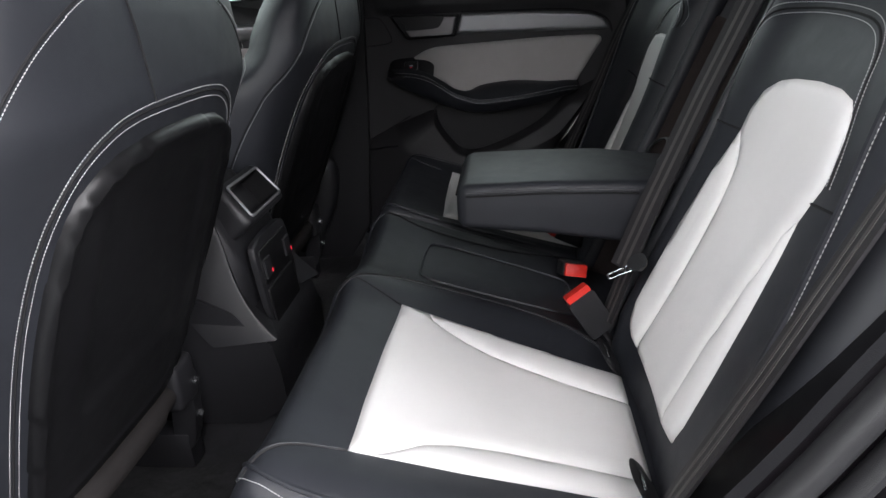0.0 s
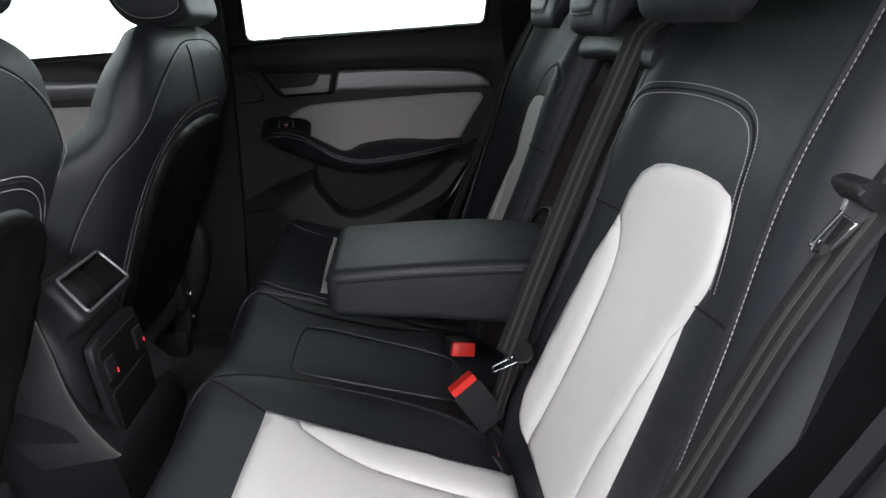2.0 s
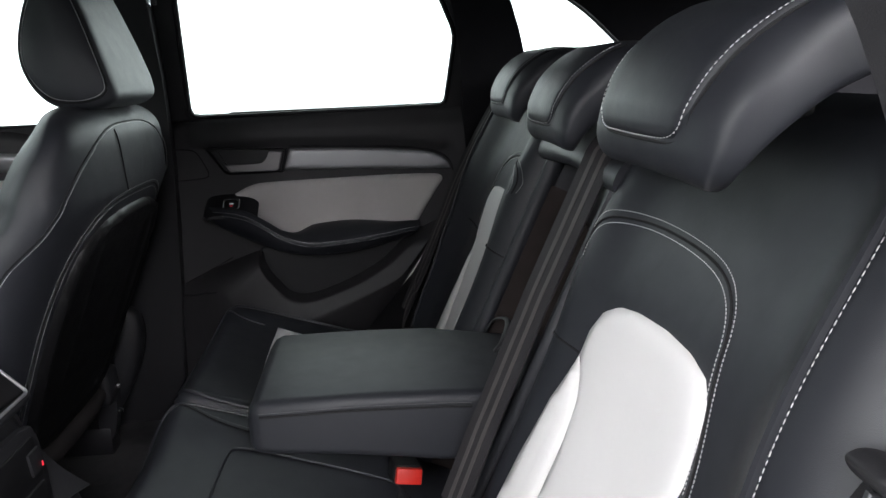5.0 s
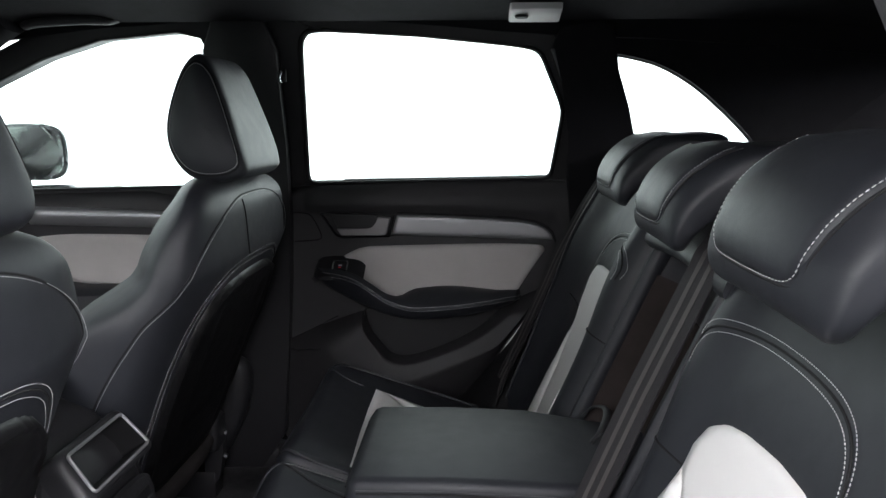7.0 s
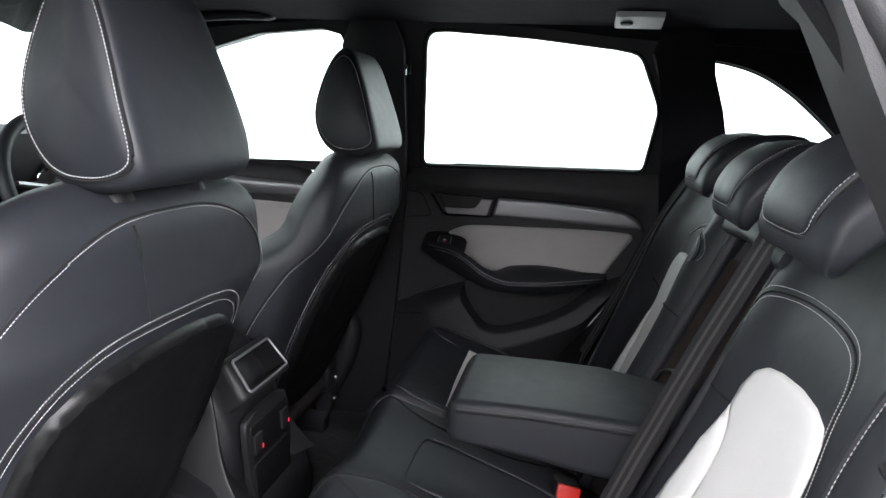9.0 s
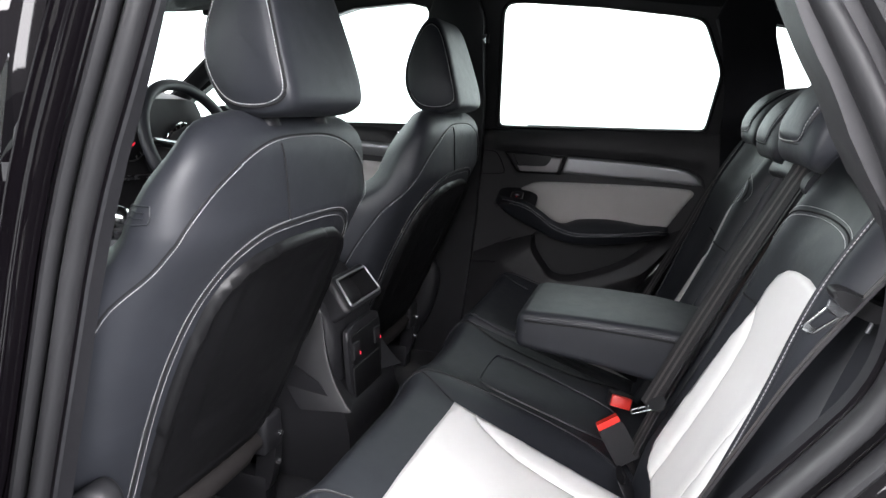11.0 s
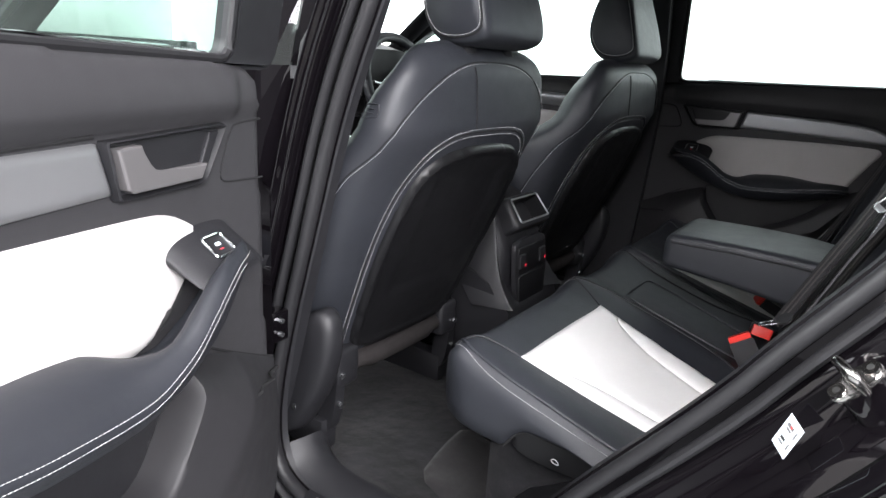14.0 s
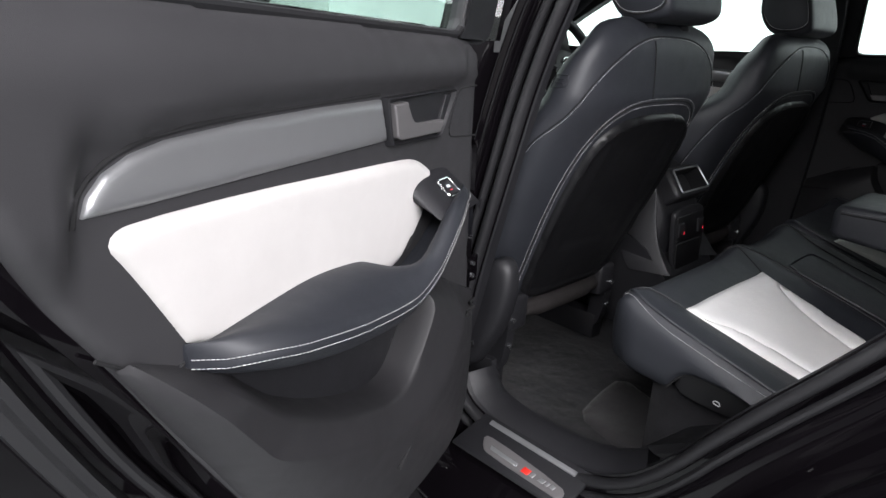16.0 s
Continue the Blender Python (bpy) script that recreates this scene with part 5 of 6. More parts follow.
def band(name, a, b, da, db, mat, label="", rows=6, bulge=0.0, crease=0.0):
    """Sheet metal between two lines of the opening, from depth da to db."""
    n = len(a)
    rings = []
    for i in range(n):
        ring = []
        for k in range(rows + 1):
            f = k / rows
            y, z = a[i][0] * (1 - f) + b[i][0] * f, a[i][1] * (1 - f) + b[i][1] * f
            low = 1 - 0.68 * FRONT[i] * smooth01((z - 0.5) / 0.3)
            ring.append(left(y, z, (da * (1 - f) + db * f) * low + bulge * math.sin(math.pi * f) + crease * math.sin(3 * math.pi * f)))
        rings.append(ring)
    return loft(name, rings, mat, car, label, cap=False, closed=False)


# inner reveal, then painted jamb round the opening
ring_a = [(p.x, p.y) for p in loop] + [(loop[0].x, loop[0].y)]


ring_b = grown(lambda u, v: 0.030 + 0.010 * max(0, -u))
ring_c = grown(lambda u, v: 0.042 + 0.075 * max(0, -u) + 0.02 * max(0, -v))
ring_d = grown(lambda u, v: 0.052 + 0.155 * max(0, -u) + 0.045 * max(0, -v))
ring_0 = [(0.45 + (y - 0.45) * 0.994, 0.92 + (z - 0.92) * 0.994) for y, z in ring_a]
band("reveal_trim", ring_a, ring_0, -0.002, -0.012, PLASTIC, "black plastic reveal")
band("painted_flange", ring_a, ring_b, -0.002, 0.006, PAINT, "glossy black pearl door frame", rows=3)
band("painted_jamb", ring_b, ring_c, 0.006, 0.055, PAINT, "glossy black pearl door frame", rows=12, bulge=-0.008, crease=0.0025)
band("painted_shoulder", ring_c, ring_d, 0.062, 0.155, PAINT, "glossy black pearl door frame", rows=18, bulge=0.014, crease=0.005)
# inside trim of the left rear pillar
pc = [(p.x, p.y) for p in chaikin([(0.060, 1.09), (0.105, 1.16), (0.124, 1.20), (0.138, 1.222), (0.153, 1.25), (0.168, 1.28), (0.182, 1.305), (0.215, 1.36), (0.27, 1.415), (0.35, 1.445), (0.30, 1.475), (0.10, 1.44), (0.04, 1.36), (0.03, 1.25), (0.03, 1.09)], 1)]
plate("rear_pillar_trim", pc, lambda u, v, d: Vector((-0.668 + d + (0.35 * (v - 1.30) if v > 1.30 else 0), u, v)), 0.056, SOFT, car, 0.012, "soft dark pillar trim", segs=4)
# inside trim of the left centre pillar
pl = [(p.x, p.y) for p in chaikin([(0.645, 1.45), (0.685, 1.22), (0.745, 1.05), (0.795, 0.80), (0.85, 0.52), (0.90, 0.45), (0.865, 0.80), (0.825, 1.05), (0.775, 1.25), (0.745, 1.45)], 2)]
plate("pillar_trim", pl, lambda u, v, d: left(u, v, -0.03 + d), 0.028, PLASTIC, car, 0.008, "black pillar trim", segs=3)
# painted outside of the centre pillar
rings = []
for z, y0, y1 in ((0.44, 0.885, 1.00), (0.60, 0.872, 0.99), (0.80, 0.845, 0.975), (1.00, 0.812, 0.96), (1.10, 0.796, 0.95), (1.20, 0.772, 0.93), (1.32, 0.745, 0.90), (1.46, 0.712, 0.88)):
    ring = []
    for f in np.linspace(0, 1, 13):
        ring.append(left(y0 + (y1 - y0) * f, z, 0.016 + 0.034 * math.sin(math.pi * min(1.0, 0.12 + f * 0.75)) + (0.010 if 0.45 < f < 0.7 else 0.0)))
    rings.append(ring + [left(y1, z, -0.01), left(y0, z, -0.01)])
loft("centre_pillar", rings, PAINT, car, "glossy black pearl centre pillar")
# plastic sill trim along the foot of the opening
sill = [p for p in loop if p.y < 0.50]
rings = []
for p in sill:
    a = Vector((p.x, p.y, 0))
    c = a + (Vector((0.62, 0.66, 0)) - a).normalized() * 0.02
    rings.append([left(a.x, a.y - 0.004, -0.002), left(a.x, a.y + 0.006, -0.012), left(c.x, c.y, -0.040), left(c.x, c.y - 0.004, -0.070), left(c.x, c.y - 0.026, -0.088), left(c.x, c.y - 0.07, -0.094)])
loft("sill_trim", rings, PLASTIC, car, "smooth black plastic sill trim", cap=False, closed=False)
# closed left side behind the opening, out of view, added to stop light leaking in
quarter = [(-0.14, 1.19), (-0.44, 1.19), (-0.36, 1.30), (-0.24, 1.38), (-0.10, 1.40)]
for name, x, mat, rimline, label in (("load_bay_trim", -0.662, LINING, [(-0.10, 0.45), (-0.95, 0.45), (-0.95, 1.47), (-0.30, 1.47), (-0.04, 1.47)], "black load-bay trim"), ("quarter_panel", -0.80, PAINT, [(-0.14, 0.40), (-1.0, 0.40), (-1.0, 1.48), (-0.30, 1.48), (-0.04, 1.48)], "glossy black pearl quarter panel")):
    bend = lambda u, v, d: Vector((x + d + (0.30 * (v - 1.15) if v > 1.15 else 0), u, v))
    rings = [[bend(*p, 0.0), bend(*q, 0.0), bend(*q, 0.012), bend(*p, 0.012)] for p, q in zip(quarter + quarter[:1], rimline + rimline[:1])]
    loft(name, rings, mat, car, label, cap=False)
pane = link_mesh("quarter_pane", [Vector((-0.73 + (0.30 * (v - 1.15)), u, v)) for u, v in quarter], [tuple(range(5))], GLASS, car, False, "tinted quarter glass")
pane.visible_shadow = False
# rocker under the doors
rk = [(-0.69, 0.425), (-0.74, 0.405), (-0.80, 0.36), (-0.86, 0.32), (-0.88, 0.26), (-0.80, 0.22), (-0.69, 0.24)]
loft("rocker", [[Vector((x, y, z)) for x, z in rk] for y in (0.30, 0.6, 0.9, 1.2, 2.0)], PAINT, car, "glossy black rocker panel")

# ---- studio ----
ground = link_mesh("ground", [(-40, -40, 0), (40, -40, 0), (40, 40, 0), (-40, 40, 0)], [(0, 1, 2, 3)], CONCRETE, None, False, "grey concrete studio floor", "structure")
tagged(ground, category="floor")
# the backdrop emits by itself: stands for its lighting, brightens the cabin through the windows
BRIGHT = glow("glowing_white_backdrop", (0.955, 0.97, 1.0), 2.8)
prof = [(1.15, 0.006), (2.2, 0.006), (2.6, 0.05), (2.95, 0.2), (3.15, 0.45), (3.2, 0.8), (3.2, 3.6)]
sheet = loft("backdrop", [[Vector((x, y, z)) for x, z in prof] for y in (-6, -3, 0, 3, 7)], BRIGHT, None, "seamless white studio backdrop with light put in as glow", cap=False, closed=False, kind="structure")
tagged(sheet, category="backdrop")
# wall colour with emission in place of the light that falls on it
GREYWALL = glow("glowing_pale_wall", (0.88, 0.92, 0.91), 0.74)
far = loft("wall_front", [[Vector((x, 6.9 - 0.4 * math.cos(min(1.0, abs(x - 0.6) / 2.6) * 1.5), z)) for z in (0.006, 1.0, 2.4, 4.2)] for x in np.linspace(-1.6, 3.2, 13)], GREYWALL, None, "pale front wall with light put in as glow", cap=False, closed=False, kind="structure")
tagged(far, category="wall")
wall = box("wall_north", (-9.0, 7.2, 0.0), (3.0, 7.4, 4.2), GREYWALL, None, 0.01, "pale studio wall with light put in as glow")
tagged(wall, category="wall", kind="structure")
foot = box("wall_foot", (-1.6, 6.30, 0.0), (3.1, 6.42, 1.14), PLASTIC, None, 0.01, "dark panel along the foot of the studio wall")
tagged(foot, category="wall panel", kind="structure")
# ---- centre console between the front seats ----
def console():
    ob = thing("centre_console", "black plastic centre console with an open rear tray", "console", (0, 1.2, 0.45))
    def sec(y, w, lo, hi, r=0.03):
        pts = []
        for cx, cz, a0 in ((w - r, hi - r, 0), (-w + r, hi - r, 90)):
            for k in range(6):
                g = radians(a0 + k * 18)
                pts.append(Vector((cx + r * math.cos(g), y, cz + r * math.sin(g))))
        pts += [Vector((-w - 0.012, y, lo)), Vector((w + 0.012, y, lo))]
        return pts
    rows = [(0.772, 0.078, 0.60, 0.70, 0.012), (0.780, 0.090, 0.58, 0.745, 0.02), (0.80, 0.098, 0.55, 0.785, 0.025), (0.84, 0.104, 0.5, 0.828, 0.03), (0.90, 0.106, 0.46, 0.852, 0.03), (1.0, 0.106, 0.44, 0.862, 0.03), (1.12, 0.104, 0.44, 0.858, 0.03), (1.2, 0.10, 0.44, 0.80, 0.03), (1.4, 0.11, 0.44, 0.79, 0.03), (1.75, 0.13, 0.44, 0.86, 0.03)]
    loft("console_body", [sec(*r) for r in rows], PLASTIC, ob)
    # tray: a slanted open box in a metal frame
    U, W = Vector((1, 0, 0)), Vector((0, 0.036, 0.046)).normalized()
    N = W.cross(U) * -1
    if N.y > 0:
        N = -N
    C = Vector((0.005, 0.7725, 0.806))
    def tp(u, v, d):
        return C + U * (u * (1 - 1.4 * v)) + W * v + N * d
    frame_out = [Vector((a, b, 0)) for a, b in rrect(-0.066, -0.029, 0.066, 0.029, 0.006)]
    rim = [tp(p.x, p.y, 0.004) for p in frame_out]
    hood = rrect(-0.082, -0.040, 0.082, 0.040, 0.014)
    bm = bmesh.new()
    loops = []
    for pts, f, d in ((hood, 1.0, -0.06), (hood, 1.0, -0.012), (hood, 0.97, -0.003), (hood, 0.90, 0.001), ([(p.x, p.y) for p in frame_out], 1.02, 0.003), ([(p.x, p.y) for p in frame_out], 0.96, 0.002)):
        loops.append([bm.verts.new(tp(u * f, v * f, d)) for u, v in pts])
    for a, b in zip(loops, loops[1:]):
        for i in range(len(a)):
            bm.faces.new((a[i], a[(i + 1) % len(a)], b[(i + 1) % len(a)], b[i]))
    part("tray_housing", bm, PLASTIC, ob)
    tube("tray_frame", rim, 0.0024, ALU, ob, 8, closed=True, label="polished metal frame")
    bm = bmesh.new()
    mouth = [bm.verts.new(tp(p.x * 0.96, p.y * 0.95, 0.0035)) for p in frame_out]
    deep = [bm.verts.new(tp(p.x * 0.92, p.y * 0.86 + 0.002, -0.055)) for p in frame_out]
    n = len(mouth)
    for i in range(n):
        bm.faces.new((mouth[i], mouth[(i + 1) % n], deep[(i + 1) % n], deep[i]))
    bm.faces.new(deep)
    part("tray_bowl", bm, SHELL, ob, "dark tray bowl")
    # face with the seat-heating switches and the air panel below
    face = chaikin([(-0.075, 0.575), (0.075, 0.575), (0.080, 0.72), (0.070, 0.742), (-0.070, 0.742), (-0.080, 0.72)], 2)
    def fp(u, v, d):
        return Vector((u + 0.002, 0.762 - 0.10 * (0.70 - v) - d, v))
    plate("rear_face", [(p.x, p.y) for p in face], fp, 0.010, PLASTIC, ob, 0.004)
    scr = [Vector((a, b, 0)) for a, b in rrect(-0.066, 0.664, 0.066, 0.724, 0.006)]
    plate("switch_panel", [(p.x, p.y) for p in scr], lambda u, v, d: fp(u, v, 0.010 + d), 0.003, SHELL, ob, 0.001, "glossy black switch panel")
    for x in (-0.050, 0.050):
        b = [(x - 0.014, 0.676), (x + 0.014, 0.676), (x + 0.014, 0.708), (x - 0.014, 0.708)]
        sw = plate("seat_heater_switch", b, lambda u, v, d: fp(u, v, 0.013 + d), 0.004, PLASTIC, ob, 0.0015)
        plate("switch_light", [(x + 0.0084, 0.680), (x + 0.0106, 0.680), (x + 0.0116, 0.686), (x + 0.0094, 0.686)], lambda u, v, d: fp(u, v, 0.0172 + d), 0.001, LED, sw, 0, "red indicator light")
    low = [Vector((a, b, 0)) for a, b in rrect(-0.064, 0.582, 0.064, 0.657, 0.006)]
    plate("lower_panel", [(p.x, p.y) for p in low], lambda u, v, d: fp(u, v, 0.010 + d), 0.003, SHELL, ob, 0.001)
    # side fins that sweep down to the floor
    for s in (-1, 1):
        path = chaikin([(0.096 * s, 0.812, 0.80), (0.104 * s, 0.797, 0.755), (0.114 * s, 0.785, 0.70), (0.122 * s, 0.765, 0.65), (0.130 * s, 0.735, 0.612), (0.132 * s, 0.722, 0.600)], 3, False)
        fin = []
        for p in path:
            k = smooth01((0.80 - p.z) / 0.15)
            fin.append([p, p + Vector((-0.003 * s, -0.004, 0.001)), p + Vector((-0.012 * s, -0.001, 0.003)), Vector((0.070 * s, p.y + 0.020 * k + 0.004, p.z + 0.004)), Vector((0.070 * s, p.y + 0.08, p.z)), p + Vector((0.004 * s, 0.10, -0.01))])
        loft("side_fin", fin, PLASTIC, ob)
    foot = chaikin([(0.716, 0.44), (0.724, 0.585), (0.75, 0.605), (0.80, 0.66), (0.95, 0.70), (0.95, 0.44)], 1)
    plate("console_foot", [(p.x, p.y) for p in foot], lambda u, v, d: Vector((-0.128 + d, u, v)), 0.256, PLASTIC, ob, 0.012)
    # armrest lid and gear lever
    box("armrest_lid", (-0.085, 0.88, 0.852), (0.085, 1.13, 0.885), LEATHER, ob, 0.014, "black leather lid", 4)
    return ob


console()


def gear_lever():
    ob = thing("gear_lever", "chrome-capped gear lever on the centre console", "gear lever", (0, 1.37, 0.79))
    tube("lever_shaft", [(0, 1.37, 0.79), (0, 1.36, 0.86)], 0.010, PLASTIC, ob, 10)
    tube("lever_gaiter", [(0, 1.37, 0.785), (0, 1.366, 0.82), (0, 1.362, 0.842)], [0.045, 0.032, 0.016], LEATHER, ob, 16)
    rings = []
    for k in range(9):
        g = math.pi * k / 8
        rings.append([Vector((0.026 * math.sin(g) * math.cos(a) + 0.0005 * math.cos(a), 1.357 + 0.03 * math.sin(g) * math.sin(a) + 0.0005 * math.sin(a), 0.885 - 0.034 * math.cos(g))) for a in [2 * math.pi * i / 16 for i in range(16)]])
    loft("knob", rings, CHROME, ob, "polished metal knob")
    return ob


gear_lever()


# ---- dashboard, wheel ----
def dashboard():
    ob = thing("dashboard", "black dashboard with a hooded instrument cluster", "dashboard", (0, 1.8, 0.7))
    rows = []
    for x in np.linspace(-0.70, 0.70, 41):
        h = 0.083 * math.exp(-((x - 0.42) / 0.19) ** 6)
        prof = [(1.72, 0.66), (1.66, 0.80), (1.62, 0.93), (1.60 - 0.3 * h, 1.03 + 0.2 * h), (1.615 - 0.5 * h, 1.065 + h), (1.66, 1.085 + h * 1.0), (1.78, 1.10 + h * 0.5), (2.0, 1.10), (2.25, 1.07), (2.25, 0.66)]
        rows.append([Vector((x, y, z)) for y, z in prof])
    loft("dash_top", rows, SOFT, ob, "soft black dashboard top")
    # gauges under the hood
    for x, red in ((0.29, True), (0.47, False)):
        ring = [Vector((x + 0.052 * math.cos(a), 1.572 - 0.012 * math.sin(a), 1.03 + 0.05 * math.sin(a))) for a in [2 * math.pi * k / 28 for k in range(28)]]
        tube("gauge_ring", ring, 0.004, CHROME, ob, 8, closed=True)
        plate("gauge_face", [(0.049 * math.cos(a), 0.047 * math.sin(a)) for a in [2 * math.pi * k / 24 for k in range(24)]], lambda u, v, d: Vector((x + u, 1.574 - 0.2 * v - d, 1.03 + v)), 0.002, SHELL, ob, 0)
        for k in range(-3, 8):
            a = radians(k * 24)
            tube("gauge_mark", [(x + 0.037 * math.cos(a), 1.569 - 0.2 * 0.037 * math.sin(a), 1.03 + 0.037 * math.sin(a)), (x + 0.044 * math.cos(a), 1.569 - 0.2 * 0.044 * math.sin(a), 1.03 + 0.044 * math.sin(a))], 0.0012, THREAD, ob, 4)
        tube("gauge_needle", [(x, 1.568, 1.03), (x - 0.02, 1.5695, 1.018)], 0.0022, LED, ob, 5)
    for x in (0.16, -0.02, -0.5, 0.64):
        ring = [Vector((x + 0.042 * math.cos(a), 1.595 - 0.012 * math.sin(a), 0.985 + 0.036 * math.sin(a))) for a in [2 * math.pi * k / 24 for k in range(24)]]
        tube("air_vent", ring, 0.006, SATIN, ob, 8, closed=True)
        for k in (-1, 0, 1):
            box("vent_slat", (x - 0.036, 1.594, 0.984 + 0.017 * k), (x + 0.036, 1.606, 0.988 + 0.017 * k), PLASTIC, ob, 0.001)
    box("trim_line", (-0.66, 1.598, 0.925), (0.66, 1.626, 0.935), SATIN, ob, 0.002)
    return ob


dashboard()


def steering_wheel():
    ob = thing("steering_wheel", "black leather steering wheel with metal spoke trims", "steering wheel", (0.415, 1.48, 1.02))
    C, U = Vector((0.415, 1.468, 1.02)), Vector((1, 0, 0))
    W = Vector((0, 0.41, 0.912))
    def wp(u, v, d=0.0):
        return C + U * u + W * v + Vector((0, -0.912, 0.41)) * d
    ring = [wp(0.184 * math.cos(a), 0.184 * math.sin(a)) for a in [2 * math.pi * k / 64 for k in range(64)]]
    tube("rim", ring, 0.0165, LEATHER, ob, 14, closed=True, up=(0, -0.912, 0.41))
    hub = [(0.075 * math.cos(a) * (1 if math.sin(a) > 0 else 0.9), 0.062 * math.sin(a)) for a in [2 * math.pi * k / 28 for k in range(28)]]
    plate("hub", hub, lambda u, v, d: wp(u, v, -0.03 + d), 0.045, SOFT, ob, 0.014, segs=4)
    tube("hub_ring", [wp(0.03 * math.cos(a), 0.03 * math.sin(a), 0.016) for a in [2 * math.pi * k / 24 for k in range(24)]], 0.003, CHROME, ob, 8, closed=True)
    for k in range(4):
        tube("hub_badge", [wp(-0.015 + 0.010 * k + 0.007 * math.cos(a), 0.007 * math.sin(a), 0.017) for a in [2 * math.pi * i / 14 for i in range(14)]], 0.0016, CHROME, ob, 6, closed=True)
    for u, v in ((-1, 0.1), (1, 0.1), (0, -1)):
        a, b = wp(0.06 * u, 0.05 * v, -0.005), wp(0.175 * u, 0.175 * v if v < 0 else 0.03, -0.004)
        tube("spoke", [a, (a + b) / 2, b], [0.024, 0.018, 0.014], SOFT, ob, 10, flat=0.5)
        tube("spoke_trim", [a.lerp(b, 0.25) + Vector((0, -0.016, 0.006)), a.lerp(b, 0.85) + Vector((0, -0.010, 0.004))], 0.006, SATIN, ob, 8)
    tube("column", [wp(0, 0, -0.03), wp(0, 0, -0.14)], [0.05, 0.06], PLASTIC, ob, 16)
    return ob


steering_wheel()


# ---- front doors ----
def front_door(s, label):
    ob = thing("front_door", label, "car door", (0.8 * s, 1.4, 0.45), "front doors")
    def at(y, z, d=0.0):
        lean = -0.16 * (z - 1.11) if z > 1.11 else 0.0
        return Vector((s * (0.69 - d + lean), y, z))
    skin = lambda y, z: at(y, z, 0.012 * math.exp(-((z - 1.06) / 0.05) ** 2))
    flip = -s
    edge = chaikin([(0.87, 1.10), (1.3, 1.085), (1.85, 1.06), (1.9, 0.9), (1.9, 0.5), (0.90, 0.46), (0.87, 0.8)], 2)
    pad("inner_panel", [(p.x, p.y) for p in edge], skin, SOFT, ob, puff=0.004, edge=0.01, sink=0.004, res=0.03, flip=flip, label="soft dark grey plastic panel")
    pad("metal_trim", [(0.90, 1.044), (1.15, 1.053), (1.32, 1.056), (1.33, 1.013), (1.10, 1.010), (0.90, 1.006)], skin, ALU, ob, puff=0.0095, edge=0.004, sink=-0.0055, res=0.015, flip=flip, label="brushed aluminium strip")
    pad("suede_panel", [(p.x, p.y) for p in chaikin([(0.90, 0.985), (1.08, 0.992), (1.30, 0.990), (1.40, 0.955), (1.30, 0.87), (0.95, 0.86)], 2)], skin, SUEDE, ob, puff=0.0095, edge=0.012, sink=-0.0045, res=0.015, flip=flip, label="pale suede panel")
    lev = [(p.x, p.y) for p in chaikin([(1.335, 1.05), (1.345, 1.012), (1.43, 1.008), (1.435, 1.02), (1.385, 1.024), (1.375, 1.05)], 2)]
    plate("door_lever", lev, lambda u, v, d: at(u, v, 0.008 + d), 0.012, SATIN, ob, 0.004, "satin metal lever")
    rings = []
    for y, z, d in ((0.93, 0.862, 0.03), (1.0, 0.862, 0.075), (1.2, 0.858, 0.085), (1.38, 0.875, 0.08), (1.46, 0.92, 0.05), (1.50, 0.94, 0.01)):
        rings.append([at(y, z + 0.012, -0.004), at(y, z + 0.012, d * 0.8), at(y, z, d), at(y, z - 0.03, d), at(y, z - 0.05, d * 0.6), at(y, z - 0.05, -0.004)])
    loft("armrest", rings, LEATHER, ob, "black leather armrest")
    plate("outer_skin", [(p.x, p.y) for p in chaikin([(0.845, 1.11), (1.9, 1.07), (1.95, 0.9), (1.93, 0.40), (0.86, 0.40)], 2)], lambda u, v, d: at(u, v, -0.18 + d), 0.17, PAINT, ob, 0.02, "glossy black pearl paint", segs=3)
    hole = [(0.868, 1.106), (0.852, 1.39), (0.868, 1.430), (0.92, 1.442), (1.09, 1.427), (1.23, 1.388), (1.37, 1.330), (1.60, 1.205), (1.80, 1.085), (1.30, 1.092)]
    rim = [(0.80, 1.09), (0.785, 1.42), (0.81, 1.475), (0.90, 1.487), (1.10, 1.472), (1.26, 1.43), (1.41, 1.368), (1.65, 1.235), (1.92, 1.06), (1.30, 1.06)]
    if s < 0:
        hole = [(y - 0.070 if y < 0.9 else y, z) for y, z in hole]
        rim = [(y - 0.026 if y < 0.82 else y, z) for y, z in rim]
    n = len(hole)
    bm = bmesh.new()
    a = [bm.verts.new(at(y, z, 0.004)) for y, z in hole]
    b = [bm.verts.new(at(y, z, 0.004)) for y, z in rim]
    c = [bm.verts.new(at(y, z, -0.05 if s > 0 else -0.014)) for y, z in hole]
    e = [bm.verts.new(at(y, z, -0.05 if s > 0 else -0.014)) for y, z in rim]
    for i in range(n):
        j = (i + 1) % n
        bm.faces.new((a[i], a[j], b[j], b[i]))
        bm.faces.new((c[j], c[i], e[i], e[j]))
        bm.faces.new((a[j], a[i], c[i], c[j]))
        bm.faces.new((b[i], b[j], e[j], e[i]))
    part("window_frame", bm, PLASTIC, ob, "black window frame")
    pane = link_mesh("window_pane", [at(y, z, -0.025) for y, z in hole], [tuple(range(n))], GLASS, ob, False, "tinted window glass")
    pane.visible_shadow = False
    tube("window_seal", [at(y, z, 0.0) for y, z in hole], 0.005, RUBBER, ob, 8, closed=True)
    # wing mirror, folded in against the door
    rings = []
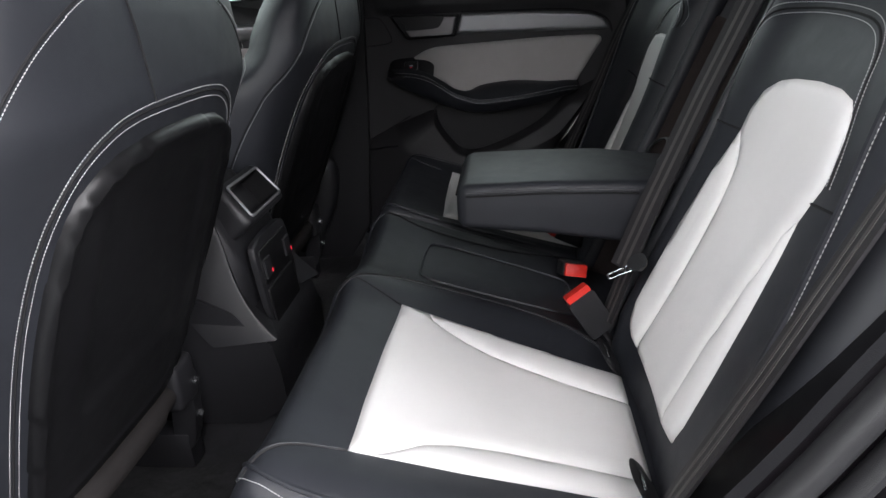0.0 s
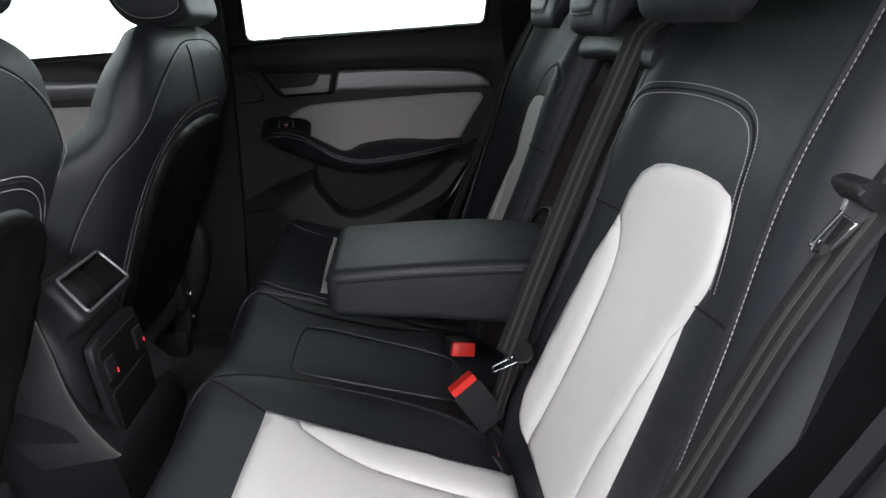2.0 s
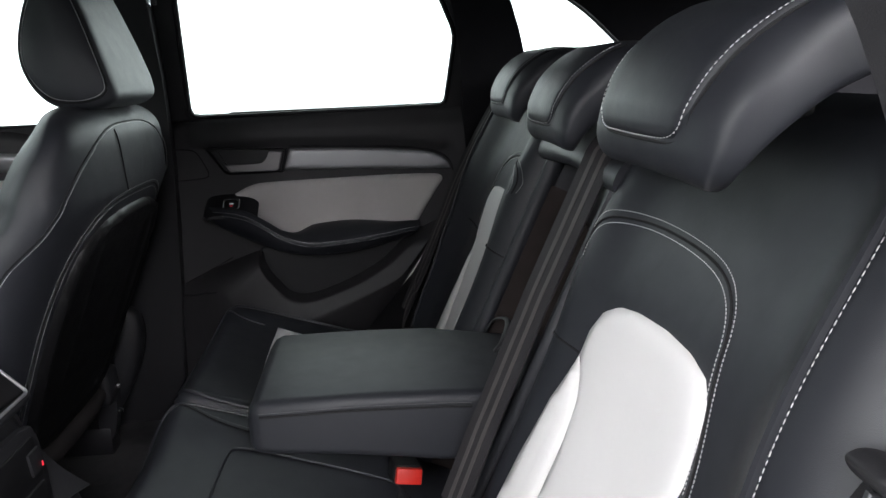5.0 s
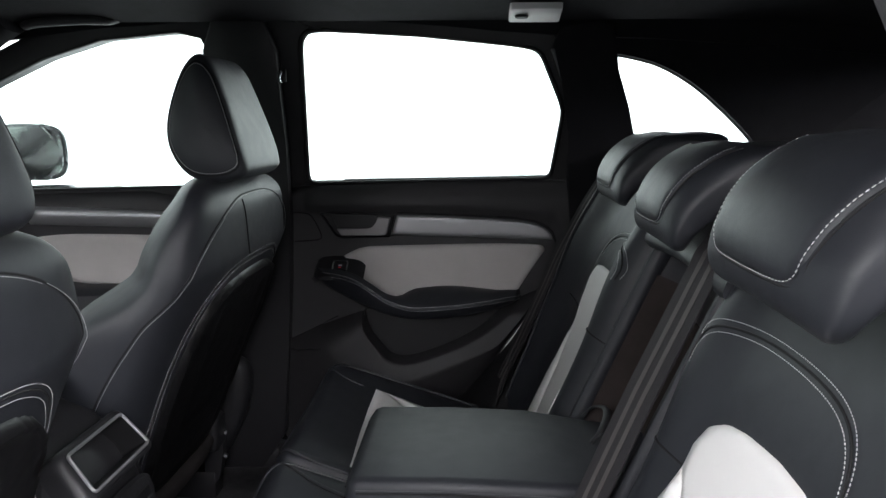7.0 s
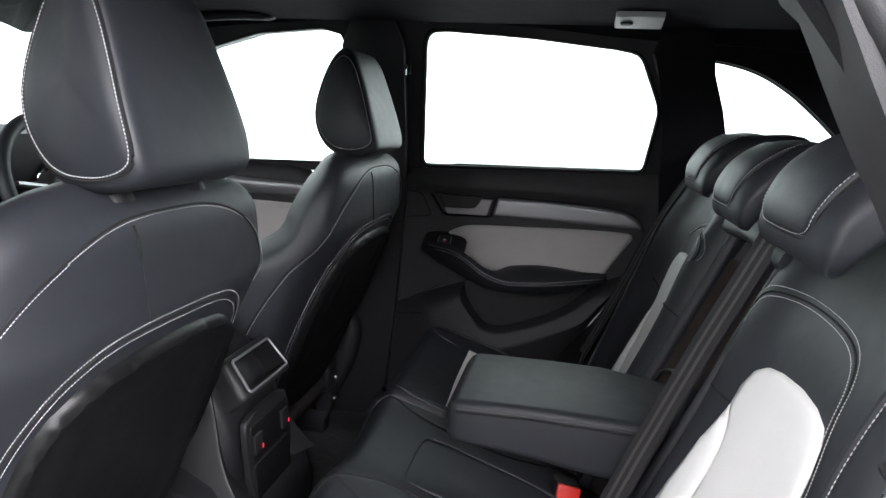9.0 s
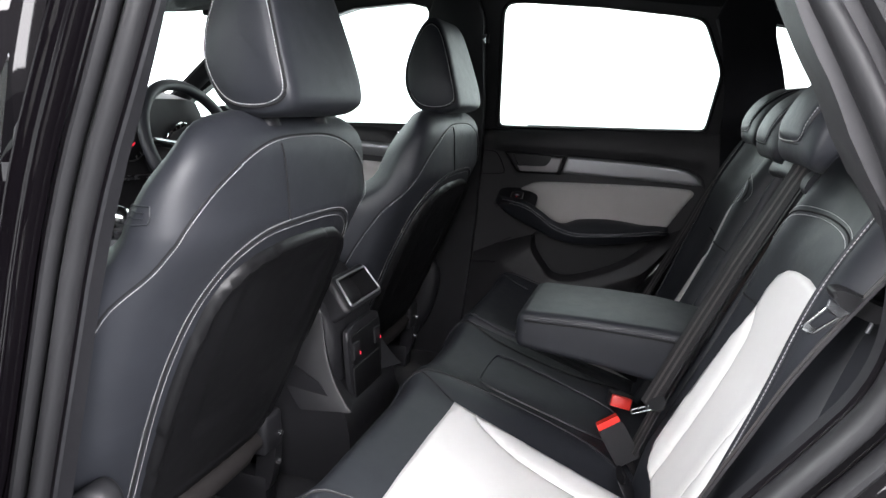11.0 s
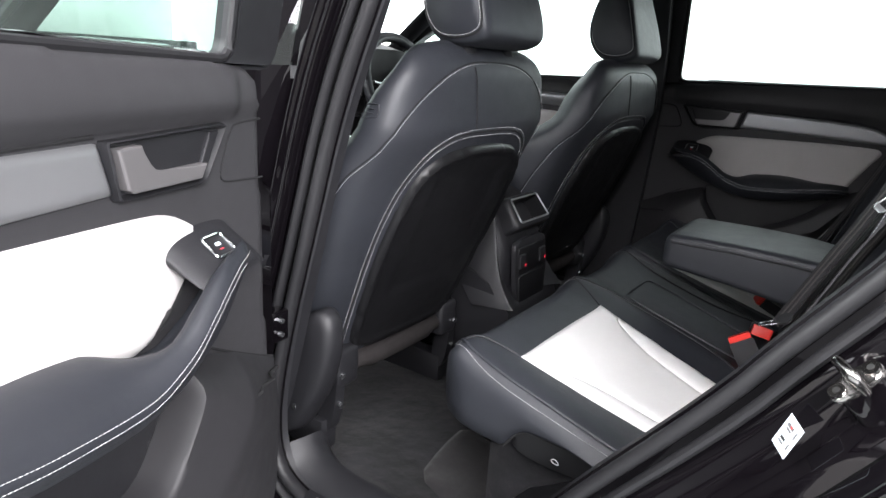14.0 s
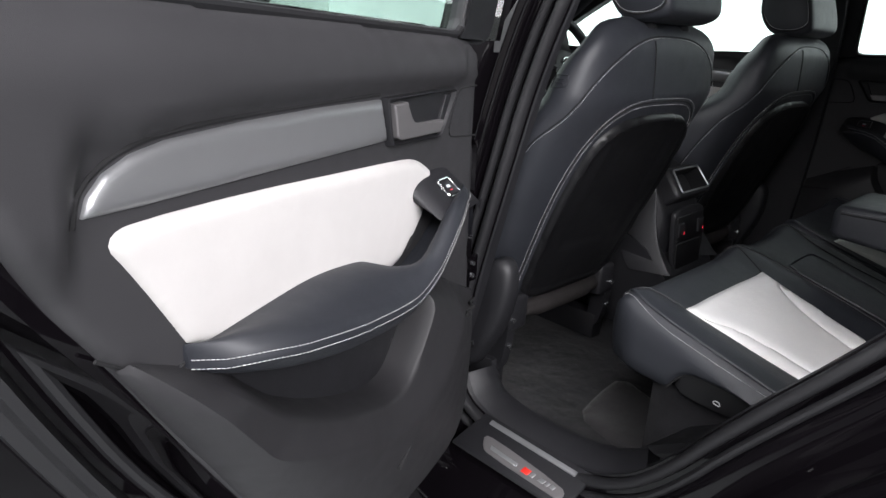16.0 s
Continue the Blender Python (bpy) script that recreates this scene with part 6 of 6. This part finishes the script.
    for k in range(8):
        f = k / 7
        w = math.cos(math.pi / 2 * f) ** 0.5 if f < 1 else 0.05
        rings.append([Vector((s * (0.945 + 0.10 * f), 1.495 + 0.108 * w * math.copysign(abs(math.cos(g)) ** 0.55, math.cos(g)), 1.17 + 0.077 * w * math.copysign(abs(math.sin(g)) ** 0.6, math.sin(g)))) for g in [2 * math.pi * i / 28 for i in range(28)]])
    loft("mirror_housing", rings, SATIN, ob, "silver mirror housing")
    glassy = [(0.098 * math.copysign(abs(math.cos(g)) ** 0.55, math.cos(g)), 0.068 * math.copysign(abs(math.sin(g)) ** 0.6, math.sin(g))) for g in [2 * math.pi * i / 28 for i in range(28)]]
    plate("mirror_glass", glassy, lambda u, v, d: Vector((s * (0.942 - d), 1.495 + u, 1.17 + v)), 0.004, CHROME, ob, 0.001, "mirror glass")
    tube("mirror_arm", [at(1.62, 1.10, -0.06), Vector((s * 0.96, 1.59, 1.12))], 0.03, PLASTIC, ob, 10)
    return ob


front_door(1, "closed black front door with pale panel and aluminium strip")
front_door(-1, "closed black front door beside the open rear door")

# windscreen pillars, header and glass
for s in (-1, 1):
    path = chaikin([(0.57 * s, 1.24, 1.452), (0.60 * s, 1.43, 1.355), (0.625 * s, 1.59, 1.235), (0.65 * s, 1.76, 1.11)], 2, False)
    tube("windscreen_pillar", path, 0.034, LINING, car, 10, flat=0.7)
tube("windscreen_header", [(-0.58, 1.28, 1.455), (0, 1.36, 1.475), (0.58, 1.28, 1.455)], 0.04, LINING, car, 10, flat=0.5)
screen = link_mesh("windscreen", [(-0.57, 1.30, 1.45), (0.57, 1.30, 1.45), (0.68, 2.2, 1.07), (-0.68, 2.2, 1.07)], [(0, 1, 2, 3)], GLASS, car, False, "windscreen glass")
screen.visible_shadow = False

# ---- belts and buckles ----
def ribbon(name, path, width, side, mat, parent, thick=0.0012, label=""):
    """Flat webbing along a path; side gives the width's direction at each point."""
    p = [Vector(q) for q in path]
    rings = []
    for i in range(len(p)):
        t = (p[min(i + 1, len(p) - 1)] - p[max(i - 1, 0)]).normalized()
        w = Vector(side[i] if isinstance(side, list) else side)
        w = (w - t * w.dot(t)).normalized()
        o = t.cross(w)
        rings.append([p[i] + w * width / 2 + o * thick, p[i] - w * width / 2 + o * thick, p[i] - w * width / 2 - o * thick, p[i] + w * width / 2 - o * thick])
    return loft(name, rings, mat, parent, label)


def belt_run(ob, path, width, side):
    fine = resample(path, 0.015)
    ribbon("webbing", fine, width, side, BELT, ob)
    for k in (-0.17, 0.17):
        w = Vector(side).normalized()
        t = (fine[-1] - fine[0]).normalized()
        o = t.cross((w - t * w.dot(t)).normalized())
        for q in (1, -1):
            ribbon("webbing_stripe", [p + w * width * k + o * 0.0014 * q for p in fine], width * 0.13, side, STRIPE, ob, 0.0003)


def tongue(ob, at, point, side, size=1.0):
    """A buckle tongue: moulded grip and slotted metal plate."""
    at, point, side = Vector(at), Vector(point).normalized(), Vector(side).normalized()
    side = (side - point * side.dot(point)).normalized()
    nrm = point.cross(side)
    f = lambda u, v, d: at + side * u * size + point * v * size + nrm * d * size
    ring = [f(u * (1 - 4.5 * max(0, v)), v, 0.0) for u, v in rrect(-0.0085, -0.004, 0.0085, 0.052, 0.003)]
    tube("tongue_plate", ring, 0.0021 * size, SATIN, ob, 8, closed=True, label="polished slotted tongue", up=nrm, flat=0.5)
    tube("tongue_bar", [f(-0.008, 0.016, 0.0), f(0.008, 0.016, 0.0)], 0.0026 * size, SATIN, ob, 8)
    grip = chaikin([(-0.020, -0.030), (-0.022, -0.006), (-0.013, 0.008), (0.013, 0.008), (0.022, -0.006), (0.020, -0.030)], 2)
    plate("tongue_grip", [(p.x, p.y) for p in grip], lambda u, v, d: f(u, v, d - 0.007), 0.012 * size, RUBBER, ob, 0.004, segs=3)


def middle_belt():
    ob = thing("middle_seat_belt", "black middle seat belt hanging before the backrest", "seat belt", (-0.12, 0.05, 0.74))
    a = [back_point(-0.100, 1.17, -0.03), back_point(-0.104, 1.11, 0.018), back_point(-0.126, 0.95, 0.026), back_point(-0.150, 0.80, 0.030), back_point(-0.168, 0.72, 0.032)]
    belt_run(ob, a, 0.046, (1, 0.25, 0.3))
    b = [back_point(-0.076, 1.16, -0.035), back_point(-0.078, 1.10, 0.004), back_point(-0.096, 0.93, 0.010), back_point(-0.122, 0.78, 0.014), back_point(-0.15, 0.64, 0.01)]
    belt_run(ob, b, 0.046, (1, 0.1, 0.1))
    tongue(ob, (-0.214, 0.190, 0.754), (0.05, 0.55, -0.28), (1, 0, 0.35), 0.66)
    return ob


def side_belt(s):
    ob = thing("rear_seat_belt", "black rear seat belt with a chrome tongue beside the backrest", "seat belt", (0.6 * s, 0.1, 0.62), "rear seat belts")
    a = [(0.618 * s, -0.03, 1.20), (0.610 * s, 0.008, 1.135), (0.600 * s, 0.045, 1.075), (0.594 * s, 0.066, 1.036), (0.590 * s, 0.086, 0.998), (0.586 * s, 0.104, 0.960), (0.582 * s, 0.126, 0.905), (0.578 * s, 0.162, 0.82), (0.570 * s, 0.215, 0.70), (0.56 * s, 0.25, 0.59)]
    belt_run(ob, a, 0.046, (-0.95 * s, -0.18, -0.25))
    if s < 0:
        # tongue under its wide moulded grip
        f = lambda u, v, d: Vector((-0.588 - d, u, v))
        grip = chaikin([(0.088, 1.048), (0.083, 1.051), (0.076, 1.051), (0.062, 1.045), (0.049, 1.041), (0.037, 1.039), (0.035, 1.034), (0.045, 1.029), (0.053, 1.027), (0.067, 1.032), (0.081, 1.038)], 2)
        plate("tongue_grip", [(p.x, p.y) for p in grip], lambda u, v, d: f(u, v, d - 0.004), 0.022, RUBBER, ob, 0.005, "black moulded grip", segs=3)
        plate("tongue_neck", [(0.086, 1.041), (0.067, 1.033), (0.078, 1.0265), (0.088, 1.0335)], lambda u, v, d: f(u, v, d + 0.008), 0.0026, SATIN, ob, 0.0008, "polished tongue neck", smooth=False)
        tube("tongue_plate", [f(u, v, 0.0095) for u, v in ((0.0875, 1.0335), (0.0775, 1.0270), (0.0925, 1.0125), (0.0960, 1.0120), (0.1005, 1.0155), (0.1000, 1.0180))], 0.0019, CHROME, ob, 8, closed=True, label="polished slotted tongue", up=(1, 0, 0), flat=0.8)
        plate("tongue_tip", [(0.0905, 1.0150), (0.0945, 1.0112), (0.1022, 1.0165), (0.0975, 1.0205)], lambda u, v, d: f(u, v, d + 0.0082), 0.0026, CHROME, ob, 0.0008, smooth=False)
        tube("belt_keeper", [f(0.054, 1.027, 0.010), f(0.0565, 1.018, 0.010)], 0.0018, SATIN, ob, 8)
    if s < 0:
        guide = chaikin([(0.60 * s, -0.03, 1.165), (0.64 * s, 0.0, 1.165), (0.645 * s, 0.0, 1.215), (0.605 * s, -0.03, 1.215)], 1)
        tube("belt_guide", guide, 0.006, PLASTIC, ob, 8, closed=True)
    return ob


middle_belt()
side_belt(-1)
side_belt(1)


def buckle(base, tip, side, label):
    """A belt buckle: black case with a red press button at its end."""
    base, tip = Vector(base), Vector(tip)
    ob = thing("belt_buckle", label, "belt buckle", base, "belt buckles")
    t = (tip - base).normalized()
    w = Vector(side)
    w = (w - t * w.dot(t)).normalized()
    o = t.cross(w)
    long = (tip - base).length
    f = lambda u, v, d: base + w * u + t * v + o * (d - 0.012)
    case = [Vector((a, b, 0)) for a, b in rrect(-0.021, 0.0, 0.021, long - 0.010, 0.005)]
    plate("buckle_case", [(p.x, p.y) for p in case], f, 0.024, PLASTIC, ob, 0.004, segs=3)
    btn = rrect(-0.019, long - 0.011, 0.019, long, 0.003)
    plate("press_button", btn, lambda u, v, d: f(u, v, d * 0.9 + 0.001), 0.024, RED, ob, 0.003, "red press button")
    tube("buckle_strap", [base - t * 0.05, base + t * 0.005], 0.013, BELT, ob, 8, flat=0.3)
    return ob


buckle((-0.149, 0.216, 0.625), (-0.1445, 0.257, 0.6875), (0.27, -0.79, 0.57), "black belt buckle with red button standing up from the bench")
buckle((0.078, 0.246, 0.630), (0.0225, 0.237, 0.645), (-0.27, -0.96, -0.06), "black belt buckle with red button lying on the bench")
buckle((0.19, 0.205, 0.632), (0.165, 0.275, 0.672), (1, 0.5, 0.1), "black belt buckle with red button under the armrest")


# ---- fittings ----
def child_seat_anchor(x):
    ob = thing("child_seat_anchor", "black plastic child-seat anchor guide in the seat gap", "fitting", (x, 0.2, 0.62), "child seat anchors")
    ring = chaikin([(-0.024, -0.016), (0.024, -0.016), (0.026, 0.016), (-0.026, 0.016)], 2)
    f = lambda u, v, d: Vector((x + u, 0.218 + v * 0.6 + d * 0.5, 0.628 + v * 0.5 + d))
    bm = bmesh.new()
    a = [bm.verts.new(f(p.x, p.y, 0.010)) for p in ring]
    b = [bm.verts.new(f(p.x * 0.62, p.y * 0.55, 0.008)) for p in ring]
    c = [bm.verts.new(f(p.x * 1.1, p.y * 1.1, -0.01)) for p in ring]
    d = [bm.verts.new(f(p.x * 0.58, p.y * 0.5, -0.012)) for p in ring]
    n = len(a)
    for i in range(n):
        j = (i + 1) % n
        bm.faces.new((a[i], a[j], b[j], b[i]))
        bm.faces.new((a[j], a[i], c[i], c[j]))
        bm.faces.new((b[i], b[j], d[j], d[i]))
    bm.faces.new(d)
    part("guide", bm, PLASTIC, ob)
    tube("anchor_bar", [f(-0.012, 0.0, 0.0), f(0.012, 0.0, 0.0)], 0.003, CHROME, ob, 8)
    return ob


child_seat_anchor(-0.225)
child_seat_anchor(-0.475)
child_seat_anchor(0.225)


def ceiling_lamp():
    ob = thing("reading_lamp", "small pale ceiling lamp with a round dark button", "lamp", (0.545, 0.165, 1.45))
    f = lambda u, v, d: Vector((0.545 + v, 0.165 + u, 1.466 - 0.25 * v - d))
    body = rrect(-0.05, -0.032, 0.05, 0.032, 0.006)
    plate("lamp_cover", body, f, 0.012, PALE, ob, 0.003, "pale lamp cover")
    tube("lamp_button", [f(0.026, 0.0, 0.011), f(0.026, 0.0, 0.016)], [0.014, 0.012], PLASTIC, ob, 16)
    return ob


ceiling_lamp()


def grab_handle():
    ob = thing("grab_handle", "dark grey folding grab handle under the roof edge", "grab handle", (0.6, 1.13, 1.47))
    path = chaikin([(0.612, 1.235, 1.462), (0.590, 1.225, 1.448), (0.575, 1.20, 1.452), (0.572, 1.13, 1.456), (0.575, 1.06, 1.458), (0.590, 1.035, 1.458), (0.612, 1.025, 1.472)], 2, False)
    tube("grip", path, 0.011, SOFT, ob, 10)
    for y, z in ((1.235, 1.465), (1.025, 1.475)):
        box("mount", (0.600, y - 0.02, z - 0.014), (0.625, y + 0.02, z + 0.014), SOFT, ob, 0.006)
    return ob


grab_handle()


def door_striker():
    ob = thing("door_striker", "polished steel door striker bolted to the painted frame", "door striker", (-0.73, 0.075, 0.88))
    C = Vector((-0.734, 0.082, 0.8845))
    N = Vector((-0.5, 0.55, 0.67)).normalized()
    W = Vector((0.326, -0.597, 0.733))
    W = (W - N * W.dot(N)).normalized()
    U = N.cross(W)
    f = lambda u, v, d: C + (W * u + U * v + N * d) * 0.54
    base = chaikin([(-0.036, -0.021), (0.036, -0.021), (0.050, 0.0), (0.036, 0.021), (-0.036, 0.021), (-0.050, 0.0)], 2)
    plate("base_plate", [(p.x, p.y) for p in base], lambda u, v, d: f(u, v, d - 0.004), 0.010, STEEL, ob, 0.003, "polished base plate")
    plate("mount", [(p.x * 0.8, p.y * 0.8) for p in base], lambda u, v, d: f(u, v, d - 0.09), 0.087, PAINT, ob, 0.002, "black mount")
    loop = chaikin([f(0.0, -0.024, 0.0), f(0.0, -0.026, 0.030), f(0.0, -0.020, 0.042), f(0.0, 0.020, 0.042), f(0.0, 0.026, 0.030), f(0.0, 0.020, 0.0)], 2, False)
    tube("striker_loop", loop, 0.0046, STEEL, ob, 12)
    for u in (-0.031, 0.031):
        tube("bolt", [f(u, 0, 0.005), f(u, 0, 0.011)], 0.0075, STEEL, ob, 16)
        tube("bolt_socket", [f(u, 0, 0.0105), f(u, 0, 0.0118)], 0.0034, INK, ob, 6)
    return ob


door_striker()


def safety_sticker():
    ob = thing("safety_sticker", "small white warning sticker on the painted door frame", "sticker", (-0.735, 0.12, 0.79))
    C = Vector((-0.722, 0.116, 0.812))
    N = Vector((-0.80, 0.55, 0.2)).normalized()
    W = Vector((0, 0, 1)).cross(N).normalized()
    U = N.cross(W)
    f = lambda u, v, d: C + W * (u * 0.44 + v * 0.17) + U * (v * 0.64 - u * 0.24) + N * (d + 0.012)
    plate("sheet", [(-0.020, -0.026), (0.020, -0.026), (0.020, 0.026), (-0.020, 0.026)], f, 0.0006, LABEL, ob, 0)
    for u, v, w, h, m in ((-0.005, 0.013, 0.017, 0.005, GREYTHREAD), (-0.005, 0.007, 0.013, 0.003, GREYTHREAD), (-0.005, -0.008, 0.012, 0.004, INK), (-0.005, -0.014, 0.013, 0.003, GREYTHREAD), (-0.003, 0.0135, 0.005, 0.003, RED), (0.012, 0.010, 0.003, 0.012, GREYTHREAD), (0.012, -0.010, 0.003, 0.010, GREYTHREAD)):
        plate("printed_mark", [(u - w / 2, v - h / 2), (u + w / 2, v - h / 2), (u + w / 2, v + h / 2), (u - w / 2, v + h / 2)], lambda a, b, d: f(a, b, 0.0007 + d), 0.0003, m, ob, 0)
    return ob


safety_sticker()


def sill_plate():
    ob = thing("sill_plate", "metal sill plate with a red badge on the sill", "sill plate", (-0.74, 0.66, 0.40))
    f = lambda u, v, d: Vector((-0.700 - v, u - 0.02, 0.436 - 0.42 * v + d))
    plate("plate_base", [(0.545, 0.002), (0.785, 0.002), (0.795, 0.078), (0.550, 0.078)], f, 0.006, PLASTIC, ob, 0.002)
    plate("metal_bar", [(0.569, 0.014), (0.761, 0.010), (0.761, 0.018), (0.569, 0.022)], lambda u, v, d: f(u, v, 0.006 + d), 0.003, ALU, ob, 0.001, "polished bar")
    field = chaikin([(0.752, 0.040), (0.728, 0.037), (0.573, 0.048), (0.562, 0.056), (0.564, 0.067), (0.572, 0.069), (0.72, 0.066), (0.738, 0.060)], 1)
    plate("badge_field", [(p.x, p.y) for p in field], lambda u, v, d: f(u, v, 0.006 + d), 0.002, BADGE, ob, 0.001, "dark satin metal badge field")
    plate("badge_line", [(0.725, 0.051), (0.661, 0.054), (0.661, 0.060), (0.722, 0.058)], lambda u, v, d: f(u, v, 0.008 + d), 0.001, ALU, ob, 0.0005)
    for u, w, h, m in ((0.640, 0.015, 0.010, RED), (0.626, 0.007, 0.008, ALU), (0.607, 0.011, 0.007, ALU), (0.595, 0.006, 0.007, ALU), (0.585, 0.008, 0.007, ALU)):
        plate("badge_mark", [(u - w / 2, 0.058 - h / 2), (u + w / 2, 0.057 - h / 2), (u + w / 2 + 0.002, 0.057 + h / 2), (u - w / 2 + 0.002, 0.058 + h / 2)], lambda a, b, d: f(a, b, 0.008 + d), 0.001, m, ob, 0.0004)
    return ob


sill_plate()


def door_hinge():
    ob = car
    box("hinge_leaf", (-0.775, 0.80, 0.70), (-0.715, 0.825, 0.75), PAINT, ob, 0.004, "bare steel hinge leaf")
    box("hinge_leaf", (-0.80, 0.775, 0.705), (-0.765, 0.812, 0.745), PAINT, ob, 0.004)
    tube("hinge_pin", [(-0.772, 0.808, 0.69), (-0.772, 0.808, 0.76)], 0.006, SATIN, ob, 10)
    for z in (0.715, 0.737):
        tube("bolt", [(-0.735, 0.80, z), (-0.735, 0.792, z)], 0.004, SATIN, ob, 6)
    return ob


door_hinge()



def coat_hook():
    ob = thing("coat_hook", "small black coat hook on the pillar trim", "hook", (0.628, 0.695, 1.35))
    box("hook_base", (0.626, 0.684, 1.335), (0.634, 0.706, 1.362), PLASTIC, ob, 0.003)
    tube("hook_arm", chaikin([(0.628, 0.695, 1.356), (0.616, 0.695, 1.350), (0.612, 0.695, 1.340), (0.618, 0.695, 1.334)], 2, False), 0.0036, SATIN, ob, 8)
    return ob


coat_hook()


def window_sticker():
    ob = thing("window_sticker", "faint grey maker's mark in the corner of the window", "sticker", (0.70, 0.656, 1.126))
    for y, z, w, h in ((0.662, 1.132, 0.010, 0.002), (0.656, 1.128, 0.016, 0.002), (0.656, 1.124, 0.012, 0.002), (0.650, 1.120, 0.014, 0.002)):
        plate("printed_mark", [(y - w / 2, z - h / 2), (y + w / 2, z - h / 2), (y + w / 2, z + h / 2), (y - w / 2, z + h / 2)], lambda u, v, d: Vector((0.700 - 0.16 * (v - 1.11) - 0.002 - d, u, v)), 0.0004, GREYTHREAD, ob, 0)
    return ob


window_sticker()
